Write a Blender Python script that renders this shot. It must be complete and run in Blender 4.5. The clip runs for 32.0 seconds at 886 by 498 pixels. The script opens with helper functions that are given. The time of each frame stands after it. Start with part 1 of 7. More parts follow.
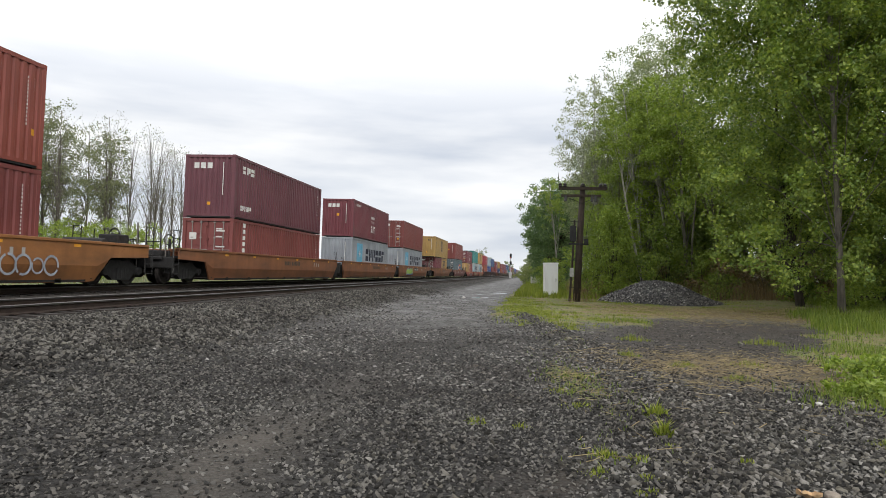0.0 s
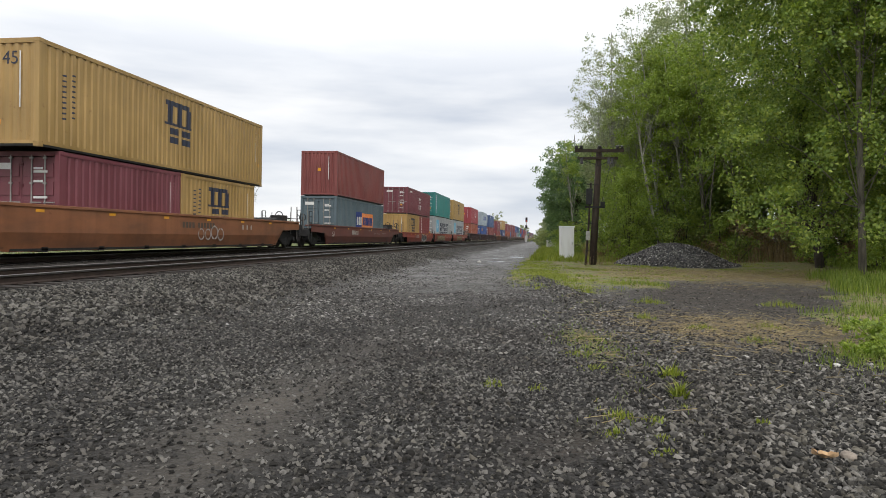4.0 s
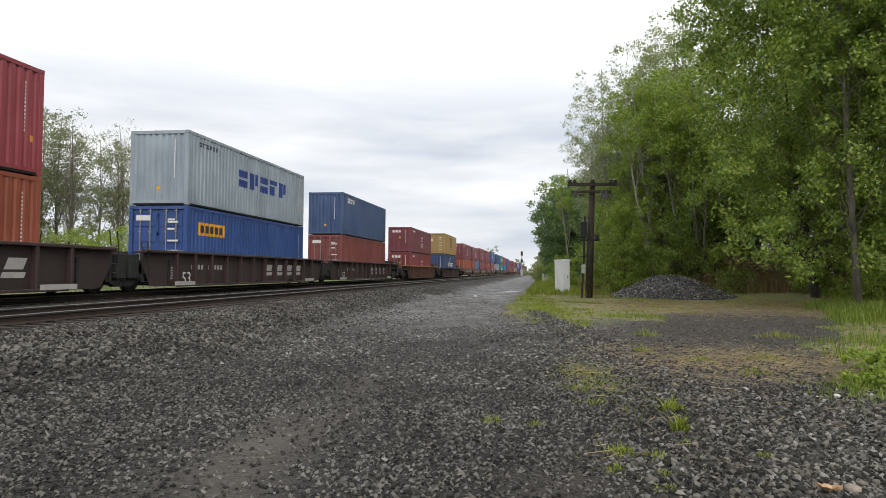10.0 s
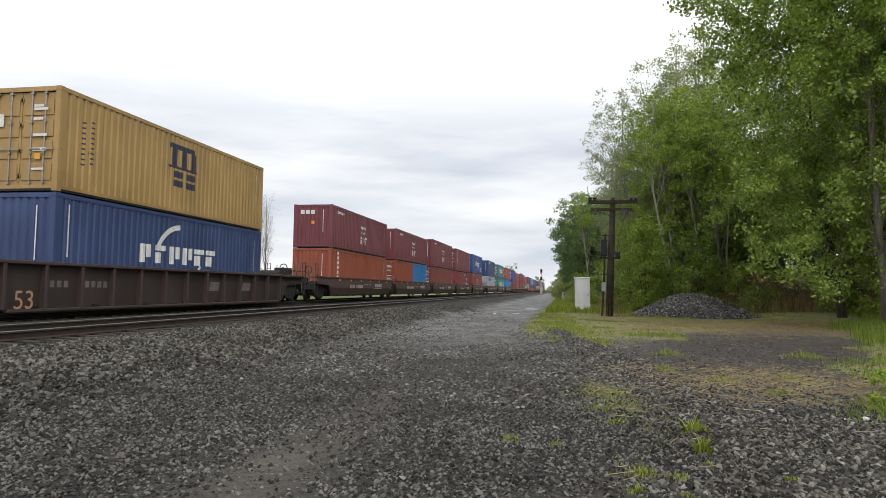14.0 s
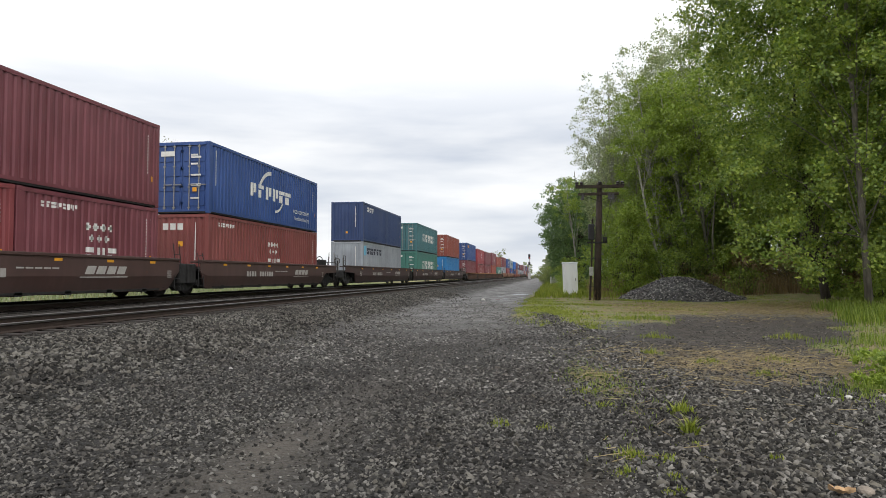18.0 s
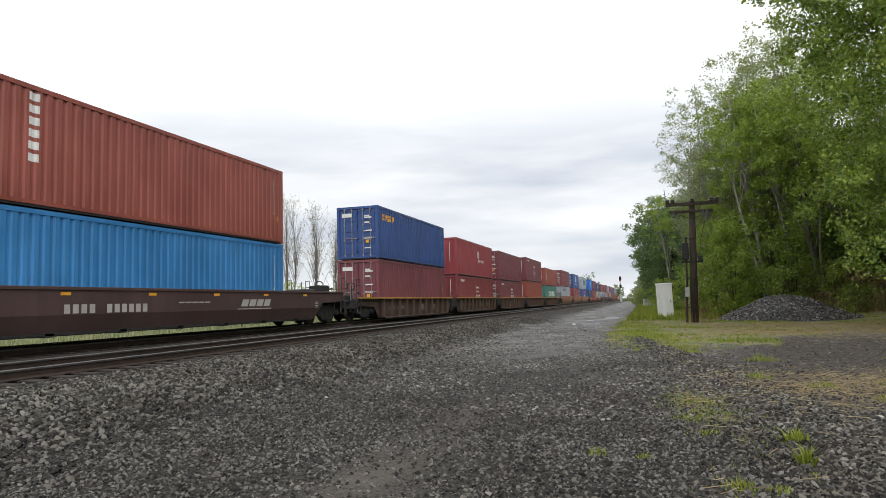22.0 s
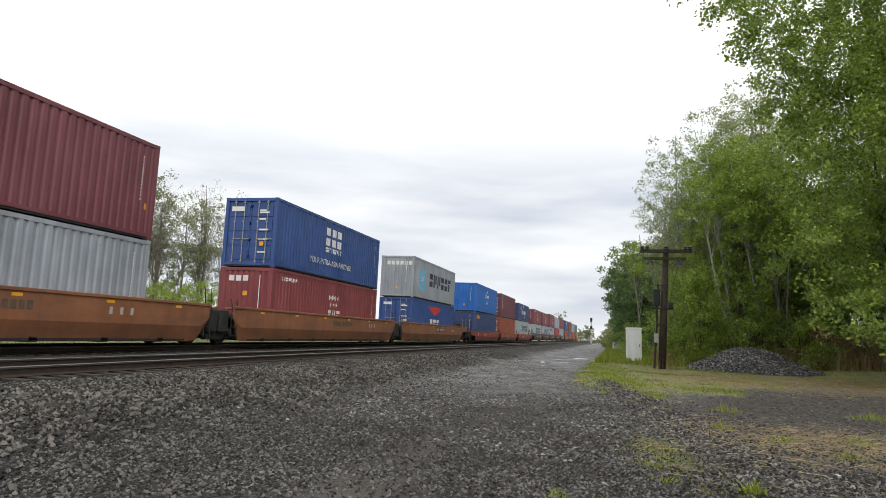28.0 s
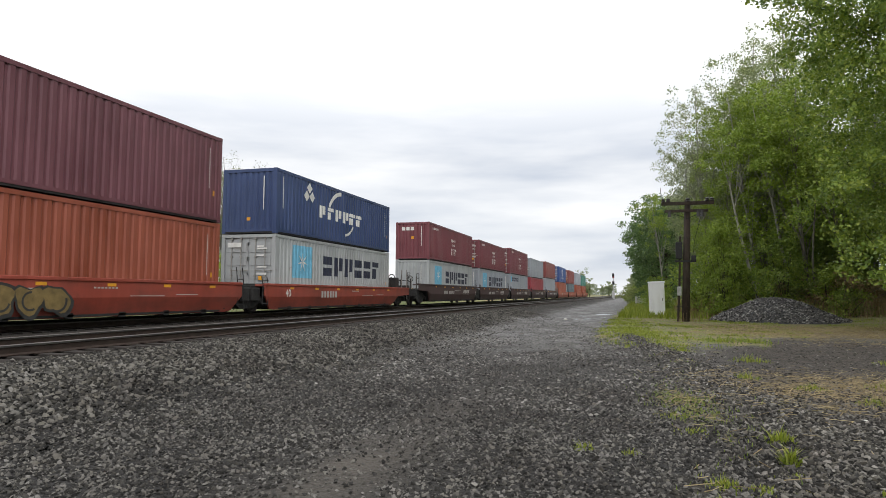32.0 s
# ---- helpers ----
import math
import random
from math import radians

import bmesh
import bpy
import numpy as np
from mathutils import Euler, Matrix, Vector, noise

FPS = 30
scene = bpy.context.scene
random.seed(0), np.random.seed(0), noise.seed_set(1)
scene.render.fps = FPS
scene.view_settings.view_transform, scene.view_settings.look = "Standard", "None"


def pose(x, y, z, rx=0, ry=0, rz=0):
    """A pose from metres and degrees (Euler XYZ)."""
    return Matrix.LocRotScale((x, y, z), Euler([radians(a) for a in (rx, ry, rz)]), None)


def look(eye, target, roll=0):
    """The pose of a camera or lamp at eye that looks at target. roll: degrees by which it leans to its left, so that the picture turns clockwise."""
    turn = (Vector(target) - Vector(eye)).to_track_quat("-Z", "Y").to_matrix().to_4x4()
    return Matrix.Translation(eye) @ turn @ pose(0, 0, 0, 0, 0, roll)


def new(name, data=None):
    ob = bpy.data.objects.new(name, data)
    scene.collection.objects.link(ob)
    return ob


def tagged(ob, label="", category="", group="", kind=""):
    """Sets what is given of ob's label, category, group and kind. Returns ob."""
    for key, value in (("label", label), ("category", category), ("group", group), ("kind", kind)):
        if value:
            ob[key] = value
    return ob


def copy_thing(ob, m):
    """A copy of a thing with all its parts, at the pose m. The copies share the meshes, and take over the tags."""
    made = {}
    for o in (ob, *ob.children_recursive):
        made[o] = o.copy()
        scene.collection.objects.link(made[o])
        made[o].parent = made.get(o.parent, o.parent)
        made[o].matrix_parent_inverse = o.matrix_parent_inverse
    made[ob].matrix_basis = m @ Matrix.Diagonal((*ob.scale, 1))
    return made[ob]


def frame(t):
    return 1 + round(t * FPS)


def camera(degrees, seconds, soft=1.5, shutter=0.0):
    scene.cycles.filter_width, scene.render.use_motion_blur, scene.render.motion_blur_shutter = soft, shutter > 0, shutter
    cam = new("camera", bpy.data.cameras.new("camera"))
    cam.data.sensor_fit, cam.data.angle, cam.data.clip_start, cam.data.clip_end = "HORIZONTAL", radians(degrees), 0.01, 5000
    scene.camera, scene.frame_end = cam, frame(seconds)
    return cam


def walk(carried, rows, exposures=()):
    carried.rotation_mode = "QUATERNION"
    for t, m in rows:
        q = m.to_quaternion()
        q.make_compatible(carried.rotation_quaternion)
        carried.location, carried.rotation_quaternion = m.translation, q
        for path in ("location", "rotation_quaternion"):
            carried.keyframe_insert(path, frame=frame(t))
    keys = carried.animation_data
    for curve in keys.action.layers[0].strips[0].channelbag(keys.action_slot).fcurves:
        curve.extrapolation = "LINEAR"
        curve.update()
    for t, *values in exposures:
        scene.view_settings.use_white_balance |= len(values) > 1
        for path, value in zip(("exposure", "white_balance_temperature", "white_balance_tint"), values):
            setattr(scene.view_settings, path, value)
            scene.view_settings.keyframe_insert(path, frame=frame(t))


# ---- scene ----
cam = camera(68.7, 32.0, 0.6)
EYE = (0.0, 0.0, 1.5)
# seconds, tilt, lean and turn of the hand-held camera, which stays on one spot
TURNS = [
    (0, 92.07, -1.8, 7.67), (0.5, 91.72, -3.29, 7.2), (1, 91.47, -1.64, 6.86), (1.5, 91.65, -1.84, 7.09),
    (2, 90.11, -1.72, 7.48), (2.5, 89.11, -1.64, 8.18), (3, 88.74, -1.36, 8.71), (3.5, 88.79, -1.34, 8.98),
    (5.5, 89.79, -0.78, 8.75), (6, 90.35, -0.76, 8.15), (6.5, 90.91, -1.06, 7.16), (7, 91.28, -0.57, 7.01),
    (7.5, 91.08, -0.15, 7.63), (8, 91.26, -0.05, 7.69), (8.5, 91.47, -0.46, 7.95), (9, 91.06, -0.17, 7.98),
    (9.5, 91.6, -0.99, 8.13), (10, 92, -0.51, 8.66), (10.5, 92.23, -0.13, 8.73), (11, 94.28, -0.51, 7.84),
    (11.5, 97.77, -1.96, 10.85), (12, 97.84, -1.65, 13.42), (12.5, 96.72, -1.48, 12.96), (13, 95.48, -0.73, 12.01),
    (13.5, 94.94, 0, 11.37), (14, 93.49, -0.85, 10.35), (14.5, 92.94, -0.82, 9.86), (16.5, 93.19, -0.25, 9.54),
    (17, 92.65, 0.72, 9.57), (17.5, 92.56, 0.58, 9.34), (18, 92.31, -0.05, 9.33), (18.5, 91.95, -0.12, 9.89),
    (19, 91.32, 0.02, 10.65), (19.5, 91.84, 0.09, 11.15), (20, 91.52, -0.15, 11.6), (20.5, 90.96, -0.8, 11.9),
    (21, 90.77, 0.12, 14.68), (21.5, 92.59, 3.21, 16.74), (22, 94.76, 1.57, 17.07), (22.5, 93.75, 0.11, 15.67),
    (23, 91.47, -1.25, 14.08), (23.5, 90.63, -0.71, 12.28), (24, 89.99, -0.71, 11.79), (24.5, 91, -0.66, 11.17),
    (25, 91.85, -1.22, 10.24), (25.5, 93, -1.55, 8.1), (27.5, 97.05, -2.42, 12.33), (28, 97.37, -2.53, 14.5),
    (28.5, 97.2, -2.28, 15), (29, 98.24, -2.21, 15.54), (29.5, 98.71, -2.33, 15.62), (30, 98.93, -2.03, 16.11),
    (30.5, 95.95, -0.7, 16.69), (31, 94.08, -0.6, 14.94), (31.5, 93.61, -0.56, 15.6), (32, 93.94, -0.4, 16.44),
]
walk(cam, [(t, pose(*EYE, rx, ry, rz)) for t, rx, ry, rz in TURNS])


# ---- sky and light ----
def make_world():
    world = bpy.data.worlds.new("overcast_sky")
    scene.world = world
    world.use_nodes = True
    nt = world.node_tree
    nt.nodes.clear()
    out = nt.nodes.new("ShaderNodeOutputWorld")
    bg = nt.nodes.new("ShaderNodeBackground")
    sky = nt.nodes.new("ShaderNodeTexSky")
    sky.sky_type, sky.sun_disc = "NISHITA", False
    sky.sun_elevation, sky.sun_rotation = radians(48), radians(150)
    sky_gain = nt.nodes.new("ShaderNodeMix")
    sky_gain.data_type, sky_gain.blend_type = "RGBA", "MULTIPLY"
    sky_gain.inputs[0].default_value = 1.0
    sky_gain.inputs[7].default_value = (0.11, 0.11, 0.11, 1)
    tc = nt.nodes.new("ShaderNodeTexCoord")
    sep = nt.nodes.new("ShaderNodeSeparateXYZ")
    stretch = nt.nodes.new("ShaderNodeMapping")
    stretch.inputs["Scale"].default_value = (1.6, 1.6, 9.0)
    cloud = nt.nodes.new("ShaderNodeTexNoise")
    cloud.inputs["Scale"].default_value = 1.5
    cloud.inputs["Detail"].default_value = 5.0
    cloud.inputs["Roughness"].default_value = 0.5
    ramp = nt.nodes.new("ShaderNodeValToRGB")
    ramp.color_ramp.elements[0].position, ramp.color_ramp.elements[0].color = 0.36, (0.66, 0.71, 0.80, 1)
    ramp.color_ramp.elements[1].position, ramp.color_ramp.elements[1].color = 0.66, (1.10, 1.10, 1.10, 1)
    # thicker and brighter veil overhead
    high = nt.nodes.new("ShaderNodeMapRange")
    high.inputs["From Min"].default_value, high.inputs["From Max"].default_value = 0.20, 0.36
    veil = nt.nodes.new("ShaderNodeMix")
    veil.data_type = "RGBA"
    veil.inputs[7].default_value = (1.36, 1.36, 1.36, 1)
    mix = nt.nodes.new("ShaderNodeMix")
    mix.data_type = "RGBA"
    mix.inputs[0].default_value = 0.93
    L = nt.links.new
    L(tc.outputs["Generated"], stretch.inputs["Vector"])
    L(stretch.outputs[0], cloud.inputs["Vector"])
    L(cloud.outputs["Fac"], ramp.inputs[0])
    L(tc.outputs["Generated"], sep.inputs[0])
    L(sep.outputs["Z"], high.inputs["Value"])
    L(high.outputs[0], veil.inputs[0])
    L(ramp.outputs[0], veil.inputs[6])
    L(sky.outputs[0], sky_gain.inputs[6])
    L(sky_gain.outputs[2], mix.inputs[6])
    L(veil.outputs[2], mix.inputs[7])
    L(mix.outputs[2], bg.inputs["Color"])
    bg.inputs["Strength"].default_value = 1.0
    L(bg.outputs[0], out.inputs[0])
    sun = new("sun", bpy.data.lights.new("sun", "SUN"))
    sun.data.energy, sun.data.angle, sun.data.color = 1.4, radians(25), (1.0, 0.96, 0.9)
    sun.matrix_world = look((30, -40, 60), (0, 10, 0))


make_world()


# ---- materials ----
def srgb(r, g, b):
    f = lambda c: c / 255 / 12.92 if c <= 10 else ((c / 255 + 0.055) / 1.055) ** 2.4
    return (f(r), f(g), f(b), 1)


def shade(c, k):
    return (min(c[0] * k, 1), min(c[1] * k, 1), min(c[2] * k, 1), 1)


class Nodes:
    """A small builder for node materials."""

    def __init__(self, name):
        self.mat = bpy.data.materials.new(name)
        self.mat.use_nodes = True
        self.nt = self.mat.node_tree
        self.bsdf = self.nt.nodes["Principled BSDF"]
        self.tc = self.nt.nodes.new("ShaderNodeTexCoord")

    def link(self, a, b):
        self.nt.links.new(a, b)

    def node(self, kind):
        return self.nt.nodes.new(kind)

    def noise(self, scale, detail=4, rough=0.55, stretch=(1, 1, 1), space="Object", dist=0.0):
        m = self.node("ShaderNodeMapping")
        m.inputs["Scale"].default_value = stretch
        self.link(self.tc.outputs[space], m.inputs["Vector"])
        n = self.node("ShaderNodeTexNoise")
        n.inputs["Scale"].default_value = scale
        n.inputs["Detail"].default_value = detail
        n.inputs["Roughness"].default_value = rough
        n.inputs["Distortion"].default_value = dist
        self.link(m.outputs[0], n.inputs["Vector"])
        return n.outputs["Fac"]

    def voronoi(self, scale, out="Distance", feature="F1", space="Object", rand=1.0):
        v = self.node("ShaderNodeTexVoronoi")
        v.feature = feature
        v.inputs["Scale"].default_value = scale
        v.inputs["Randomness"].default_value = rand
        self.link(self.tc.outputs[space], v.inputs["Vector"])
        return v.outputs[out]

    def ramp(self, fac, stops):
        r = self.node("ShaderNodeValToRGB")
        while len(r.color_ramp.elements) < len(stops):
            r.color_ramp.elements.new(0.5)
        for e, (p, c) in zip(r.color_ramp.elements, stops):
            e.position, e.color = p, c if isinstance(c, tuple) else (c, c, c, 1)
        self.link(fac, r.inputs[0])
        return r.outputs[0]

    def mix(self, fac, a, b, blend="MIX"):
        m = self.node("ShaderNodeMix")
        m.data_type, m.blend_type = "RGBA", blend
        for sock, v in ((m.inputs[0], fac), (m.inputs[6], a), (m.inputs[7], b)):
            if isinstance(v, (int, float)):
                sock.default_value = v
            elif isinstance(v, tuple):
                sock.default_value = v
            else:
                self.link(v, sock)
        return m.outputs[2]

    def math(self, op, a, b=0.0):
        m = self.node("ShaderNodeMath")
        m.operation = op
        for sock, v in ((m.inputs[0], a), (m.inputs[1], b)):
            if isinstance(v, (int, float)):
                sock.default_value = v
            else:
                self.link(v, sock)
        return m.outputs[0]

    def attr(self, name):
        a = self.node("ShaderNodeAttribute")
        a.attribute_name = name
        s = self.node("ShaderNodeSeparateColor")
        self.link(a.outputs["Color"], s.inputs[0])
        return s.outputs

    def random(self):
        return self.node("ShaderNodeObjectInfo").outputs["Random"]

    def island(self):
        return self.node("ShaderNodeNewGeometry").outputs["Random Per Island"]

    def bump(self, height, strength=0.3, distance=0.02):
        b = self.node("ShaderNodeBump")
        b.inputs["Strength"].default_value = strength
        b.inputs["Distance"].default_value = distance
        self.link(height, b.inputs["Height"])
        self.link(b.outputs[0], self.bsdf.inputs["Normal"])

    def done(self, color=None, rough=0.7, metal=0.0, spec=0.5):
        for sock, v in ((self.bsdf.inputs["Base Color"], color), (self.bsdf.inputs["Roughness"], rough), (self.bsdf.inputs["Metallic"], metal), (self.bsdf.inputs["Specular IOR Level"], spec)):
            if v is None:
                continue
            if isinstance(v, (int, float, tuple)):
                sock.default_value = v
            else:
                self.link(v, sock)
        return self.mat


MATS = {}


def painted(name, c, rust=0.25, rough=0.5, chalk=0.15, streak=5.0, grime=0.0):
    """Weathered paint on steel: faded patches, rain streaks down the side, rust specks."""
    if name in MATS:
        return MATS[name]
    n = Nodes(name)
    rain = n.noise(streak, 4, 0.6, (1, 1, 0.05))
    broad = n.noise(0.55, 3, 0.5)
    fine = n.noise(60, 3, 0.6)
    col = n.mix(n.ramp(broad, [(0.3, 0.0), (0.72, 1.0)]), shade(c, 0.78), shade((c[0] + 0.014, c[1] + 0.014, c[2] + 0.014), 1.0 + chalk))
    col = n.mix(n.math("MULTIPLY", n.ramp(rain, [(0.42, 0.0), (0.75, 1.0)]), 0.42), col, shade(c, 0.5))
    spots = n.ramp(n.noise(3.2, 6, 0.72), [(0.62, 0.0), (0.72, 1.0)])
    col = n.mix(n.math("MULTIPLY", spots, rust), col, srgb(96, 54, 34))
    if grime:
        soot = n.ramp(n.noise(0.8, 5, 0.65, (1, 0.6, 1.6)), [(0.40, 0.0), (0.68, 1.0)])
        col = n.mix(n.math("MULTIPLY", soot, grime), col, (0.035, 0.028, 0.024, 1))
    col = n.mix(0.12, col, n.mix(1.0, col, n.ramp(fine, [(0.3, 0.5), (0.7, 1.0)]), "MULTIPLY"))
    n.bump(fine, 0.08, 0.004)
    MATS[name] = n.done(col, n.ramp(broad, [(0.2, rough - 0.08), (0.8, rough + 0.15)]))
    return MATS[name]


def plain(name, c, rough=0.7, metal=0.0, var=0.25, scale=8.0, bump=0.15):
    """One colour with worn patches at two scales."""
    if name in MATS:
        return MATS[name]
    n = Nodes(name)
    a, b = n.noise(scale, 5, 0.6), n.noise(scale * 9, 3, 0.6)
    col = n.mix(n.ramp(a, [(0.3, 0.0), (0.7, 1.0)]), shade(c, 1 - var), shade(c, 1 + var))
    col = n.mix(0.3, col, n.mix(1.0, col, n.ramp(b, [(0.3, 0.45), (0.7, 1.0)]), "MULTIPLY"))
    n.bump(b, bump, 0.006)
    MATS[name] = n.done(col, rough, metal)
    return MATS[name]


# ---- mesh helpers ----
class Shape:
    """Collects faces and makes one mesh of them."""

    def __init__(self):
        self.v, self.f = [], []

    def add(self, verts, faces):
        k = len(self.v)
        self.v += [tuple(p) for p in verts]
        self.f += [tuple(i + k for i in q) for q in faces]

    def box(self, x0, x1, y0, y1, z0, z1):
        self.add([(x0, y0, z0), (x1, y0, z0), (x1, y1, z0), (x0, y1, z0), (x0, y0, z1), (x1, y0, z1), (x1, y1, z1), (x0, y1, z1)],
                 [(3, 2, 1, 0), (4, 5, 6, 7), (0, 1, 5, 4), (1, 2, 6, 5), (2, 3, 7, 6), (3, 0, 4, 7)])
        return self

    def soft_box(self, x0, x1, y0, y1, z0, z1, r=0.02):
        """A box with chamfered edges."""
        c, h = Vector(((x0 + x1) / 2, (y0 + y1) / 2, (z0 + z1) / 2)), ((x1 - x0) / 2, (y1 - y0) / 2, (z1 - z0) / 2)
        r = min(r, *(0.45 * a for a in h))
        pts, ids = [], {}
        for sx in (-1, 1):
            for sy in (-1, 1):
                for sz in (-1, 1):
                    for ax in range(3):
                        p = [sx * (h[0] - r), sy * (h[1] - r), sz * (h[2] - r)]
                        p[ax] += (sx, sy, sz)[ax] * r
                        ids[sx, sy, sz, ax] = len(pts)
                        pts.append(c + Vector(p))
        bm = bmesh.new()
        for p in pts:
            bm.verts.new(p)
        res = bmesh.ops.convex_hull(bm, input=bm.verts[:])
        bm.verts.index_update()
        self.add([q.co for q in bm.verts], [[q.index for q in f.verts] for f in bm.faces])
        bm.free()
        return self

    def prism(self, ring, x0, x1, axis=0):
        """Extrudes a ring of (a, b) points along an axis: 0 gives points (x, a, b), 1 gives (a, x, b), 2 gives (a, b, x)."""
        put = ((lambda x, a, b: (x, a, b)), (lambda x, a, b: (a, x, b)), (lambda x, a, b: (a, b, x)))[axis]
        n = len(ring)
        verts = [put(x0, *p) for p in ring] + [put(x1, *p) for p in ring]
        faces = [tuple(range(n))[::-1], tuple(range(n, 2 * n))] + [(i, (i + 1) % n, n + (i + 1) % n, n + i) for i in range(n)]
        self.add(verts, faces)
        return self

    def tube(self, pts, r, n=6):
        """A rod along a line of points."""
        pts = [Vector([float(q) for q in p]) for p in pts]
        rs = [float(q) for q in r] if isinstance(r, (list, tuple)) else [float(r)] * len(pts)
        verts, faces = [], []
        for i, p in enumerate(pts):
            d = (pts[min(i + 1, len(pts) - 1)] - pts[max(i - 1, 0)]).normalized()
            side = d.orthogonal().normalized() if abs(d.z) > 0.95 else d.cross(Vector((0, 0, 1))).normalized()
            up = side.cross(d)
            verts += [p + rs[i] * (math.cos(2 * math.pi * k / n) * side + math.sin(2 * math.pi * k / n) * up) for k in range(n)]
        for i in range(len(pts) - 1):
            faces += [(i * n + k, i * n + (k + 1) % n, (i + 1) * n + (k + 1) % n, (i + 1) * n + k) for k in range(n)]
        faces += [tuple(range(n))[::-1], tuple(range((len(pts) - 1) * n, len(pts) * n))]
        self.add(verts, faces)
        return self

    def lathe(self, ring, axis=0, n=20, at=(0, 0, 0)):
        """Turns a line of (along, radius) about an axis."""
        verts, faces, m = [], [], len(ring)
        for k in range(n):
            a = 2 * math.pi * k / n
            for s, r in ring:
                p = (s, r * math.cos(a), r * math.sin(a)) if axis == 0 else (r * math.cos(a), s, r * math.sin(a)) if axis == 1 else (r * math.cos(a), r * math.sin(a), s)
                verts.append((p[0] + at[0], p[1] + at[1], p[2] + at[2]))
        for k in range(n):
            for i in range(m - 1):
                faces.append((k * m + i, k * m + i + 1, ((k + 1) % n) * m + i + 1, ((k + 1) % n) * m + i))
        self.add(verts, faces)
        return self

    def mesh(self, name, smooth=False):
        me = bpy.data.meshes.new(name)
        me.from_pydata(self.v, [], self.f)
        if smooth:
            me.shade_smooth()
        me.update()
        return me


def part(name, shape, mat, parent=None, label="", at=None, smooth=False):
    """One mesh object, under its thing or part."""
    me = shape if isinstance(shape, bpy.types.Mesh) else shape.mesh(name, smooth)
    if mat and not me.materials:
        me.materials.append(mat)
    ob = new(name, me)
    if mat and me.materials[0] != mat:
        ob.material_slots[0].link = "OBJECT"
        ob.material_slots[0].material = mat
    if parent:
        ob.parent = parent
    if at:
        ob.matrix_basis = at if isinstance(at, Matrix) else pose(*at)
    if label:
        ob["label"] = label
    return ob


# ---- ground ----
RAIL_TOP, NEAR_TOP = 0.72, 0.645
FAR_TRACK, NEAR_TRACK = -14.62, -10.25


def smooth(a, b, x):
    t = np.clip((x - a) / (b - a), 0, 1)
    return t * t * (3 - 2 * t)


def waves(x, y, k, seed):
    """Cheap smooth random field from a few sines."""
    rng = np.random.RandomState(seed)
    s = 0
    for i in range(9):
        a, w, p = rng.uniform(0, 6.28), k * rng.uniform(0.5, 2.2), rng.uniform(0, 6.28)
        s = s + np.sin((x * np.cos(a) + y * np.sin(a)) * w + p)
    return s / 4.0


def ridge_x(y):
    return 1.5 - 0.125 * np.clip(y - 10, 0, 18)


def ground_height(x, y):
    x, y = np.asarray(x, float), np.asarray(y, float)
    h = (0.41 * smooth(-5.2, -8.5, x) + 0.10 * smooth(-11.8, -13.0, x)) * (1 - smooth(-16.2, -19.5, x)) + 0.12 * smooth(-16.2, -19.5, x)
    w = waves(x, y, 0.5, 1)
    off = 1 - smooth(-6.0, -8.0, x) * (1 - smooth(-17, -20, x))
    h = h + 0.02 * w * off + 0.012 * waves(x, y, 2.2, 2) * off
    # wheel ruts of the service road, and the loose stone ridge beside it
    for c in (-3.2, -1.5):
        h = h - 0.035 * np.exp(-((x - c - 0.2 * np.sin(y * 0.12)) / 0.35) ** 2) * smooth(90, 40, y)
    ridge = ridge_x(y)
    h = h + 0.07 * np.exp(-((x - ridge) / 0.55) ** 2) * smooth(30, 22, y)
    # the verge and the wood's floor rise a little
    h = h + 0.35 * smooth(9, 17, x) * smooth(8, 16, y) + 0.25 * smooth(8, 20, x) * smooth(44, 60, y)
    return h


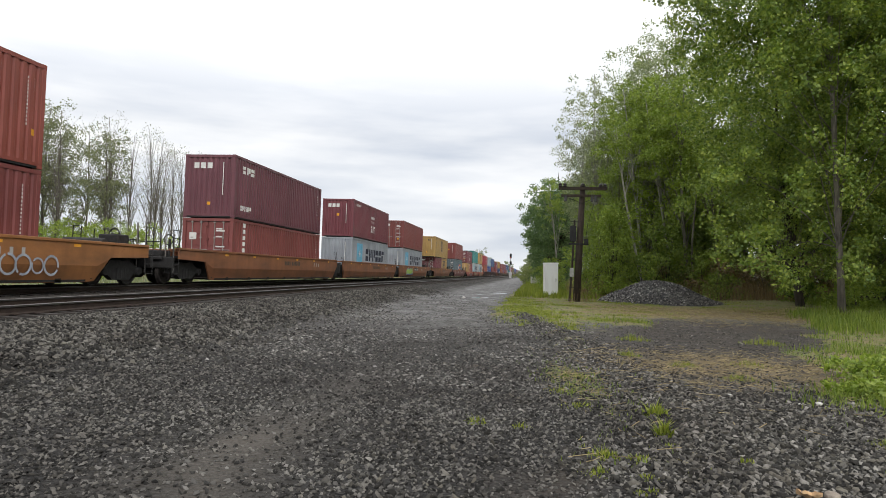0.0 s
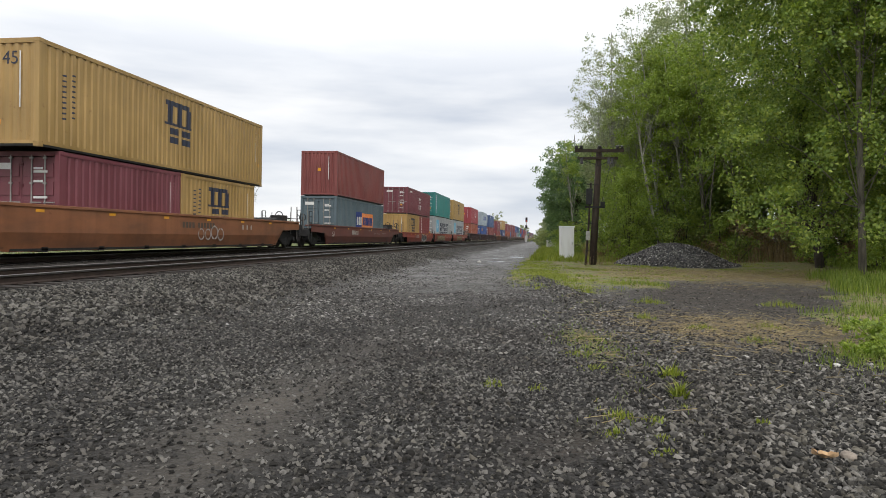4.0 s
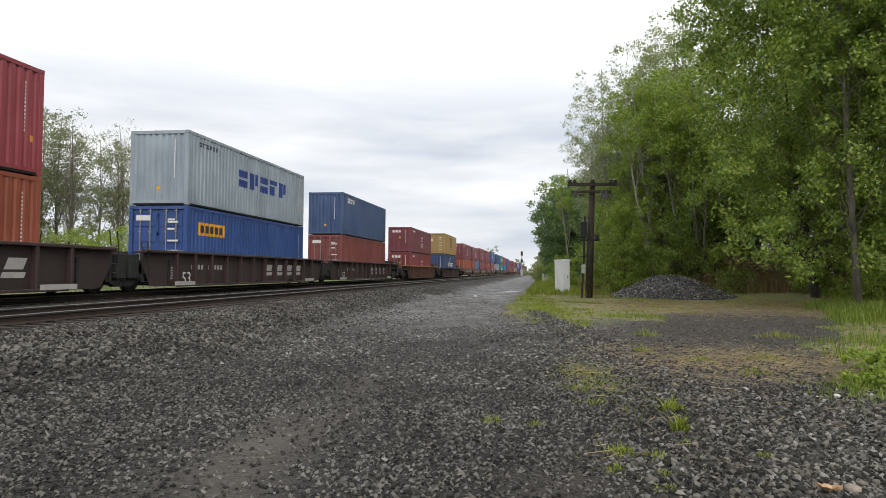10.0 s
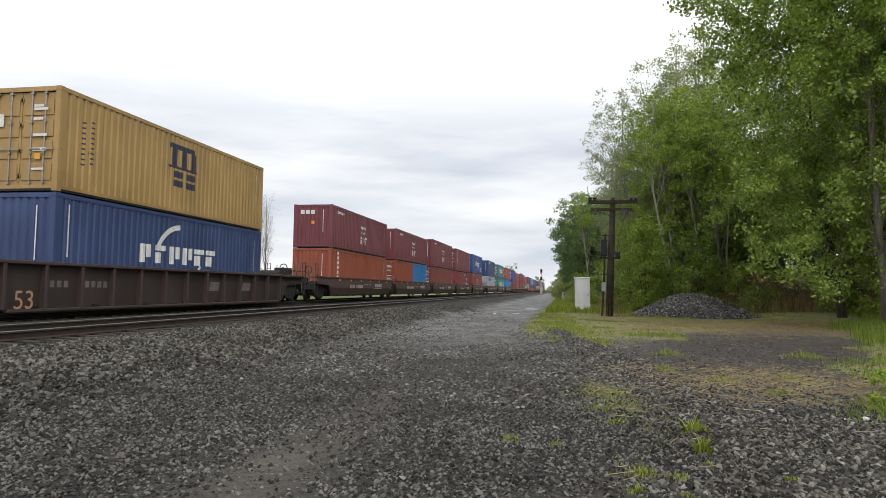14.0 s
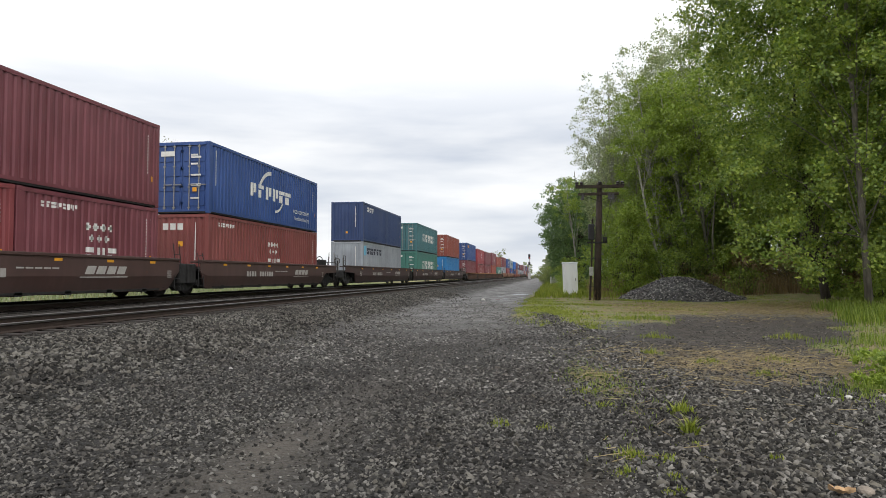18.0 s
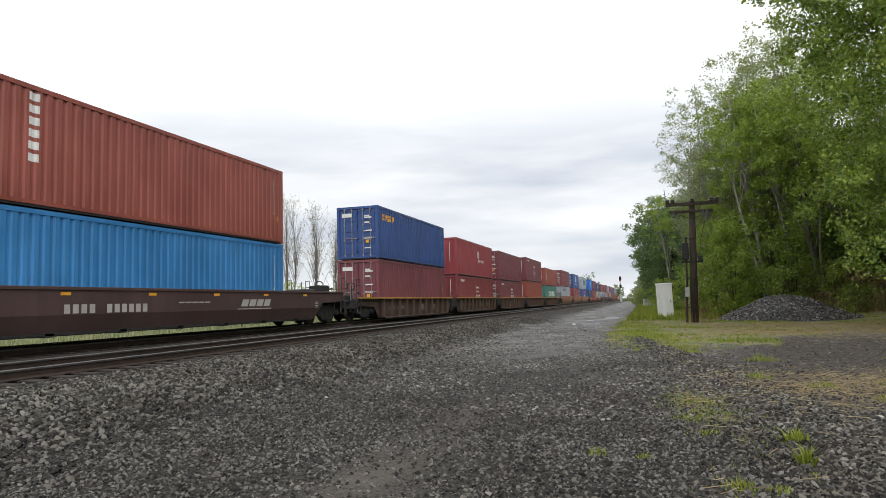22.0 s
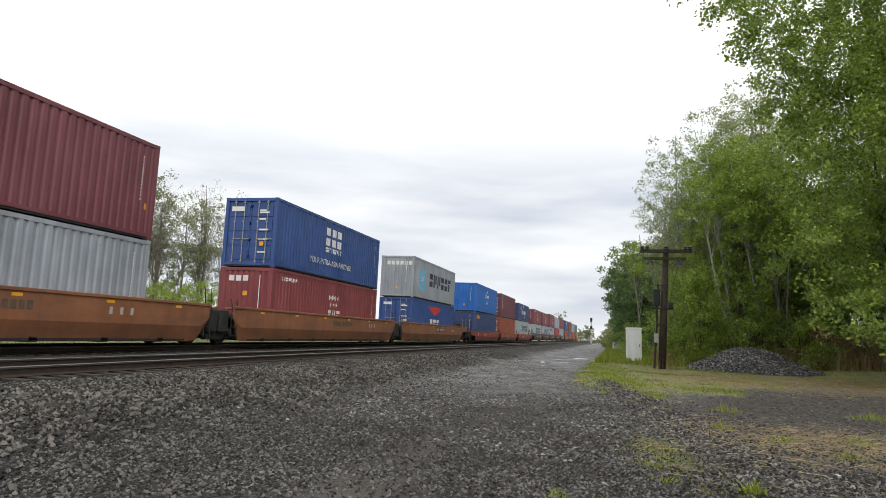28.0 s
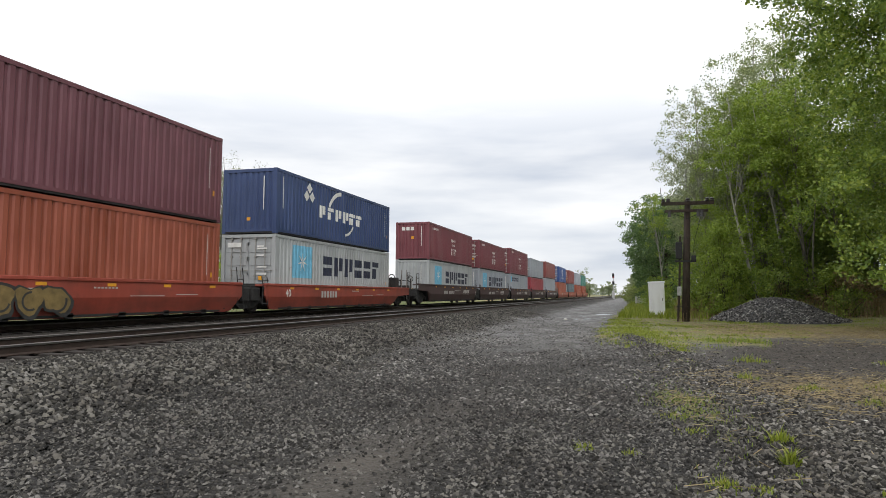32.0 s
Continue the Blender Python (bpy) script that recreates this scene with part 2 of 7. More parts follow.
def zones(x, y):
    """Weights of the ground's kinds: ballast, tan track, grass, straw, brown earth, wet, coarse stone."""
    w = waves(x, y, 1.1, 3) * 0.5 + waves(x, y, 4.0, 4) * 0.35
    ballast = smooth(-5.5, -7.3, x + 0.6 * w) * (1 - smooth(-17.0, -18.5, x))
    tan = np.exp(-((x + 2.3 + 0.25 * np.sin(y * 0.2) - 0.02 * y) / 0.55) ** 2) * (0.18 * smooth(50, 14, y) + 0.82 * smooth(11, 6, y)) * np.clip(0.6 + 0.8 * w, 0, 1)
    verge = smooth(-1.6, -0.5, x + 0.012 * np.minimum(y, 30) - 0.012 * np.clip(y - 30, 0, 70) + 0.5 * w) * smooth(17.5, 23, y + 3.0 * w + 0.35 * (x - 1) * (x < 4) - 1.7 * np.clip(x - 2, 0, 6)) 
    right = smooth(-0.4, 0.8, x - 0.405 * y + 1.1 * w) * smooth(7, 9, y) * smooth(34, 28, y)
    far = smooth(-18, -20, x) + smooth(3.5, 9, x) * smooth(50, 60, y)
    strip = np.clip(0.34 + 0.85 * w, 0.0, 0.85) * np.exp(-((x - 0.66 - 0.1 * np.sin(y)) / 0.42) ** 2) * smooth(4.6, 5.4, y) * smooth(19, 14, y)
    stony = np.exp(-((x - ridge_x(y)) / 0.5) ** 2) * smooth(28, 24, y)
    moss = np.clip(0.4 + 0.8 * w, 0, 0.9) * np.exp(-(((x - 3.5) / 0.5) ** 2 + ((y - 6.3) / 1.0) ** 2))
    strip = np.maximum(strip, moss)
    grass = np.clip(np.maximum(np.maximum(verge, right) * (1 - 0.85 * stony), np.maximum(far, strip)), 0, 1)
    q = waves(x, y, 1.6, 42) * 0.6 + waves(x, y, 5.0, 43) * 0.5
    straw = np.clip(np.exp(-(((x - 3.1) / 1.7) ** 2 + ((y - 11.4 - 0.25 * (x - 3)) / 2.1) ** 2)) * (1.0 + 1.1 * q), 0, 1)
    straw = np.maximum(straw, 0.5 * strip * np.clip(0.5 + 1.2 * waves(x, y, 3.0, 41), 0, 1))
    straw = np.maximum(straw, np.clip(np.exp(-(((x - 9.5) / 6.0) ** 4 + ((y - 31.5) / 5.0) ** 2)) * (1.05 + 0.8 * w), 0, 1))
    earth = np.clip(np.exp(-((x - 5.3 - 0.18 * (y - 18)) / 3.4) ** 4 - ((y - 19.6) / 6.2) ** 4) * (1.1 + 0.4 * w), 0, 1)
    earth = np.maximum(earth, np.clip(0.6 * np.exp(-((x - 0.1) / 0.5) ** 2 - ((y - 4.8) / 0.45) ** 2) * (1 + w), 0, 0.6))
    wet = np.zeros_like(x)
    for cx, cy, rx, ry in ((-3.1, 41, 0.9, 0.8), (-2.7, 30.5, 0.45, 0.4), (-4.15, 24.8, 0.35, 0.3), (-2.3, 52.0, 0.9, 1.2), (-3.6, 36.0, 0.5, 0.4), (-2.0, 45.5, 0.5, 0.5), (-2.5, 33.5, 0.35, 0.3), (-3.6, 47.5, 0.7, 0.6), (-1.5, 39.0, 0.4, 0.35), (-4.4, 31.0, 0.4, 0.3)):
        wet = np.maximum(wet, np.exp(-(((x - cx) / rx) ** 2 + ((y - cy) / ry) ** 2) * 1.2 + 0.5 * w))
    coarse = np.exp(-((x - ridge_x(y)) / 0.6) ** 2) * smooth(29, 24, y) + smooth(0.9, 1.3, x) * smooth(9.5, 8.2, y - 0.15 * x)
    coarse = np.clip(coarse * (0.8 + 0.4 * w), 0, 1)
    bed = smooth(-8.45, -8.8, x + 0.12 * w) * (1 - smooth(-17.0, -18.0, x))
    return ballast, tan, grass, straw, earth, np.clip(wet, 0, 1), coarse, bed


def mat_ground():
    n = Nodes("ground_surface")
    a, b = n.attr("zone_a"), n.attr("zone_b")
    ballast, tan, grass = a[0], a[1], a[2]
    straw, earth, coarse = b[0], b[1], b[2]
    cell = n.voronoi(24, "Color")
    sep = n.node("ShaderNodeSeparateColor")
    n.link(cell, sep.inputs[0])
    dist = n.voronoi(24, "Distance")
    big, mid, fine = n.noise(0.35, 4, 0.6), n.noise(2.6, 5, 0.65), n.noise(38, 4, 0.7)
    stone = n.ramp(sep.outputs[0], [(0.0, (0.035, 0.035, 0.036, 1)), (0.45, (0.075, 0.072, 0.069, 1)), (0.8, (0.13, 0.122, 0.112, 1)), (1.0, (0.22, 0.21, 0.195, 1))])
    # colour falls nearly to black between cells: painted shade of the crevices
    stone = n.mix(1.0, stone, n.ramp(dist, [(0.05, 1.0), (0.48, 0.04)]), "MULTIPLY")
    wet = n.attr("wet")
    # far grit pales with distance (wet[2]): the road's sky sheen put into colour
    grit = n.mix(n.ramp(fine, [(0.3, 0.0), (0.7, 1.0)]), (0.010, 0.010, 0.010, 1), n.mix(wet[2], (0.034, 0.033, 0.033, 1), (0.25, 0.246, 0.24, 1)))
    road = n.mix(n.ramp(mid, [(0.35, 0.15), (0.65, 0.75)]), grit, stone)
    dust = n.mix(n.ramp(fine, [(0.3, 0.0), (0.72, 1.0)]), (0.058, 0.051, 0.043, 1), (0.145, 0.128, 0.108, 1))
    patch = n.mix(n.ramp(n.noise(0.55, 5, 0.6), [(0.35, 0.0), (0.66, 1.0)]), (0.62, 0.58, 0.56, 1), (1.3, 1.28, 1.25, 1))
    road = n.mix(1.0, road, patch, "MULTIPLY")
    road = n.mix(n.math("MULTIPLY", tan, 0.8), road, dust)
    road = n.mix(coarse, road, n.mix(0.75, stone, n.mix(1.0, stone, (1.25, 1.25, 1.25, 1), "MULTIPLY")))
    # bed under the loose ballast kept dark, as shade painted into its gaps
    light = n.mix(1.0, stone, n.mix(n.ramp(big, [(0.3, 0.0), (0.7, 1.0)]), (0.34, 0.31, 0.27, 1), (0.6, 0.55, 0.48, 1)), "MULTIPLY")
    # far ballast is brightened in colour too, to match the painted sheen
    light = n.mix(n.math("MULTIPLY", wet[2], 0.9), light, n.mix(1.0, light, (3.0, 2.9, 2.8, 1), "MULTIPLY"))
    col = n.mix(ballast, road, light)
    soil = n.mix(n.ramp(fine, [(0.3, 0.0), (0.7, 1.0)]), (0.036, 0.028, 0.023, 1), (0.105, 0.086, 0.070, 1))
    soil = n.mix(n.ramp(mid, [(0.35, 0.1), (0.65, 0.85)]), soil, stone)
    col = n.mix(earth, col, soil)
    dry = n.mix(n.ramp(n.noise(30, 4, 0.7, (1, 0.25, 1)), [(0.3, 0.0), (0.7, 1.0)]), (0.10, 0.074, 0.040, 1), (0.34, 0.265, 0.145, 1))
    turf = n.mix(n.ramp(n.noise(5, 5, 0.7), [(0.3, 0.0), (0.7, 1.0)]), (0.075, 0.11, 0.020, 1), (0.19, 0.225, 0.055, 1))
    turf = n.mix(n.ramp(n.noise(1.1, 5, 0.65), [(0.40, 0.0), (0.58, 0.9)]), turf, dry)
    edge = n.ramp(n.math("ADD", grass, n.math("MULTIPLY", n.math("SUBTRACT", fine, 0.5), 0.9)), [(0.35, 0.0), (0.62, 1.0)])
    col = n.mix(edge, col, turf)
    col = n.mix(n.math("MULTIPLY", straw, n.ramp(mid, [(0.25, 0.4), (0.6, 1.0)])), col, dry)
    wetness = n.ramp(n.math("ADD", wet[0], n.math("MULTIPLY", n.math("SUBTRACT", mid, 0.5), 0.7)), [(0.55, 0.0), (0.66, 1.0)])
    col = n.mix(n.math("MULTIPLY", wetness, 0.75), col, (0.03, 0.03, 0.03, 1))
    # track bed colour: nearly black brown across both tracks
    bed_dark = n.mix(n.ramp(fine, [(0.3, 0.0), (0.7, 1.0)]), (0.012, 0.011, 0.010, 1), (0.05, 0.042, 0.035, 1))
    col = n.mix(n.math("MULTIPLY", wet[1], 0.92), col, bed_dark)
    h = n.math("ADD", n.math("MULTIPLY", dist, -1.0), n.math("MULTIPLY", fine, 0.5))
    h = n.math("MULTIPLY", h, n.math("SUBTRACT", 1.0, wetness))
    n.bump(h, 0.9, 0.03)
    packed = n.math("MULTIPLY", wet[2], n.math("SUBTRACT", 1.0, n.math("MAXIMUM", n.math("MAXIMUM", ballast, grass), n.math("MAXIMUM", earth, straw))))
    rough = n.mix(wetness, n.mix(packed, (0.92, 0.92, 0.92, 1), n.mix(n.ramp(n.noise(0.6, 5, 0.65), [(0.38, 0.0), (0.62, 1.0)]), (0.4, 0.4, 0.4, 1), (0.68, 0.68, 0.68, 1))), (0.08, 0.08, 0.08, 1))
    return n.done(col, rough, 0.0, 0.5)


def make_ground():
    xs = np.unique(np.concatenate([np.linspace(-2500, -120, 14), np.linspace(-120, -26, 24), np.linspace(-26, -9, 50), np.linspace(-9, 9, 120), np.linspace(9, 24, 50), np.linspace(24, 120, 24), np.linspace(120, 2500, 14)]))
    ys = np.unique(np.concatenate([np.linspace(-400, -30, 8), np.linspace(-30, 1, 16), np.linspace(1, 22, 140), np.linspace(22, 60, 100), np.linspace(60, 200, 60), np.linspace(200, 4500, 30)]))
    X, Y = np.meshgrid(xs, ys)
    Z = ground_height(X, Y)
    nx, ny = len(xs), len(ys)
    i = (np.arange(ny - 1)[:, None] * nx + np.arange(nx - 1)).ravel()
    me = bpy.data.meshes.new("ground")
    me.from_pydata(np.stack([X, Y, Z], -1).reshape(-1, 3), [], np.stack([i, i + 1, i + nx + 1, i + nx], -1))
    me.shade_smooth()
    z = [a.ravel() for a in zones(X, Y)]
    one = np.ones(nx * ny)
    # third wet channel is distance, which drives the painted sheen, not water
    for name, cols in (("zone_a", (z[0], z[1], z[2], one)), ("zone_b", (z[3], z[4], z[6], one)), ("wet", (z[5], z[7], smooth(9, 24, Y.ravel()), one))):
        me.attributes.new(name, "FLOAT_COLOR", "POINT").data.foreach_set("color", np.stack(cols, -1).ravel().astype(np.float32))
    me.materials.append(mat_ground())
    return tagged(new("ground", me), "grey gravel service road with grass verge and ballast bank", "ground", kind="structure")


make_ground()


# ---- tracks ----
def make_tracks():
    rust = plain("rail_rust", (0.040, 0.026, 0.020, 1), 0.8, 0.2, 0.3, 6)
    worn = plain("rail_head_steel", (0.20, 0.19, 0.185, 1), 0.45, 1.0, 0.25, 2, 0.03)
    wood = plain("creosote_tie", (0.030, 0.025, 0.022, 1), 0.9, 0, 0.4, 5, 0.5)
    for c, top in ((FAR_TRACK, RAIL_TOP), (NEAR_TRACK, NEAR_TOP)):
        b = top - 0.17
        foot = [(-0.075, b), (0.075, b), (0.075, b + 0.012), (0.012, b + 0.035), (0.012, b + 0.125), (0.034, b + 0.132), (-0.034, b + 0.132), (-0.012, b + 0.125), (-0.012, b + 0.035), (-0.075, b + 0.012)]
        head = [(-0.036, b + 0.130), (0.036, b + 0.130), (0.037, b + 0.160), (0.028, b + 0.170), (-0.028, b + 0.170), (-0.037, b + 0.160)]
        for s in (-1, 1):
            x = c + s * 0.755
            rail = tagged(part("rail", Shape().prism([(x + u, v) for u, v in foot], -150, 1500, 1), rust), "rusty steel rail with a bright worn head", "rail", "rails", "structure")
            part("rail_head", Shape().prism([(x + u, v) for u, v in head], -150, 1500, 1), worn, rail, "polished running surface")
    base = NEAR_TOP - 0.17
    tie = Shape().soft_box(-1.3, 1.3, -0.115, 0.115, -0.2, -0.004, 0.012).mesh("tie")
    plate = Shape().box(-0.1, 0.1, -0.17, 0.17, 0.0, 0.016).mesh("tie_plate")
    owner = tagged(part("track_ties", Shape().box(NEAR_TRACK - 1.3, NEAR_TRACK + 1.3, -20.2, -20.0, base - 0.2, base - 0.01), wood), "dark creosoted wooden ties bedded in ballast", "railroad tie", kind="structure")
    rng = random.Random(4)
    for k in range(150):
        t = part("tie", tie, wood, owner, at=(NEAR_TRACK + rng.uniform(-0.05, 0.05), -4 + 0.5 * k, base + rng.uniform(-0.008, 0.002), 0, 0, rng.uniform(-0.6, 0.6)))
        if 16 < k < 90:
            part("tie_plate", plate, rust, t, at=(0.755, 0, -0.006))
    far = Shape()
    for k in range(400):
        far.box(NEAR_TRACK - 1.3, NEAR_TRACK + 1.3, 71 + 0.5 * k, 71.23 + 0.5 * k, base - 0.2, base - 0.004)
    for k in range(560):
        far.box(FAR_TRACK - 1.3, FAR_TRACK + 1.3, -6 + 0.5 * k, -5.77 + 0.5 * k, RAIL_TOP - 0.37, RAIL_TOP - 0.174)
    tagged(part("tie_rows", far, wood, owner), kind="stuff")


make_tracks()


# ---- train: containers ----
TRUCK_STEEL = plain("truck_steel", (0.028, 0.027, 0.027, 1), 0.75, 0.3, 0.4, 7, 0.3)
H_CUBE, H_STD, BOX_W = 2.896, 2.591, 2.438
PAINT = {
    "maroon": srgb(116, 58, 67), "oxide": srgb(126, 64, 61), "red": srgb(148, 60, 68), "plum": srgb(106, 59, 69), "orange": srgb(147, 75, 53),
    "brick": srgb(144, 72, 60), "crimson": srgb(128, 56, 60), "grey": srgb(150, 156, 164), "pale": srgb(163, 167, 169), "slate": srgb(88, 104, 112),
    "navy": srgb(46, 66, 110), "blue": srgb(40, 74, 136), "bright_blue": srgb(30, 102, 186), "steel_blue": srgb(62, 84, 124), "teal": srgb(45, 127, 124),
    "sea_green": srgb(66, 122, 112), "petrol": srgb(64, 112, 120), "yellow": srgb(168, 137, 82), "silver": srgb(150, 162, 172), "dark_teal": srgb(44, 84, 98), "light_blue": srgb(40, 120, 180),
}
FADED = {"pale": 0.5, "grey": 0.4, "yellow": 0.6, "silver": 0.2}


def box_paint(c):
    return painted("container_" + c, PAINT[c], FADED.get(c, 0.22), 0.45)


def corrugated(length, period, depth, inset):
    """(along, depth) of a corrugated wall from end to end."""
    n = max(2, round((length - 2 * inset) / period))
    p = (length - 2 * inset) / n
    pts = [(0.0, 0.0), (inset, 0.0)]
    for k in range(n):
        s = inset + k * p
        pts += [(s + 0.24 * p, 0.0), (s + 0.40 * p, -depth), (s + 0.64 * p, -depth), (s + 0.80 * p, 0.0)]
    return pts + [(length - inset, 0.0), (length, 0.0)]


BOX_MESH = {}


def box_meshes(length, h):
    key = (length, h)
    if key in BOX_MESH:
        return BOX_MESH[key]
    w, L = BOX_W / 2, length / 2
    z0, z1 = 0.16, h - 0.11
    prof, sides = corrugated(length - 0.3, 0.278, 0.036, 0.06), {}
    for s in (-1, 1):
        walls = Shape()
        vs, fs = [], []
        for a, d in prof:
            vs += [(s * (w - 0.012 + d), -L + 0.15 + a, z0), (s * (w - 0.012 + d), -L + 0.15 + a, z1)]
        for i in range(len(prof) - 1):
            q = (2 * i, 2 * i + 2, 2 * i + 3, 2 * i + 1)
            fs.append(q if s > 0 else q[::-1])
        walls.add(vs, fs)
        sides[s] = walls.mesh("side_wall")
    roof = Shape().box(-w + 0.06, w - 0.06, -L + 0.08, L - 0.08, h - 0.045, h - 0.02)
    floor = Shape().box(-w + 0.06, w - 0.06, -L + 0.08, L - 0.08, 0.09, 0.14)
    # front wall of the box at its far end, local +y
    front = Shape()
    prof = corrugated(BOX_W - 0.3, 0.26, 0.045, 0.03)
    vs, fs = [], []
    for a, d in prof:
        vs += [(-w + 0.15 + a, L - 0.02 + d, z0), (-w + 0.15 + a, L - 0.02 + d, z1)]
    for i in range(len(prof) - 1):
        fs.append((2 * i + 1, 2 * i + 3, 2 * i + 2, 2 * i))
    front.add(vs, fs)
    # the dark strips below the frame stand in for the gap's shade and dirt
    frame, dark = Shape(), Shape()
    for s in (-1, 1):
        for e in (-1, 1):
            frame.soft_box(s * w - (0.16 if s > 0 else 0), s * w + (0.16 if s < 0 else 0), e * L - (0.16 if e > 0 else 0), e * L + (0.16 if e < 0 else 0), 0.11, h - 0.11, 0.015)
        x0, x1 = (w - 0.07, w - 0.002) if s > 0 else (-w + 0.002, -w + 0.07)
        frame.box(x0, x1, -L + 0.16, L - 0.16, h - 0.125, h - 0.012)
        frame.box(x0, x1, -L + 0.16, L - 0.16, 0.075, 0.17)
        dark.box(x0 + (0.02 if s < 0 else 0), x1 - (0.02 if s > 0 else 0), -L + 0.16, L - 0.16, 0.015, 0.075)
    for e in (-1, 1):
        y0, y1 = (L - 0.1, L - 0.003) if e > 0 else (-L + 0.003, -L + 0.1)
        frame.box(-w + 0.16, w - 0.16, y0, y1, h - 0.14, h - 0.012)
        frame.box(-w + 0.16, w - 0.16, y0, y1, 0.075, 0.17)
        dark.box(-w + 0.16, w - 0.16, y0 + 0.01, y1 - 0.01, 0.015, 0.075)
    cast = Shape().soft_box(-0.082, 0.082, -0.09, 0.09, 0, 0.118, 0.01)
    door = Shape()
    hw, hh = 0.53, h - 0.34
    door.box(-hw, hw, -0.02, 0.03, 0, hh)
    for k in range(4):
        z = 0.12 + k * (hh - 0.16) / 4
        door.soft_box(-hw + 0.07, hw - 0.07, -0.045, -0.018, z, z + (hh - 0.16) / 4 - 0.14, 0.018)
    for s in (-1, 1):
        for k in range(4):
            z = 0.2 + k * (hh - 0.45) / 3
            door.box(s * hw - 0.04, s * hw + 0.04, -0.06, -0.015, z, z + 0.09)
    bar = Shape().tube([(0, 0, -0.05), (0, 0, hh + 0.05)], 0.021, 6)
    for z in (0.02, hh * 0.33, hh * 0.66, hh - 0.06):
        bar.box(-0.05, 0.05, -0.03, 0.03, z, z + 0.05)
    bar.soft_box(-0.02, 0.34, -0.045, -0.025, 0.95, 0.99, 0.006)
    out = dict(sides=sides, roof=roof.mesh("roof_panel"), floor=floor.mesh("floor_panel"), front=front.mesh("end_wall"), frame=frame.mesh("frame"), dark=dark.mesh("lower_rail"), casting=cast.mesh("corner_casting"), door=door.mesh("door"), bar=bar.mesh("lock_bar"), hw=hw, hh=hh)
    BOX_MESH[key] = out
    return out


def side_profile(length):
    return corrugated(length - 0.3, 0.278, 0.036, 0.06)


def side_mark(shape, length, y0, y1, z0, z1, skew=0.0):
    """A painted block on the side that faces the road (+x), following the corrugations; y runs towards the train's tail."""
    prof, off = side_profile(length), length / 2 - 0.15
    brk = [a - off for a, d in prof]
    dep = [d for a, d in prof]
    ys = sorted({y0, y1, *[b for b in brk if y0 < b < y1]})
    vs = []
    for y in ys:
        x = BOX_W / 2 - 0.012 + np.interp(y, brk, dep) + 0.004
        vs += [(x, y, z0), (x, y + skew, z1)]
    shape.add(vs, [(2 * i, 2 * i + 2, 2 * i + 3, 2 * i + 1) for i in range(len(ys) - 1)])


def block_row(shape, length, y0, y1, z0, z1, n, seed=0, gap=0.22):
    """A row of plain blocks in place of a trade name."""
    rng = random.Random(seed)
    p = (y1 - y0) / n
    for k in range(n):
        a, b = y0 + k * p, y0 + (k + 1) * p - gap * p
        hz, kind = z1 - z0, rng.randrange(3)
        if kind == 0:
            side_mark(shape, length, a, b, z0, z0 + 0.42 * hz)
            side_mark(shape, length, a, b, z0 + 0.58 * hz, z1)
        elif kind == 1:
            m = a + 0.45 * (b - a)
            side_mark(shape, length, a, m, z0, z1)
            side_mark(shape, length, m + 0.14 * (b - a), b, z0 + 0.3 * hz, z1)
        else:
            side_mark(shape, length, a, b, z0 + 0.7 * hz, z1)
            side_mark(shape, length, a, a + 0.6 * (b - a), z0, z0 + 0.6 * hz)


def star_row(shape, length, y, z, s):
    """Seven small star-like dots in two rows."""
    for r, c in ((0, 4), (1, 3)):
        for k in range(c):
            yc, zc = y + (k + 0.5 * r) * s * 1.5, z - r * s * 1.55
            side_mark(shape, length, yc - s * 0.5, yc + s * 0.5, zc - s * 0.22, zc + s * 0.22)
            side_mark(shape, length, yc - s * 0.22, yc + s * 0.22, zc - s * 0.5, zc + s * 0.5)


def ring_mark(shape, length, yc, zc, r0, r1, a0=0, a1=360, n=24):
    """A painted arc or disc, laid just proud of the corrugations."""
    x = BOX_W / 2 - 0.004
    vs, fs = [], []
    for k in range(n + 1):
        a = radians(a0 + (a1 - a0) * k / n)
        vs += [(x, yc + r0 * math.cos(a), zc + r0 * math.sin(a)), (x, yc + r1 * math.cos(a), zc + r1 * math.sin(a))]
    shape.add(vs, [(2 * i, 2 * i + 1, 2 * i + 3, 2 * i + 2) for i in range(n)])


def sticker(name, c):
    return plain("sticker_" + name, c, 0.55, 0, 0.12, 4, 0.05)


WHITE, DARK, SKY, AMBER, SIGN_RED, SIGN_BLUE, SIGN_ORANGE = (
    sticker("white", (0.72, 0.72, 0.70, 1)), sticker("navy", (0.02, 0.025, 0.05, 1)), sticker("sky_blue", srgb(110, 176, 206)),
    sticker("amber", srgb(226, 160, 40)), sticker("signal_red", srgb(196, 60, 44)), sticker("royal_blue", srgb(34, 58, 128)), sticker("orange", srgb(226, 140, 80)))
WORN = sticker("worn_white", (0.42, 0.40, 0.38, 1))
MARK_CACHE = {}


def lettering(text, size, name, mat, parent, y, z, x):
    """Words painted on the side that faces the road."""
    cu = bpy.data.curves.new(name, "FONT")
    cu.body, cu.size, cu.extrude = text, size, 0.001
    ob = new(name, cu)
    cu.materials.append(mat)
    ob.parent = parent
    ob.matrix_basis = Matrix.Translation((x, y, z)) @ Matrix(((0, 0, 1, 0), (1, 0, 0, 0), (0, 1, 0, 0), (0, 0, 0, 1)))
    return ob


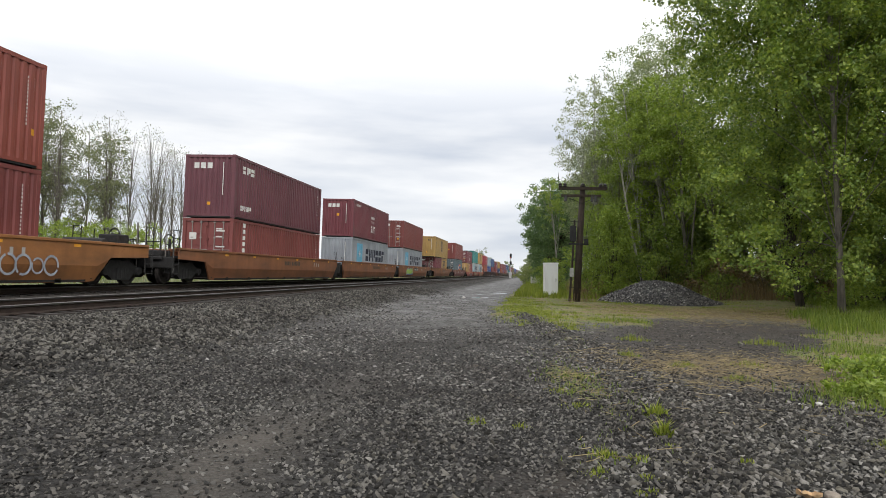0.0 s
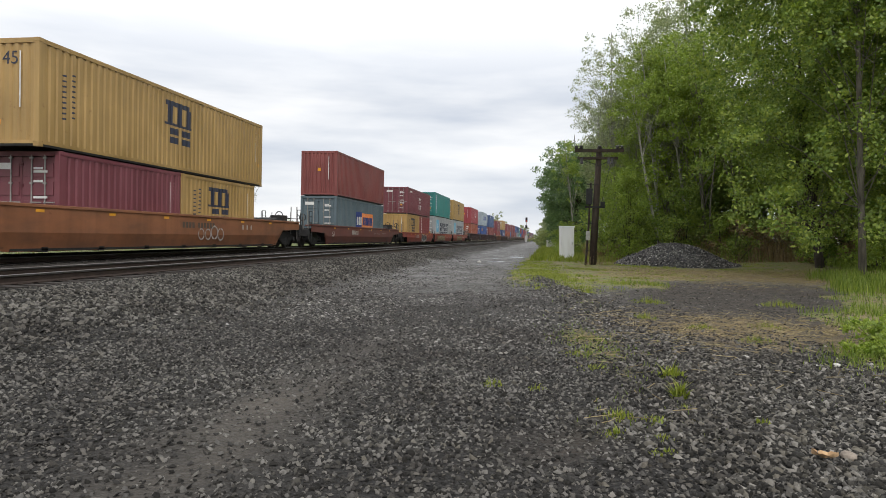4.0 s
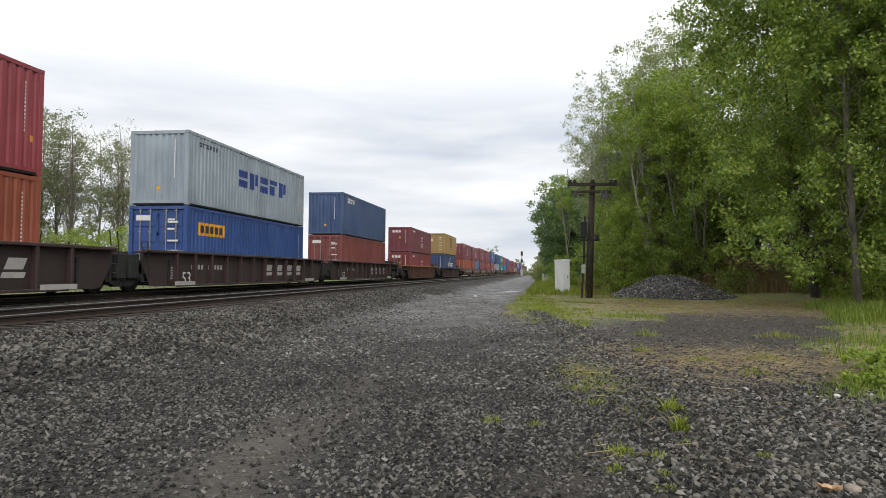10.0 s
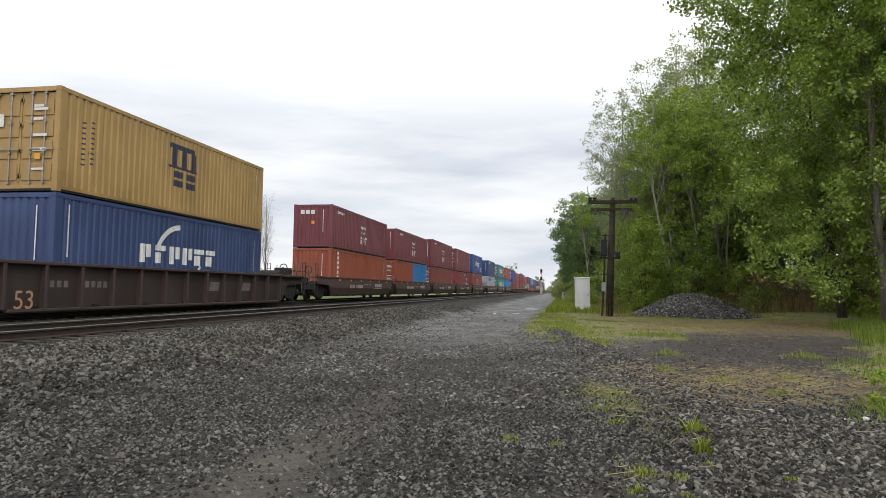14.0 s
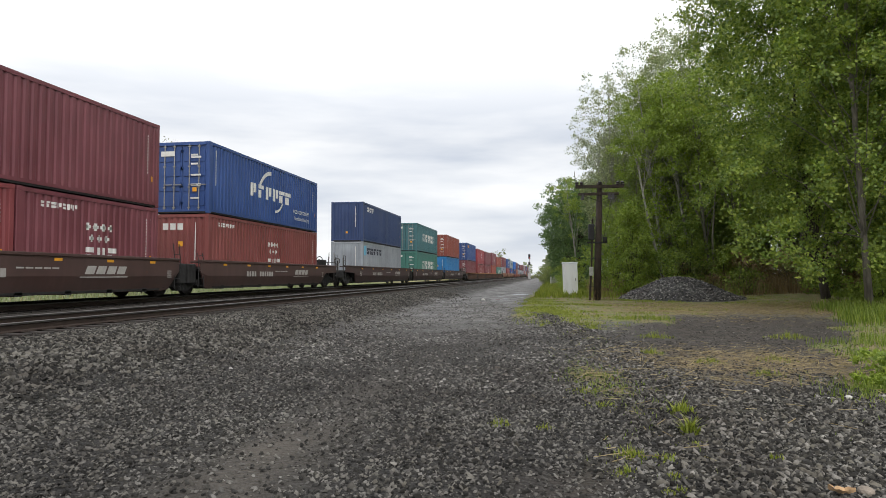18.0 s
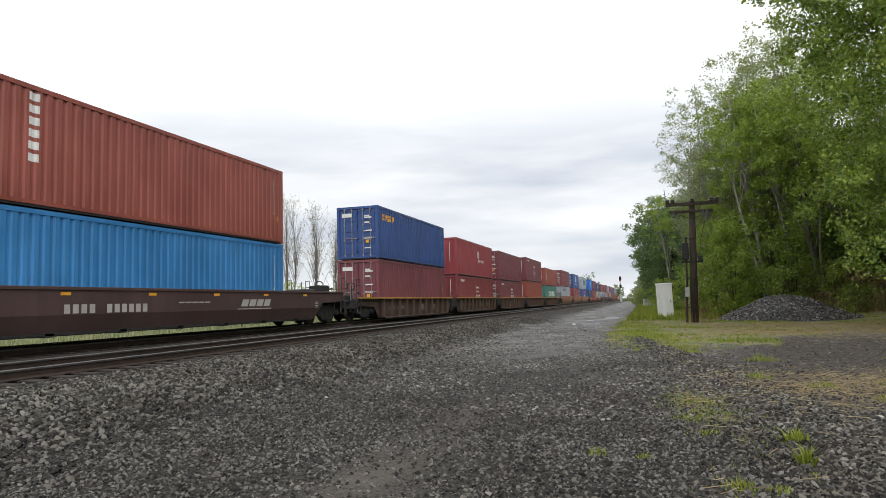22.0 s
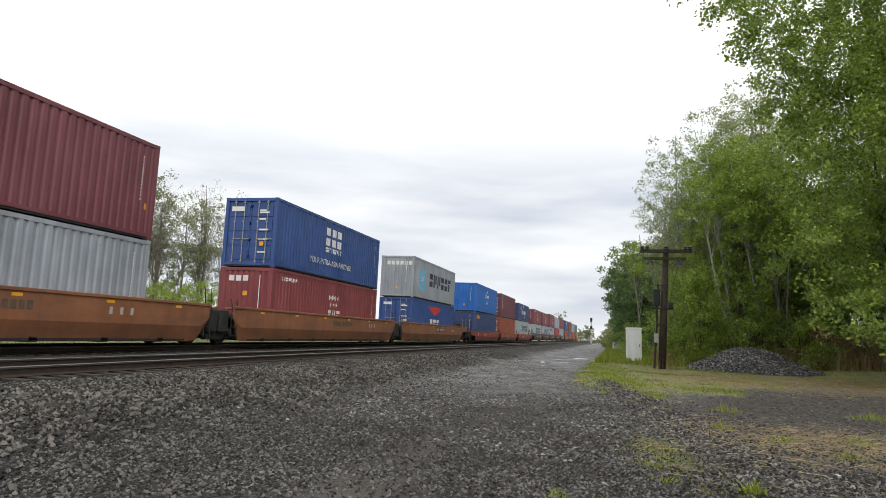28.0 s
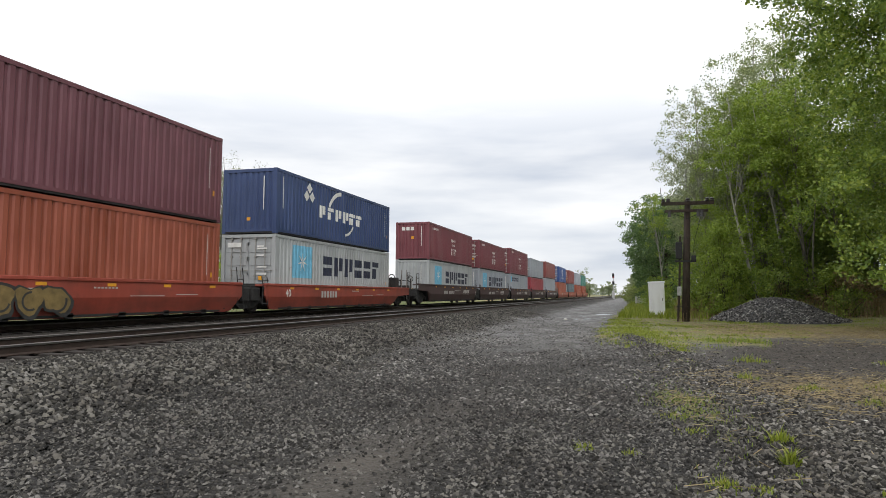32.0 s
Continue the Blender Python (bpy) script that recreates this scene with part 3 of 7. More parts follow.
def markings(logo, length, h):
    """(part name, mesh, material) for each painted mark of a livery; the trade names become plain blocks."""
    key = (logo, length, h)
    if key in MARK_CACHE:
        return MARK_CACHE[key]
    L, out = length / 2, []

    def add(name, mat, draw):
        s = Shape()
        draw(s)
        out.append((name, s.mesh(name), mat))

    row = lambda a, b, z0, z1, n, seed=0: (lambda s: block_row(s, length, a, b, z0, z1, n, seed))
    if logo == "zim":
        add("emblem", WHITE, lambda s: star_row(s, length, -0.40, h * 0.665, 0.22))
        add("brand_mark", WHITE, row(-0.48, 0.98, h * 0.235, h * 0.43, 3, 5))
        add("number_marking", WHITE, row(-L + 0.8, -L + 2.2, h - 0.46, h - 0.30, 7, 1))
    elif logo in ("maersk", "sealand", "maersk_low"):
        dz = 0.13 if logo in ("maersk_low", "sealand") else 0.0
        add("emblem_panel", SKY, lambda s: side_mark(s, length, -L * 0.78, -L * 0.50, h * (0.22 + dz), h * (0.74 + dz)))
        def star(s):
            yc, zc = -L * 0.64, h * (0.48 + dz)
            for k in range(7):
                a = radians(90 + k * 360 / 7)
                p, q = a - 0.28, a + 0.28
                x = BOX_W / 2 + 0.002
                s.add([(x, yc, zc), (x, yc + 0.14 * math.cos(p), zc + 0.14 * math.sin(p)), (x, yc + 0.46 * math.cos(a), zc + 0.46 * math.sin(a)), (x, yc + 0.14 * math.cos(q), zc + 0.14 * math.sin(q))], [(0, 1, 2, 3)])
        add("emblem", WHITE, star)
        up = 0.09 if logo == "maersk" else 0.0
        add("brand_mark", DARK, row(-L * 0.33, L * 0.79, h * (0.28 + dz + up), h * (0.62 + dz + up), 6, 8))
        if logo == "sealand":
            add("second_mark", DARK, row(-L * 0.35, L * 0.72, h * 0.20, h * 0.37, 7, 9))
    elif logo == "maersk_line":
        add("emblem_panel", SKY, lambda s: side_mark(s, length, -L * 0.94, -L * 0.84, h * 0.66, h * 0.90))
        add("brand_mark", DARK, row(-L * 0.82, -L * 0.13, h * 0.69, h * 0.85, 10, 3))
    elif logo == "cosco":
        add("brand_mark", SIGN_BLUE, row(-L * 0.30, L * 0.62, h * 0.44, h * 0.70, 5, 4))
        add("number_marking", DARK, row(-L + 0.8, -L + 2.4, h - 0.5, h - 0.32, 6, 1))
    elif logo == "globe":
        add("emblem", WHITE, lambda s: (ring_mark(s, length, -0.15, h * 0.58, 0.60, 0.67), ring_mark(s, length, -0.15, h * 0.70, 0.36, 0.42, 0, 180), ring_mark(s, length, -0.15, h * 0.46, 0.36, 0.42, 180, 360)))
        add("brand_mark", WHITE, row(-1.15, 0.9, h * 0.58, h * 0.67, 5, 4))
    elif logo == "msc":
        add("emblem", DARK, lambda s: (side_mark(s, length, -0.90, -0.60, h * 0.59, h * 0.80), side_mark(s, length, -0.30, 0.0, h * 0.59, h * 0.80), side_mark(s, length, 0.30, 0.60, h * 0.59, h * 0.80), side_mark(s, length, -1.0, 0.50, h * 0.80, h * 0.86), side_mark(s, length, -1.1, 0.72, h * 0.56, h * 0.59)))
        add("brand_mark", DARK, row(-0.75, 0.75, h * 0.34, h * 0.53, 2, 2))
        add("number_marking", DARK, lambda s: [side_mark(s, length, -L + 0.9 + 0.35 * (k % 2), -L + 1.02 + 0.35 * (k % 2), h * 0.30 + k * 0.075, h * 0.30 + k * 0.075 + 0.05) for k in range(18)])
    elif logo in ("cma", "cma_hazard", "eco"):
        add("emblem", WHITE, lambda s: (ring_mark(s, length, -0.2, h * 0.33, 1.42, 1.60, 92, 150, 12), ring_mark(s, length, 0.2, h * 0.62, 1.08, 1.20, 272, 325, 10)))
        add("brand_mark", WHITE, row(-2.45, 2.35, h * 0.40, h * 0.61, 6, 11))
        if logo == "cma_hazard":
            add("hazard_mark", WHITE, lambda s: [s.add([(BOX_W / 2, y - 0.24, z), (BOX_W / 2, y, z - 0.24), (BOX_W / 2, y + 0.24, z), (BOX_W / 2, y, z + 0.24)], [(0, 1, 2, 3)]) for y, z in ((-L * 0.56, h * 0.84), (-L * 0.60, h * 0.70), (-L * 0.52, h * 0.70))])
    elif logo == "china":
        add("brand_mark", WHITE, row(-L * 0.49, -L * 0.07, h * 0.40, h * 0.68, 5, 6))
        add("second_mark", WHITE, row(-L * 0.01, L * 0.57, h * 0.40, h * 0.68, 8, 7))
    elif logo == "mcc":
        add("brand_mark", WHITE, row(-1.2, 0.7, h * 0.55, h * 0.85, 3, 2))
        add("second_mark", WHITE, row(-1.2, 0.7, h * 0.44, h * 0.52, 9, 3))
    elif logo == "seaco":
        add("brand_mark", AMBER, row(-L + 0.7, -L + 2.5, h * 0.74, h * 0.86, 5, 4))
    elif logo == "seaco_white":
        add("brand_mark", WHITE, row(-L + 1.1, -L + 2.9, h * 0.78, h * 0.90, 5, 4))
    elif logo == "seaco_panel":
        add("panel", AMBER, lambda s: side_mark(s, length, -L + 0.8, -L + 3.0, h * 0.62, h * 0.80))
        add("brand_mark", DARK, lambda s: [s.add([(BOX_W / 2, -L + 1.0 + 0.38 * k, h * 0.66), (BOX_W / 2, -L + 1.26 + 0.38 * k, h * 0.66), (BOX_W / 2, -L + 1.26 + 0.38 * k, h * 0.76), (BOX_W / 2, -L + 1.0 + 0.38 * k, h * 0.76)], [(0, 1, 2, 3)]) for k in range(5)])
    elif logo == "apl":
        add("emblem", SIGN_RED, lambda s: [side_mark(s, length, -b, b, h * z0, h * z1) for b, z0, z1 in ((0.16, 0.84, 0.88), (1.75, 0.80, 0.84), (1.6, 0.76, 0.80), (1.4, 0.72, 0.76), (1.1, 0.68, 0.72), (0.5, 0.64, 0.68), (0.3, 0.60, 0.64))])
        add("brand_mark", WHITE, row(-1.4, 1.5, h * 0.18, h * 0.48, 3, 3))
    elif logo == "panels":
        add("emblem_panel", SIGN_BLUE, lambda s: side_mark(s, length, -L * 0.28, -L * 0.02, h * 0.28, h * 0.72))
        add("second_panel", SIGN_ORANGE, lambda s: side_mark(s, length, -L * 0.02, L * 0.46, h * 0.28, h * 0.70))
        lift = lambda s, col: [s.add([(BOX_W / 2 + 0.002, y, h * 0.4), (BOX_W / 2 + 0.002, y + 0.3, h * 0.4), (BOX_W / 2 + 0.002, y + 0.3, h * 0.6), (BOX_W / 2 + 0.002, y, h * 0.6)], [(0, 1, 2, 3)]) for y in col]
        add("brand_mark", WHITE, lambda s: lift(s, (-L * 0.25, -L * 0.175, -L * 0.1)))
        add("second_mark", SIGN_BLUE, lambda s: lift(s, [L * 0.02 + 0.36 * k for k in range(7)]))
    elif logo == "emblem":
        add("emblem", WHITE, lambda s: (ring_mark(s, length, 0.7, h * 0.66, 0.24, 0.34), side_mark(s, length, 0.55, 0.85, h * 0.60, h * 0.72)))
        add("brand_mark", WHITE, row(0.7, 2.7, h * 0.44, h * 0.52, 8, 4))
    elif logo == "cai":
        add("brand_mark", WHITE, row(-L + 0.8, -L + 2.2, h * 0.74, h * 0.86, 3, 4))
        add("second_mark", WHITE, row(-L + 0.7, -L + 1.9, h * 0.14, h * 0.22, 6, 4))
    elif logo == "strip":
        add("panel", WHITE, lambda s: side_mark(s, length, -L + 0.72, -L + 1.12, h * 0.12, h * 0.88))
        add("brand_mark", SIGN_BLUE, lambda s: [side_mark(s, length + 0.0, -L + 0.80, -L + 1.04, h * 0.16 + 0.27 * k, h * 0.16 + 0.27 * k + 0.16) for k in range(8)])
        out[-1][1].transform(Matrix.Translation((0.004, 0, 0)))
    if logo in ("tall_number", "cma", "cma_hazard", "eco"):
        add("number_column", WHITE, lambda s: [side_mark(s, length, -L + 1.05, -L + 1.33, h * 0.87 - 0.29 * k, h * 0.87 - 0.29 * k + 0.19) for k in range(6 if logo == "tall_number" else 0)] or side_mark(s, length, -L + 0.5, -L + 0.55, h * 0.4, h * 0.9))
    add("data_marking", WHITE, lambda s: [side_mark(s, length, L - 0.62 + c, L - 0.585 + c, h * 0.82 - 0.105 * k, h * 0.82 - 0.105 * k + 0.06) for c, n in ((0.0, 13), (0.2, 6)) for k in range(n)])
    add("warning_label", AMBER, lambda s: side_mark(s, length, L - 0.45, L - 0.31, h * 0.30, h * 0.36))
    MARK_CACHE[key] = out
    return out


LOOK = {"zim": "white blocks and stars", "maersk": "pale blue emblem and dark blocks", "sealand": "pale blue emblem, two rows of dark blocks", "maersk_low": "a pale blue emblem and dark blocks",
        "maersk_line": "a small row of dark blocks", "cosco": "five dark blue blocks", "globe": "a white globe emblem", "msc": "a dark emblem", "cma": "white blocks and an arc", "cma_hazard": "white blocks, an arc and hazard diamonds", "eco": "white blocks and painted words",
        "china": "two rows of white blocks", "mcc": "tall white blocks", "seaco": "small amber blocks", "seaco_white": "small white blocks", "seaco_panel": "an amber panel", "apl": "a red wing emblem",
        "panels": "blue and orange panels", "emblem": "a round white emblem", "cai": "small white blocks", "strip": "a white upright strip", "tall_number": "an upright white number", "none": "plain sides"}


def container(color, length, h, end, logo):
    """A steel shipping container; end 'd' has its doors towards the train's head, 'f' its plain corrugated wall."""
    m, mat = box_meshes(length, h), box_paint(color)
    L, w = length / 2, BOX_W / 2
    box = new("shipping_container")
    size = {12.192: "forty-foot", 13.716: "forty-five-foot", 6.058: "twenty-foot"}[length]
    tagged(box, "%s %s container with %s" % (color.replace("_", " "), size, LOOK[logo]), "shipping container", "containers on the train")
    for me in m["sides"].values():
        part("side_wall", me, mat, box)
    part("roof_panel", m["roof"], mat, box)
    part("floor_panel", m["floor"], TRUCK_STEEL, box)
    part("frame", m["frame"], mat, box)
    # dark steel puts the shade and dirt under the box into colour
    part("lower_rail", m["dark"], TRUCK_STEEL, box)
    for sx in (-1, 1):
        for sy in (-1, 1):
            for z in (0.0, h - 0.118):
                part("corner_casting", m["casting"], mat, box, at=(sx * (w - 0.081), sy * (L - 0.089), z))
    turn = 180 if end == "f" else 0
    part("end_wall", m["front"], mat, box, at=(0, 0, 0, 0, 0, turn))
    steel = plain("lock_bar_zinc", (0.34, 0.33, 0.31, 1), 0.5, 0.6, 0.3) if color not in ("teal", "sea_green", "bright_blue") else mat
    for s in (-1, 1):
        spin = pose(0, 0, 0, 0, 0, turn)
        door = part("door", m["door"], mat, box, at=spin @ pose(s * (m["hw"] + 0.01), -L + 0.075, 0.18))
        for q in (-0.2, 0.22):
            part("lock_bar", m["bar"], steel, door, at=pose(q, -0.062, 0, 0, 0, 0))
    key = ("end", end, h, logo)
    if key not in MARK_CACHE:
        s, y, t = Shape(), -L - 0.012, Shape()
        quad = lambda s, x0, x1, z0, z1, yy: s.add([(x0, yy, z0), (x1, yy, z0), (x1, yy, z1), (x0, yy, z1)], [(0, 1, 2, 3)])
        if end == "f":
            y = -L + 0.016
            if logo in ("zim", "cai", "maersk"):
                for k in range(3 if logo != "maersk" else 6):
                    quad(s, -0.78 + 0.32 * k, -0.54 + 0.32 * k, h * 0.78, h * 0.87, y)
            quad(s, 0.62, 0.66, h * 0.36, h * 0.88, y)
            quad(t, -0.1, 0.1, h * 0.55, h * 0.62, y) if logo in ("zim", "none", "emblem") else quad(t, -0.1, 0.06, h * 0.2, h * 0.25, y)
        else:
            for k in range(4):
                quad(s, 0.42, 0.72 + 0.14 * (k % 2), h * 0.80 - 0.09 * k * k, h * 0.825 - 0.09 * k * k, y)
            quad(s, -0.86, -0.52, h * 0.62, h * 0.74, y) if logo in ("tall_number", "strip", "msc") else quad(s, -0.9, -0.3, h * 0.80, h * 0.87, y)
            quad(s, 0.42, 0.86, h * 0.38, h * 0.41, y)
            quad(s, 0.42, 0.80, h * 0.20, h * 0.22, y)
            quad(t, 0.5, 0.68, h * 0.30, h * 0.36, y)
        # the marks are drawn at the head of a forty-foot box and moved to this one's own head
        MARK_CACHE[key] = [(q.mesh(n), L) for q, n in ((s, "end_marking"), (t, "warning_label"))]
    for (me, L0), mm in zip(MARK_CACHE[key], (WHITE, AMBER)):
        mark = part(me.name.split(".")[0], me, mm if logo != "maersk" or color != "pale" else DARK, box, at=(0, L0 - L, 0))
        tagged(mark, kind="stuff")
    for name, me, mm in markings(logo, length, h):
        tagged(part(name, me, mm, box), kind="" if name in ("emblem", "panel", "emblem_panel", "second_panel") else "stuff")
    if logo == "eco":
        lettering("eco container", 0.41, "wording", WHITE, box, L - 3.6, h * 0.28, w + 0.003)
        lettering("bamboo flooring", 0.31, "wording", WHITE, box, L - 3.4, h * 0.16, w + 0.003)
    if logo == "mcc":
        lettering("YOUR INTRA-ASIA PARTNER", 0.38, "slogan", WHITE, box, -2.9, h * 0.22, w + 0.003)
    if logo == "msc" and length > 13:
        t = lettering("45", 0.5, "size_number", DARK, box, 0, 0, 0)
        t.matrix_basis = Matrix.Translation((0.1, -L + 0.012, h * 0.76)) @ pose(0, 0, 0, 90, 0, 0)
    return box


# ---- train: well cars ----
CAR = {"ochre": srgb(158, 104, 56), "tan": srgb(140, 88, 54), "red": srgb(150, 62, 44), "umber": srgb(64, 44, 44), "sable": srgb(64, 48, 45), "brown": srgb(76, 52, 47), "dark": srgb(68, 44, 43), "rust": srgb(88, 64, 50), "bronze": srgb(98, 66, 48), "maroon": srgb(108, 56, 46), "orange": srgb(160, 80, 52)}
# top and foot of each kind of side sill above the rail
SIDE_HEIGHTS = {"ochre": (1.31, 0.15), "tan": (1.31, 0.15), "red": (1.03, 0.12), "umber": (1.36, 0.17), "sable": (1.24, 0.06), "brown": (1.28, 0.24), "dark": (1.33, 0.24), "rust": (1.09, 0.08), "bronze": (1.29, 0.09), "maroon": (1.24, 0.15), "orange": (1.2, 0.15)}
WHEEL_STEEL = plain("wheel_steel", (0.032, 0.027, 0.025, 1), 0.7, 0.3, 0.3, 6)
WHEEL_R = 0.46
CAR_MESH = {}


def truck_meshes():
    if "truck" in CAR_MESH:
        return CAR_MESH["truck"]
    frame = Shape()
    side = [(-1.2, 0.42), (-1.2, 0.60), (-0.78, 0.66), (-0.45, 0.84), (0.45, 0.84), (0.78, 0.66), (1.2, 0.60), (1.2, 0.42), (0.75, 0.42), (0.42, 0.20), (-0.42, 0.20), (-0.75, 0.42)]
    frame.prism(side, 0.98, 1.16)
    frame.prism(side, -1.16, -0.98)
    for s in (-1, 1):
        for e in (-0.89, 0.89):
            frame.lathe([(s * 1.16, 0.0), (s * 1.16, 0.13), (s * 1.24, 0.11), (s * 1.24, 0.0)] if s > 0 else [(s * 1.24, 0.0), (s * 1.24, 0.11), (s * 1.16, 0.13), (s * 1.16, 0.0)], 0, 12, (0, e, WHEEL_R))
        for q in (-0.2, 0, 0.2):
            frame.lathe([(0.24, 0.0), (0.24, 0.085), (0.58, 0.085), (0.58, 0.0)], 2, 10, (s * 1.10, q, 0))
    frame.soft_box(-1.0, 1.0, -0.24, 0.24, 0.45, 0.82, 0.03)
    wheel = Shape()
    for s in (-1, 1):
        ring = [(0.69, 0.10), (0.69, 0.30), (0.685, 0.40), (0.685, WHEEL_R + 0.028), (0.715, WHEEL_R + 0.028), (0.725, WHEEL_R), (0.815, WHEEL_R - 0.008), (0.815, 0.40), (0.76, 0.36), (0.745, 0.16), (0.80, 0.10), (0.80, 0.0)]
        wheel.lathe([(s * a, r) for a, r in (ring if s > 0 else ring)], 0, 24)
        for k in range(5):
            a = 2 * math.pi * k / 5
            wheel.box(s * 0.772 - 0.012, s * 0.772 + 0.012, 0.25 * math.cos(a) - 0.035, 0.25 * math.cos(a) + 0.035, 0.25 * math.sin(a) - 0.035, 0.25 * math.sin(a) + 0.035)
    wheel.tube([(-0.72, 0, 0), (0.72, 0, 0)], 0.08, 10)
    CAR_MESH["truck"] = frame.mesh("side_frames"), wheel.mesh("wheelset")
    return CAR_MESH["truck"]


SPINNING = []


def make_truck(parent, y):
    frame, wheel = truck_meshes()
    truck = part("truck", frame, TRUCK_STEEL, parent, "dark cast steel truck", at=(0, y, 0))
    for e in (-0.89, 0.89):
        w = part("wheelset", wheel, WHEEL_STEEL, truck, at=(0, e, WHEEL_R))
        w["axle_y"] = e
        SPINNING.append(w)


def well_car(kind, color, well, front, rear, front_end, rear_end, number="", plate=True, digits=""):
    """One well of a stack car, centred on its well, z = 0 on the rail head. front and rear: metres from the centre to the truck
    (shared) or to the coupler face (end). Towards -y is the train's head."""
    top, low = SIDE_HEIGHTS[color]
    W = 1.46 if kind != "ribbed" else 1.44
    body = painted("car_" + color, CAR[color], 0.5, 0.6, 0.1, 2.5, 0.45)
    hw = well / 2
    car = new("well_car")
    style = {"smooth": "smooth-sided", "ribbed": "ribbed"}[kind]
    tagged(car, "%s %s steel well car on the far track" % ({"ochre": "ochre yellow", "umber": "dark umber", "dark": "dark brown", "red": "red-orange"}.get(color, color), style), "well car", "cars of the train")
    reach_f = front - (0.75 if front_end == "shared" else 1.0)
    reach_r = rear - (0.75 if rear_end == "shared" else 1.0)
    # the sill runs low past the well, then rises steeply over the truck
    rise_f = -hw - 0.2 if front_end == "end" else -reach_f + 0.5
    rise_r = hw + 0.2 if rear_end == "end" else reach_r - 0.5
    stations = [(-reach_f, top - 0.34), (max(rise_f - 0.6, -reach_f + 0.02), top - 0.40), (rise_f, low + 0.04), (rise_f + 0.35, low), (rise_r - 0.35, low), (rise_r, low + 0.04), (min(rise_r + 0.6, reach_r - 0.02), top - 0.40), (reach_r, top - 0.34)]
    zm = low + 0.5
    for s in (-1, 1):
        side = Shape()
        tuck = 0.13 if kind == "smooth" else 0.0
        rows = []
        for y, zb in stations:
            m = max(zm, zb)
            P = W - (0.15 if kind == "ribbed" else 0.0)
            rows.append([(s * P, y, top), (s * P, y, m), (s * (P - tuck * (m - zb) / (zm - low)), y, zb), (s * (P - 0.06 - tuck * (m - zb) / (zm - low)), y, zb), (s * (P - 0.06), y, m), (s * (P - 0.06), y, top)])
        for a, b in zip(rows, rows[1:]):
            for k in range(6):
                q = [a[k], b[k], b[(k + 1) % 6], a[(k + 1) % 6]]
                side.add(q, [(3, 2, 1, 0)] if s > 0 else [(0, 1, 2, 3)])
        for r, flip in ((rows[0], s > 0), (rows[-1], s < 0)):
            side.add(r, [(0, 1, 4, 5), (1, 2, 3, 4)] if not flip else [(5, 4, 1, 0), (4, 3, 2, 1)])
        # ribbed cars: recessed panels take a darkened, rustier copy of the body colour
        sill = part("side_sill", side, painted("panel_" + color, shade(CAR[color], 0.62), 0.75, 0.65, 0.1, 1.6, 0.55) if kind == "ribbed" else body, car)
        chord = Shape().soft_box(min(s * (W - 0.16), s * (W + 0.03)), max(s * (W - 0.16), s * (W + 0.03)), -reach_f, reach_r, top, top + 0.09, 0.012)
        part("top_chord", chord, painted("chord_yellow", srgb(170, 124, 52), 0.8, 0.6) if color in ("rust", "bronze") else body, sill)
        if kind == "ribbed":
            part("bottom_chord", Shape().soft_box(min(s * (W - 0.12), s * (W + 0.02)), max(s * (W - 0.12), s * (W + 0.02)), -hw + 0.4, hw - 0.4, low - 0.03, low + 0.05, 0.012), body, sill)
            n = round(well / 1.3)
            rib = Shape().soft_box(min(s * (W - 0.155), s * (W + 0.02)), max(s * (W - 0.155), s * (W + 0.02)), -0.055, 0.055, low + 0.04, top, 0.01).mesh("rib")
            for k in range(n + 1):
                part("rib", rib, body, sill, at=(0, -hw + 0.3 + k * (well - 0.6) / n, 0))
    # floor of the well and its cross members
    floor = Shape().box(-W + 0.1, W - 0.1, -hw + 0.2, hw - 0.2, low + 0.02, low + 0.08)
    for k in range(-3, 4):
        floor.box(-W + 0.1, W - 0.1, k * hw / 3.6 - 0.12, k * hw / 3.6 + 0.12, low - 0.02, low + 0.13)
    tagged(part("well_floor", floor, TRUCK_STEEL, car), kind="stuff")
    def painted_quads(name, mat, quads, lift=0.004, skew=0.0, sort="stuff"):
        q = Shape()
        mat = WORN if mat == WHITE else mat
        for y0, y1, z0, z1 in quads:
            X0 = W + lift - (0.15 if kind == "ribbed" and lift < 0.02 else 0)
            q.add([(X0, y0, z0), (X0, y1, z0), (X0, y1 + skew, z1), (X0, y0 + skew, z1)], [(0, 1, 2, 3)])
        return tagged(part(name, q, mat, car), kind=sort)

    zt = top - 0.12
    if color in ("tan", "ochre"):
        y = -hw * 0.05
        if plate:
            painted_quads("number_plate", plain("plate_black", (0.02, 0.02, 0.02, 1), 0.6), [(y, y + 2.5, zt - 0.34, zt - 0.02)], 0.004, 0, "")
        painted_quads("number_marking", WHITE if plate else plain("faded_number", (0.10, 0.075, 0.055, 1), 0.8), [(y + 0.12 + 0.22 * k + (0.18 if k > 3 else 0), y + 0.28 + 0.22 * k + (0.18 if k > 3 else 0), zt - 0.29, zt - 0.08) for k in range(10)], 0.008)
        painted_quads("stencil", WHITE, [(hw * 0.55 + 0.4 * k, hw * 0.55 + 0.4 * k + 0.12, zt - 0.3, zt - 0.1) for k in range(3)])
    elif color in ("dark", "brown") and kind == "smooth":
        painted_quads("number_marking", WHITE, [(-hw * 0.52 + 0.25 * k + (0.3 if k > 3 else 0), -hw * 0.52 + 0.25 * k + 0.17 + (0.3 if k > 3 else 0), zt - 0.44, zt - 0.22) for k in range(10)])
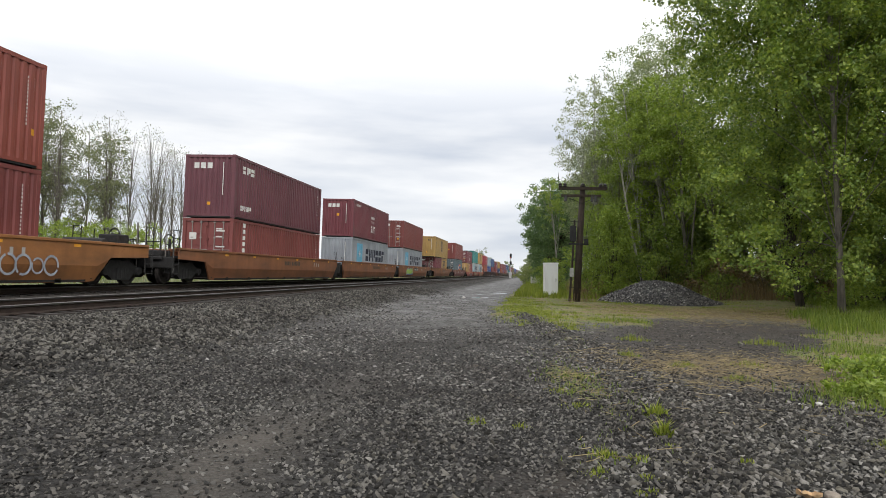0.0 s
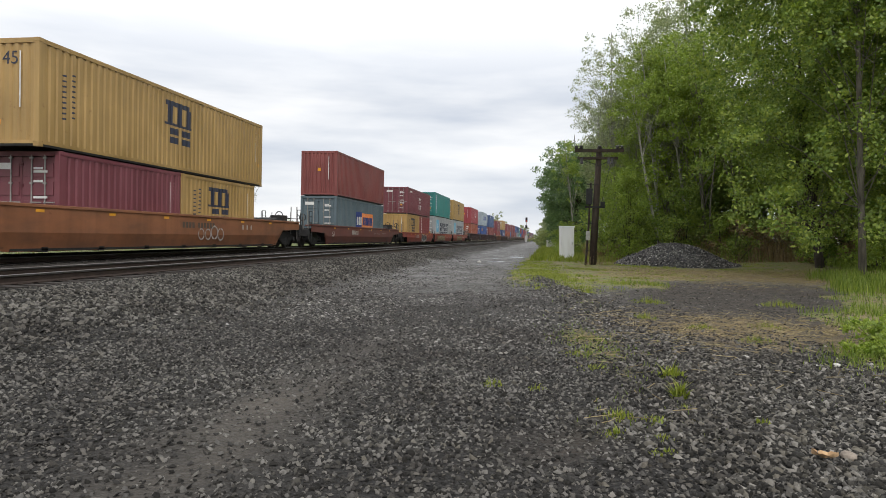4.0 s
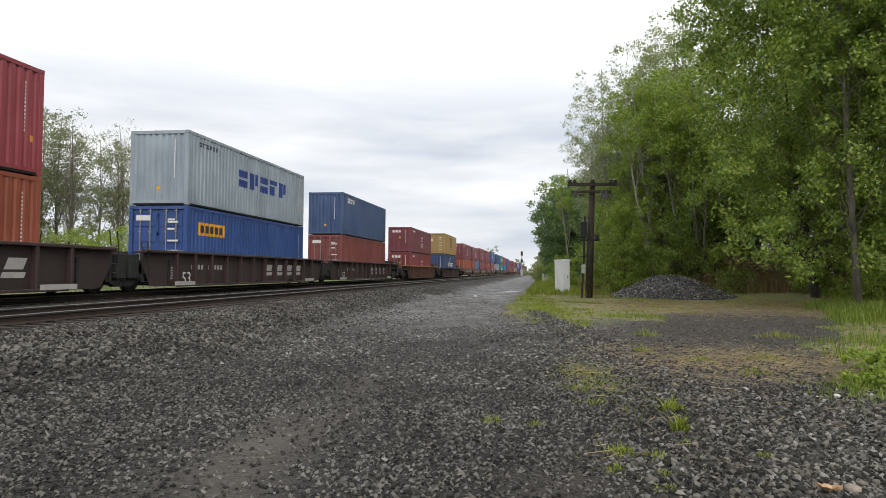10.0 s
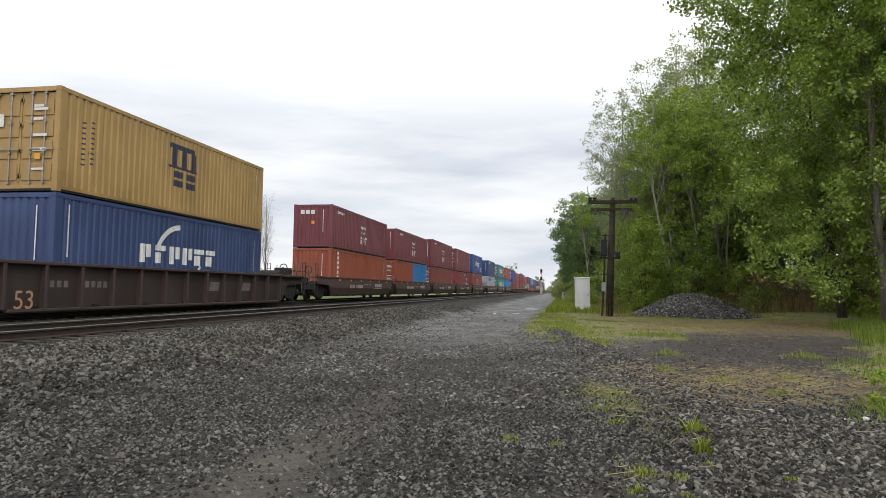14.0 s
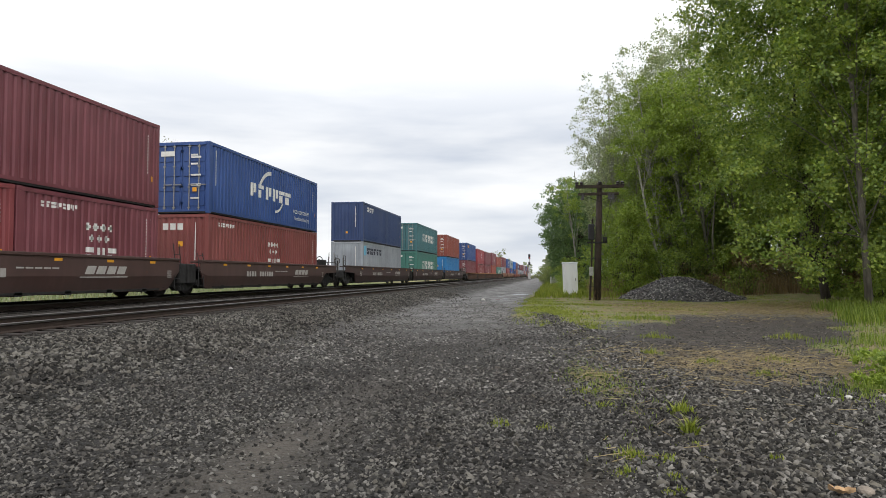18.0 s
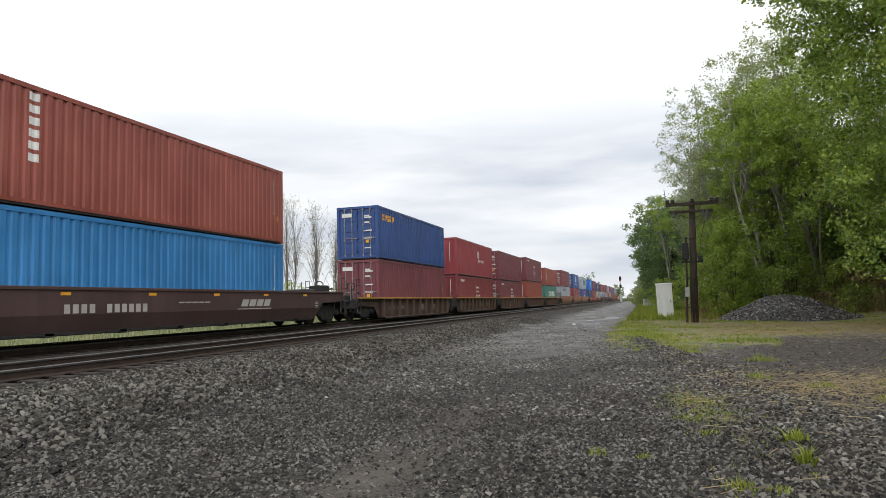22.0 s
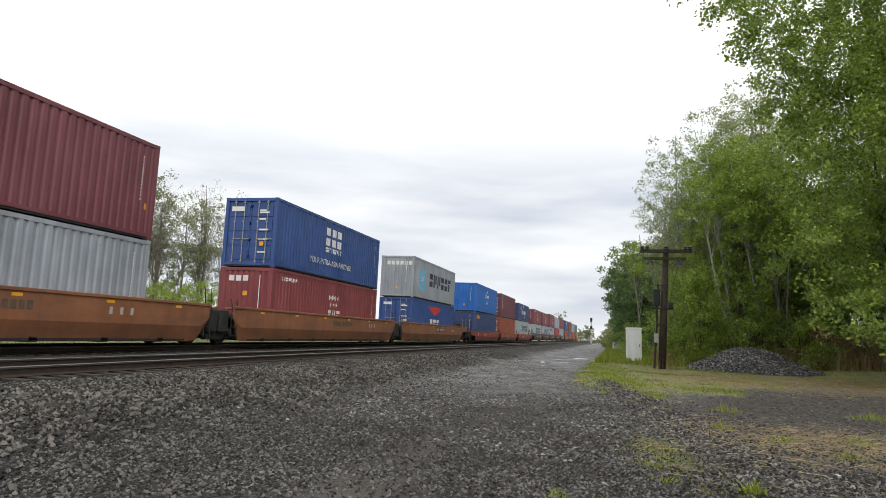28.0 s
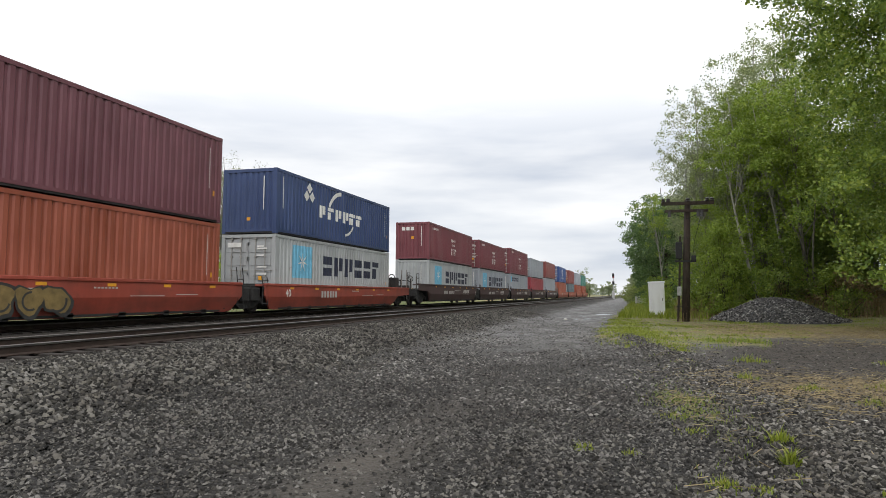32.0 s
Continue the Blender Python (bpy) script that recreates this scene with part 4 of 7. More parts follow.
        painted_quads("brand_mark", WHITE, [(hw * 0.36 + 0.46 * k, hw * 0.36 + 0.46 * k + 0.38, zt - 0.36, zt - 0.12) for k in range(4)], 0.004, 0.12)
        painted_quads("brand_underline", WHITE, [(hw * 0.36 - 0.2, hw * 0.36 + 1.9, zt - 0.46, zt - 0.43)], 0.004, 0.02)
        painted_quads("stencil", WHITE, [(-0.2 + 0.3 * k, 0.05 + 0.3 * k, zt - 0.22, zt - 0.18) for k in range(5)] + [(hw + 0.1, hw + 0.35, zt - 0.26 - 0.07 * k, zt - 0.23 - 0.07 * k) for k in range(4)])
    elif color in ("red", "orange", "maroon"):
        if not digits:
            painted_quads("number_marking", WHITE, [(-hw * 0.42 + 0.27 * k, -hw * 0.42 + 0.27 * k + 0.18, zt - 0.34, zt - 0.06) for k in range(6)])
        else:
            lettering(digits, 0.46, "number_marking", WORN, car, -hw * 0.42, zt - 0.32, W + 0.005)
        painted_quads("stencil", WHITE, [(hw * 0.1 + 0.12 * k, hw * 0.1 + 0.12 * k + 0.08, zt - 0.06, zt - 0.02) for k in range(7)] + [(hw * 0.3, hw * 0.52, zt - 0.26, zt - 0.24), (hw * 0.6, hw * 0.76, zt - 0.22, zt - 0.2)])
    else:
        faint = WHITE if color not in ("sable", "rust", "bronze") else plain("faded_stencil", (0.16, 0.14, 0.13, 1), 0.8)
        painted_quads("number_marking", faint, [(-hw * 0.8 + 0.25 * k + (0.3 if k > 3 else 0), -hw * 0.8 + 0.25 * k + 0.16 + (0.3 if k > 3 else 0), zt - 0.46, zt - 0.28) for k in range(9)])
        bay = (well - 0.6) / round(well / 1.3)
        first = -hw + 0.3 + bay * (round(well / 1.3) - 4.72)
        if color == "umber":
            painted_quads("brand_mark", faint, [(first + bay * k, first + bay * k + 0.62, zt - 0.50, zt - 0.20) for k in range(4)], 0.004, 0.14)
            painted_quads("brand_underline", faint, [(first + bay * k - 0.1, first + bay * k + 0.66, zt - 0.72, zt - 0.57) for k in range(4)], 0.004, 0.06)
        else:
            painted_quads("brand_mark", faint, [(first + bay * k, first + bay * k + 0.7, zt - 0.56, zt - 0.22) for k in range(0, 4, 2)], 0.004, 0.1)
        if color == "umber":
            for y in (-hw + 0.1, hw - 1.5):
                painted_quads("white_panel", WHITE, [(y, y + 1.4, low + 0.02, low + 0.17)], 0.032, 0, "")
            painted_quads("stencil", WHITE, [(-hw + 0.1, -hw + 0.5, low + 0.25 + 0.06 * k, low + 0.28 + 0.06 * k) for k in range(8)])
    if kind == "smooth":
        painted_quads("reflector_strip", AMBER, [(-hw + 0.9 + k * (well - 1.8) / 5, -hw + 1.2 + k * (well - 1.8) / 5, zt + 0.0, zt + 0.08) for k in range(6)])
    if number:
        big = kind == "ribbed"
        lettering(number, 0.66 if big else 0.42, "size_number", plain("faded_tan_number", srgb(176, 136, 106), 0.7) if color == "sable" else WHITE, car, -hw + 0.55, low + (0.06 if big else 0.50), W + (0.024 if big else 0.006))
    for sgn, reach, end in ((-1, front, front_end), (1, rear, rear_end)):
        tc = reach if end == "shared" else reach - 2.05
        deck = Shape()
        y0, y1 = sorted((sgn * (hw + 0.05), sgn * (reach - (0.12 if end == "shared" else 0.55))))
        deck.soft_box(-1.0, 1.0, y0, y1, 0.92, 1.05, 0.02)
        deck.soft_box(-0.32, 0.32, y0, y1, 0.62, 0.92, 0.02)
        b0, b1 = sorted((sgn * hw, sgn * (hw + 0.10)))
        deck.box(-W + 0.1, W - 0.1, b0, b1, low + 0.1, 1.12)
        part("end_platform", deck, TRUCK_STEEL, car)
        # wide cover plates beside the platform
        w0, w1 = sorted((sgn * (hw + 0.4), sgn * (reach - (1.0 if end == "end" else 0.75))))
        for s in (-1, 1):
            part("cover_plate", Shape().soft_box(min(s * 1.0, s * W), max(s * 1.0, s * W), w0, w1, top - 0.03, top + 0.05, 0.012), body, car)
        if end == "end" or sgn < 0:
            make_truck(car, sgn * tc)
        if end == "shared":
            y = sgn * (reach - 0.62)
            for s in (-1, 1):
                lad = Shape()
                for q in (0.0, 0.36):
                    lad.tube([(s * (W - 0.03), y - sgn * q, 0.30), (s * (W - 0.03), y - sgn * q, top + 0.06), (s * (W - 0.10), y - sgn * q, top + (0.62 if sgn > 0 else 0.34))], 0.017, 5)
                for z in np.arange(0.36, top + 0.3, 0.29):
                    lad.tube([(s * (W - 0.03), y, z), (s * (W - 0.03), y - sgn * 0.36, z)], 0.013, 5)
                part("ladder", lad, TRUCK_STEEL, car)
                part("brake_cover", Shape().soft_box(min(s * 1.05, s * (W - 0.12)), max(s * 1.05, s * (W - 0.12)), *sorted((y + sgn * 0.02, sgn * (reach - 0.08))), 0.46, top - 0.08, 0.03), TRUCK_STEEL, car)
        if end == "end":
            gear = Shape()
            gear.soft_box(-0.13, 0.13, *sorted((sgn * (reach - 0.6), sgn * reach)), 0.70, 0.92, 0.03)
            gear.soft_box(-0.22, 0.22, *sorted((sgn * (reach - 0.2), sgn * (reach + 0.03))), 0.68, 0.94, 0.05)
            part("coupler", gear, TRUCK_STEEL, car)
            y = sgn * (reach - 0.65)
            sill = Shape().soft_box(-W + 0.05, W - 0.05, *sorted((y, y - sgn * 0.12)), 0.62, 1.02, 0.015)
            part("end_sill", sill, TRUCK_STEEL, car)
            for s in (-1, 1):
                lad = Shape()
                for q in (0.0, 0.42):
                    lad.tube([(s * (W - 0.06), y - sgn * q, 0.35), (s * (W - 0.06), y - sgn * q, 2.05)], 0.018, 5)
                for z in (0.42, 0.75, 1.08, 1.41, 1.74, 2.04):
                    lad.tube([(s * (W - 0.06), y, z), (s * (W - 0.06), y - sgn * 0.42, z)], 0.014, 5)
                part("ladder", lad, TRUCK_STEEL, car)
            rail = Shape()
            for x in (-0.85, -0.3, 0.3, 0.85):
                rail.tube([(x, y - sgn * 0.05, 1.0), (x, y - sgn * 0.05, 1.95 if abs(x) > 0.5 else 1.6)], 0.02, 5)
            rail.tube([(-0.85, y - sgn * 0.05, 1.6), (0.85, y - sgn * 0.05, 1.6)], 0.02, 5)
            part("hand_rail", rail, TRUCK_STEEL, car)
            pale = plain("grab_post_paint", (0.17, 0.155, 0.14, 1), 0.7)
            for x in (1.28, 0.95):
                part("grab_post", Shape().tube([(x, y - sgn * 0.25, 0.45), (x, y - sgn * 0.25, 2.2 if sgn > 0 else 1.9)], 0.026, 6), pale, car)
            stand = Shape().soft_box(-0.5, 0.4, *sorted((y - sgn * 0.9, y - sgn * 1.5)), 1.05, 1.3, 0.03)
            stand.tube([(0.6, y - sgn * 1.1, 1.0), (0.6, y - sgn * 1.1, 1.75)], 0.05, 6)
            part("brake_stand", stand, TRUCK_STEEL, car)
            part("brake_wheel", Shape().lathe([(-0.02, 0.20), (0.0, 0.22), (0.02, 0.20), (0.0, 0.17), (-0.02, 0.20)], 1, 16, (0.6, y - sgn * 1.02, 1.72)), TRUCK_STEEL, car)
            if sgn > 0:
                box = Shape().soft_box(0.2, 0.95, *sorted((y - sgn * 0.7, y - sgn * 1.3)), 1.05, 1.72, 0.04)
                part("brake_box", box, TRUCK_STEEL, car)
                tank = Shape().lathe([(-0.75, 0.0), (-0.75, 0.2), (-0.68, 0.25), (0.68, 0.25), (0.75, 0.2), (0.75, 0.0)], 0, 14, (0, y - sgn * 1.7, 1.32))
                part("air_reservoir", tank, TRUCK_STEEL, car)
    return car


# ---- train: make-up ----
# head corner of each stack along the track, coupling towards the tail (shared truck or coupler), car kind, car colour,
# then the boxes: upper, lower or two lower twenty-footers as (colour, height, end, livery)
F40, F45, F20 = 12.192, 13.716, 6.058
h, s = H_CUBE, H_STD
TRAIN = [
    (-294.75, "end", "smooth", "ochre", 16.2, ("brick", h, "d", "tall_number"), ("oxide", h, "f", "none")),
    (-270.91, "shared", "smooth", "tan", 16.2, ("plum", h, "f", "cai"), ("oxide", s, "d", "tall_number")),
    (-251.01, "shared", "smooth", "tan", 16.2, ("maroon", h, "f", "zim"), ("grey", h, "f", "maersk_low")),
    (-231.26, "end", "smooth", "tan", 16.2, ("oxide", h, "d", "none"), ("grey", h, "f", "maersk_low")),
    (-208.07, "end", "smooth", "tan", 16.2, ("yellow", h, "f", "msc"), ("maroon", s, "d", "none"), ("yellow", s, "f", "msc")),
    (-183.2, "end", "smooth", "maroon", 16.2, ("oxide", h, "f", "none"), ("slate", h, "d", "panels")),
    (-161.57, "shared", "smooth", "red", 12.4, ("maroon", s, "d", "zim"), ("yellow", s, "f", "msc"), ("crimson", s, "f", "tall_number")),
    (-145.86, "shared", "smooth", "red", 12.4, ("teal", h, "d", "strip"), ("pale", h, "d", "sealand")),
    (-130.29, "end", "smooth", "red", 12.4, ("yellow", h, "d", "msc"), ("pale", h, "d", "sealand")),
    (-108.06, "shared", "ribbed", "umber", 14.7, ("red", h, "f", "emblem"), ("orange", h, "d", "tall_number")),
    (-88.56, "shared", "ribbed", "umber", 14.7, ("silver", h, "f", "cosco"), ("blue", h, "d", "seaco_panel")),
    (-69.04, "end", "ribbed", "umber", 14.7, ("steel_blue", h, "f", "seaco_white"), ("oxide", h, "d", "none")),
    (-45.64, "end", "ribbed", "bronze", 14.7, ("maroon", s, "f", "zim"), ("crimson", s, "f", "zim")),
    (-21.99, "end", "ribbed", "sable", 16.2, ("yellow", h, "d", "msc"), ("navy", h, "f", "cma")),
    (-0.67, "shared", "smooth", "brown", 12.4, ("maroon", s, "f", "zim"), ("orange", s, "f", "tall_number")),
    (14.7, "shared", "smooth", "brown", 12.4, ("maroon", s, "f", "zim"), ("orange", s, "d", "none"), ("light_blue", s, "f", "none")),
    (29.97, "shared", "smooth", "brown", 12.4, ("maroon", h, "f", "zim"), ("oxide", s, "d", "none")),
    (45.51, "shared", "smooth", "brown", 12.4, ("maroon", h, "d", "tall_number"), ("crimson", s, "f", "none"), ("maroon", s, "f", "zim")),
    (61.07, "end", "smooth", "brown", 12.4, ("blue", h, "d", "eco"), ("oxide", h, "f", "zim")),
    (82.76, "shared", "smooth", "dark", 16.2, ("navy", h, "f", "seaco_white"), ("grey", h, "f", "maersk_line")),
    (102.25, "shared", "smooth", "dark", 16.2, ("petrol", h, "d", "china"), ("sea_green", h, "d", "china")),
    (121.65, "end", "smooth", "dark", 16.2, ("brick", h, "d", "tall_number"), ("light_blue", h, "f", "none")),
    (143.5, "shared", "ribbed", "rust", 12.4, ("blue", h, "d", "seaco"), ("maroon", h, "d", "none")),
    (159, "shared", "ribbed", "rust", 12.4, ("red", h, "f", "emblem"), ("crimson", s, "f", "zim")),
    (174.34, "shared", "ribbed", "rust", 12.4, ("maroon", h, "d", "none"), ("maroon", s, "d", "zim")),
    (190.12, "shared", "ribbed", "rust", 12.4, ("maroon", h, "f", "zim"), ("brick", h, "f", "none")),
    (206.3, "end", "ribbed", "rust", 12.4, ("brick", s, "f", "tall_number"), ("sea_green", s, "f", "china")),
    (226.64, "shared", "smooth", "tan", 16.2, ("maroon", h, "d", "none"), ("grey", s, "f", "maersk_line")),
    (246.14, "shared", "smooth", "tan", 16.2, ("blue", h, "d", "mcc"), ("crimson", s, "f", "zim")),
    (265.45, "end", "smooth", "tan", 16.2, ("grey", h, "f", "maersk"), ("blue", s, "d", "apl")),
    (287.1, "shared", "smooth", "red", 12.4, ("bright_blue", h, "f", "globe"), ("navy", s, "f", "seaco")),
    (302.47, "shared", "smooth", "red", 12.4, ("plum", h, "d", "tall_number"), ("orange", s, "d", "none")),
    (318.19, "end", "smooth", "red", 12.4, ("navy", s, "f", "cma_hazard"), ("pale", s, "d", "maersk_low")),
    (337.91, "shared", "smooth", "dark", 12.4, ("maroon", s, "f", "zim"), ("pale", s, "f", "maersk_low")),
    (352.9, "shared", "smooth", "dark", 12.4, ("maroon", s, "d", "zim"), ("grey", s, "f", "maersk_low")),
    (368.1, "shared", "smooth", "dark", 12.4, ("maroon", h, "d", "zim"), ("grey", s, "f", "maersk_line")),
    (383.3, "shared", "smooth", "dark", 12.4, ("grey", s, "d", "none"), ("red", s, "f", "none")),
    (398.9, "end", "smooth", "dark", 12.4, ("oxide", s, "f", "none"), ("grey", h, "f", "none")),
    (417.2, "shared", "smooth", "orange", 16.2, ("blue", h, "d", "mcc"), ("orange", s, "f", "none")),
    (436.5, "shared", "smooth", "orange", 16.2, ("oxide", h, "d", "none"), ("slate", s, "f", "none")),
    (455, "shared", "smooth", "orange", 16.2, ("grey", h, "f", "none"), ("orange", s, "f", "none")),
    (473.1, "end", "smooth", "orange", 16.2, ("sea_green", h, "d", "none"), ("orange", s, "f", "none")),
]
# how far the train has run, against its place at 16 s
RUN = (18.574, -0.037, 0.019, -0.274)


def run(t):
    u = (t - 16) / 16
    return 16 * (RUN[0] * u + RUN[1] * u ** 2 / 2 + RUN[2] * u ** 3 / 3 + RUN[3] * u ** 4 / 4)


ROLLING = []


def blob(s, x, yc, zc, ry, rz, seed, n=20):
    """A sprayed slab with an uneven outline."""
    rng = random.Random(seed)
    p, q, m = rng.uniform(0, 6.28), rng.uniform(0, 6.28), rng.choice((2, 3))
    ring = []
    for i in range(n):
        a = 2 * math.pi * i / n
        r = 0.86 + 0.16 * math.cos(m * a + p) + 0.07 * math.cos(5 * a + q)
        c, d = math.cos(a), math.sin(a)
        k = (abs(c) ** 3.2 + abs(d) ** 3.2) ** (-1 / 3.2)
        ring.append((x, yc + ry * r * k * c, zc + rz * r * k * d))
    s.add([(x, yc, zc)] + ring, [(0, i + 1, (i + 1) % n + 1) for i in range(n)])


def graffiti(car, colors, y, z, n, seed, W=1.47, filled=True):
    """Sprayed shapes with no readable word: fat slabs with an outline and inner strokes, or thin rings and arcs."""
    rng = random.Random(seed)
    for k in range(n):
        c = colors[k % len(colors)]
        yc, zc, r = y + k * (0.72 if filled else 0.5), z + rng.uniform(-0.05, 0.05), rng.uniform(0.22, 0.3)
        x = W + 0.006 + 0.0008 * k
        if filled:
            edge, fill = Shape(), Shape()
            blob(edge, x, yc, zc, 0.47, 0.42, seed * 50 + k)
            blob(fill, x + 0.004, yc - 0.02, zc + 0.02, 0.39, 0.34, seed * 50 + k)
            tag = part("graffiti", edge, colors[-1], car)
            part("fill", fill, colors[0], tag)
        s, vs, m = Shape(), [], 16
        a0, span = rng.uniform(0, 360), 345 if not filled else rng.uniform(120, 250)
        for i in range(m + 1):
            a = radians(a0 + span * i / m)
            for q in (r, r * 0.78):
                vs.append((x + 0.008, yc + q * math.cos(a), zc + q * math.sin(a)))
        s.add(vs, [(2 * i, 2 * i + 2, 2 * i + 3, 2 * i + 1) for i in range(m)])
        part("graffiti_stroke", s, colors[1 % len(colors)] if filled else c, car)


SPRAY = [plain("spray_" + n, c, 0.6, 0, 0.3, 5, 0.02) for n, c in (("grey", (0.34, 0.37, 0.42, 1)), ("lime", srgb(150, 190, 70)), ("blue", srgb(110, 130, 190)), ("olive", srgb(120, 102, 62)), ("white", (0.36, 0.33, 0.31, 1)), ("black", (0.03, 0.03, 0.03, 1)))]
# colours (fill, stroke, outline), start along the car, height, number of shapes, filled or thin
TAGS = {0: ((0,), 1.8, 0.62, 10, False), 3: ((1, 4, 2), -4.8, 0.76, 5, True), 6: ((5, 0, 4), 0.4, 0.56, 4, True), 7: ((3, 4, 5), -5.0, 0.58, 8, True), 8: ((3, 4, 5), -2.6, 0.58, 7, True), 31: ((3, 5, 5), -1.9, 0.58, 3, True), 4: ((4,), 1.0, 0.7, 4, False), 24: ((4,), -2.6, 0.6, 4, False), 26: ((4,), -4, 0.6, 5, False)}


def make_train():
    centres = [u + (F45 if k == 4 else F40) / 2 for k, (u, *_) in enumerate(TRAIN)]
    for k, (u, tail, kind, color, well, upper, *lower) in enumerate(TRAIN):
        c = centres[k]
        head_end = TRAIN[k - 1][1] if k else "end"
        half = well / 2 + 1.7
        front = c - (centres[k - 1] + centres[k]) / 2 if k else half + 2.05
        rear = (centres[k + 1] + c) / 2 - c if k < len(TRAIN) - 1 else half + 2.05
        if k and head_end == "end":
            gap = c - centres[k - 1] - well / 2 - TRAIN[k - 1][4] / 2
            front = well / 2 + gap / 2
        if k < len(TRAIN) - 1 and tail == "end":
            gap = centres[k + 1] - c - well / 2 - TRAIN[k + 1][4] / 2
            rear = well / 2 + gap / 2
        number = "53" if k in (5, 9, 10, 11, 13, 19, 20, 21) else "40" if k in (30, 31, 32) else ""
        ROLLING.append((well_car(kind, color, well, front, rear, head_end, tail, number, k in (0, 3, 29), {6: "230393", 30: "230487"}.get(k, "")), FAR_TRACK, c, RAIL_TOP))
        if k in TAGS:
            cols, y, gz, n, filled = TAGS[k]
            graffiti(ROLLING[-1][0], [SPRAY[i] for i in cols], y, gz, n, k, 1.47 if kind == "smooth" else 1.30, filled)
        # the well floors differ from car to car
        z = RAIL_TOP + 0.335 + (0.15 if 14 <= k <= 17 or k > 29 else 0.19 if k > 26 else -0.16 if k == 12 else -0.05 if k == 23 else -0.03 if k in (24, 25) else 0.0)
        if len(lower) == 1:
            ROLLING.append((container(lower[0][0], F40, *lower[0][1:]), FAR_TRACK, c, z))
        else:
            for j, b in enumerate(lower):
                ROLLING.append((container(b[0], F20, *b[1:]), FAR_TRACK, c + (j - 0.5) * 6.12, z))
        ROLLING.append((container(upper[0], F45 if k == 4 else F40, *upper[1:]), FAR_TRACK, c, z + lower[0][1] + 0.025))


make_train()


def motions():
    times = (0, 4, 8, 12, 16, 20, 24, 28, 32)
    for ob, x, c, z in ROLLING:
        walk(ob, [(t, pose(x, c - run(t), z)) for t in times])
    # wheels turn once for each circumference run; all wheelsets at one end of a truck share one turning
    for e in (-0.89, 0.89):
        mine = [w for w in SPINNING if abs(w["axle_y"] - e) < 0.01]
        walk(mine[0], [(k / FPS, pose(0, e, WHEEL_R, math.degrees(run(k / FPS) / WHEEL_R))) for k in range(32 * FPS + 1)])
        keys = mine[0].animation_data
        for w in mine[1:]:
            w.rotation_mode = "QUATERNION"
            w.animation_data_create()
            w.animation_data.action = keys.action
            w.animation_data.action_slot = keys.action_slot


# ---- trees ----
def leaf_mat(name, a, b, c):
    n = Nodes(name)
    r = n.island()
    col = n.ramp(r, [(0.0, a), (0.5, b), (1.0, c)])
    col = n.mix(n.ramp(n.noise(0.7, 4, 0.65), [(0.42, 0.0), (0.62, 0.42)]), col, shade(a, 0.8))
    n.done(col, 0.5, 0.0, 0.35)
    tr = n.node("ShaderNodeBsdfTranslucent")
    n.link(n.mix(1.0, col, (1.25, 1.42, 0.72, 1), "MULTIPLY"), tr.inputs["Color"])
    ms = n.node("ShaderNodeMixShader")
    ms.inputs[0].default_value = 0.33
    out = n.nt.nodes["Material Output"]
    n.link(n.bsdf.outputs[0], ms.inputs[1])
    n.link(tr.outputs[0], ms.inputs[2])
    n.link(ms.outputs[0], out.inputs[0])
    return n.mat


LEAF = {
    "maple": leaf_mat("leaf_maple", (0.105, 0.165, 0.042, 1), (0.215, 0.29, 0.058, 1), (0.37, 0.42, 0.085, 1)),
    "lime": leaf_mat("leaf_lime", (0.15, 0.215, 0.042, 1), (0.245, 0.32, 0.058, 1), (0.36, 0.42, 0.085, 1)),
    # poplar, thin and far leaves carry distance haze as pale grey in their colour
    "poplar": leaf_mat("leaf_poplar", (0.21, 0.245, 0.145, 1), (0.31, 0.34, 0.205, 1), (0.42, 0.445, 0.27, 1)),
    "dusk": leaf_mat("leaf_dusk", (0.12, 0.15, 0.05, 1), (0.18, 0.215, 0.075, 1), (0.25, 0.27, 0.10, 1)),
    "shade": leaf_mat("leaf_shade", (0.15, 0.215, 0.058, 1), (0.24, 0.32, 0.08, 1), (0.34, 0.41, 0.11, 1)),
    "deep": leaf_mat("leaf_deep", (0.075, 0.125, 0.056, 1), (0.12, 0.19, 0.078, 1), (0.19, 0.26, 0.105, 1)),
    "thin": leaf_mat("leaf_thin", (0.16, 0.175, 0.11, 1), (0.22, 0.235, 0.15, 1), (0.29, 0.30, 0.20, 1)),
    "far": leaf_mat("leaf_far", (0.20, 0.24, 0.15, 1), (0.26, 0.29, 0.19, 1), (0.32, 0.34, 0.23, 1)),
    "brown": leaf_mat("leaf_dry", (0.17, 0.115, 0.065, 1), (0.28, 0.195, 0.11, 1), (0.37, 0.27, 0.16, 1)),
}


def bark(name, c):
    if name in MATS:
        return MATS[name]
    n = Nodes(name)
    a, b = n.noise(9, 6, 0.65, (1, 1, 0.18)), n.noise(1.1, 4, 0.6)
    col = n.mix(n.ramp(a, [(0.32, 0.0), (0.68, 1.0)]), shade(c, 0.45), shade(c, 1.25))
    col = n.mix(n.ramp(b, [(0.5, 0.0), (0.75, 0.5)]), col, (0.06, 0.07, 0.04, 1))
    n.bump(a, 0.8, 0.04)
    MATS[name] = n.done(col, 0.9)
    return MATS[name]


GREY_BARK, DARK_BARK, PALE_BARK = bark("bark_grey", (0.17, 0.152, 0.128, 1)), bark("bark_dark", (0.06, 0.05, 0.042, 1)), bark("bark_pale", (0.34, 0.33, 0.29, 1))
BIRCH = bark("bark_birch", (0.38, 0.36, 0.31, 1))


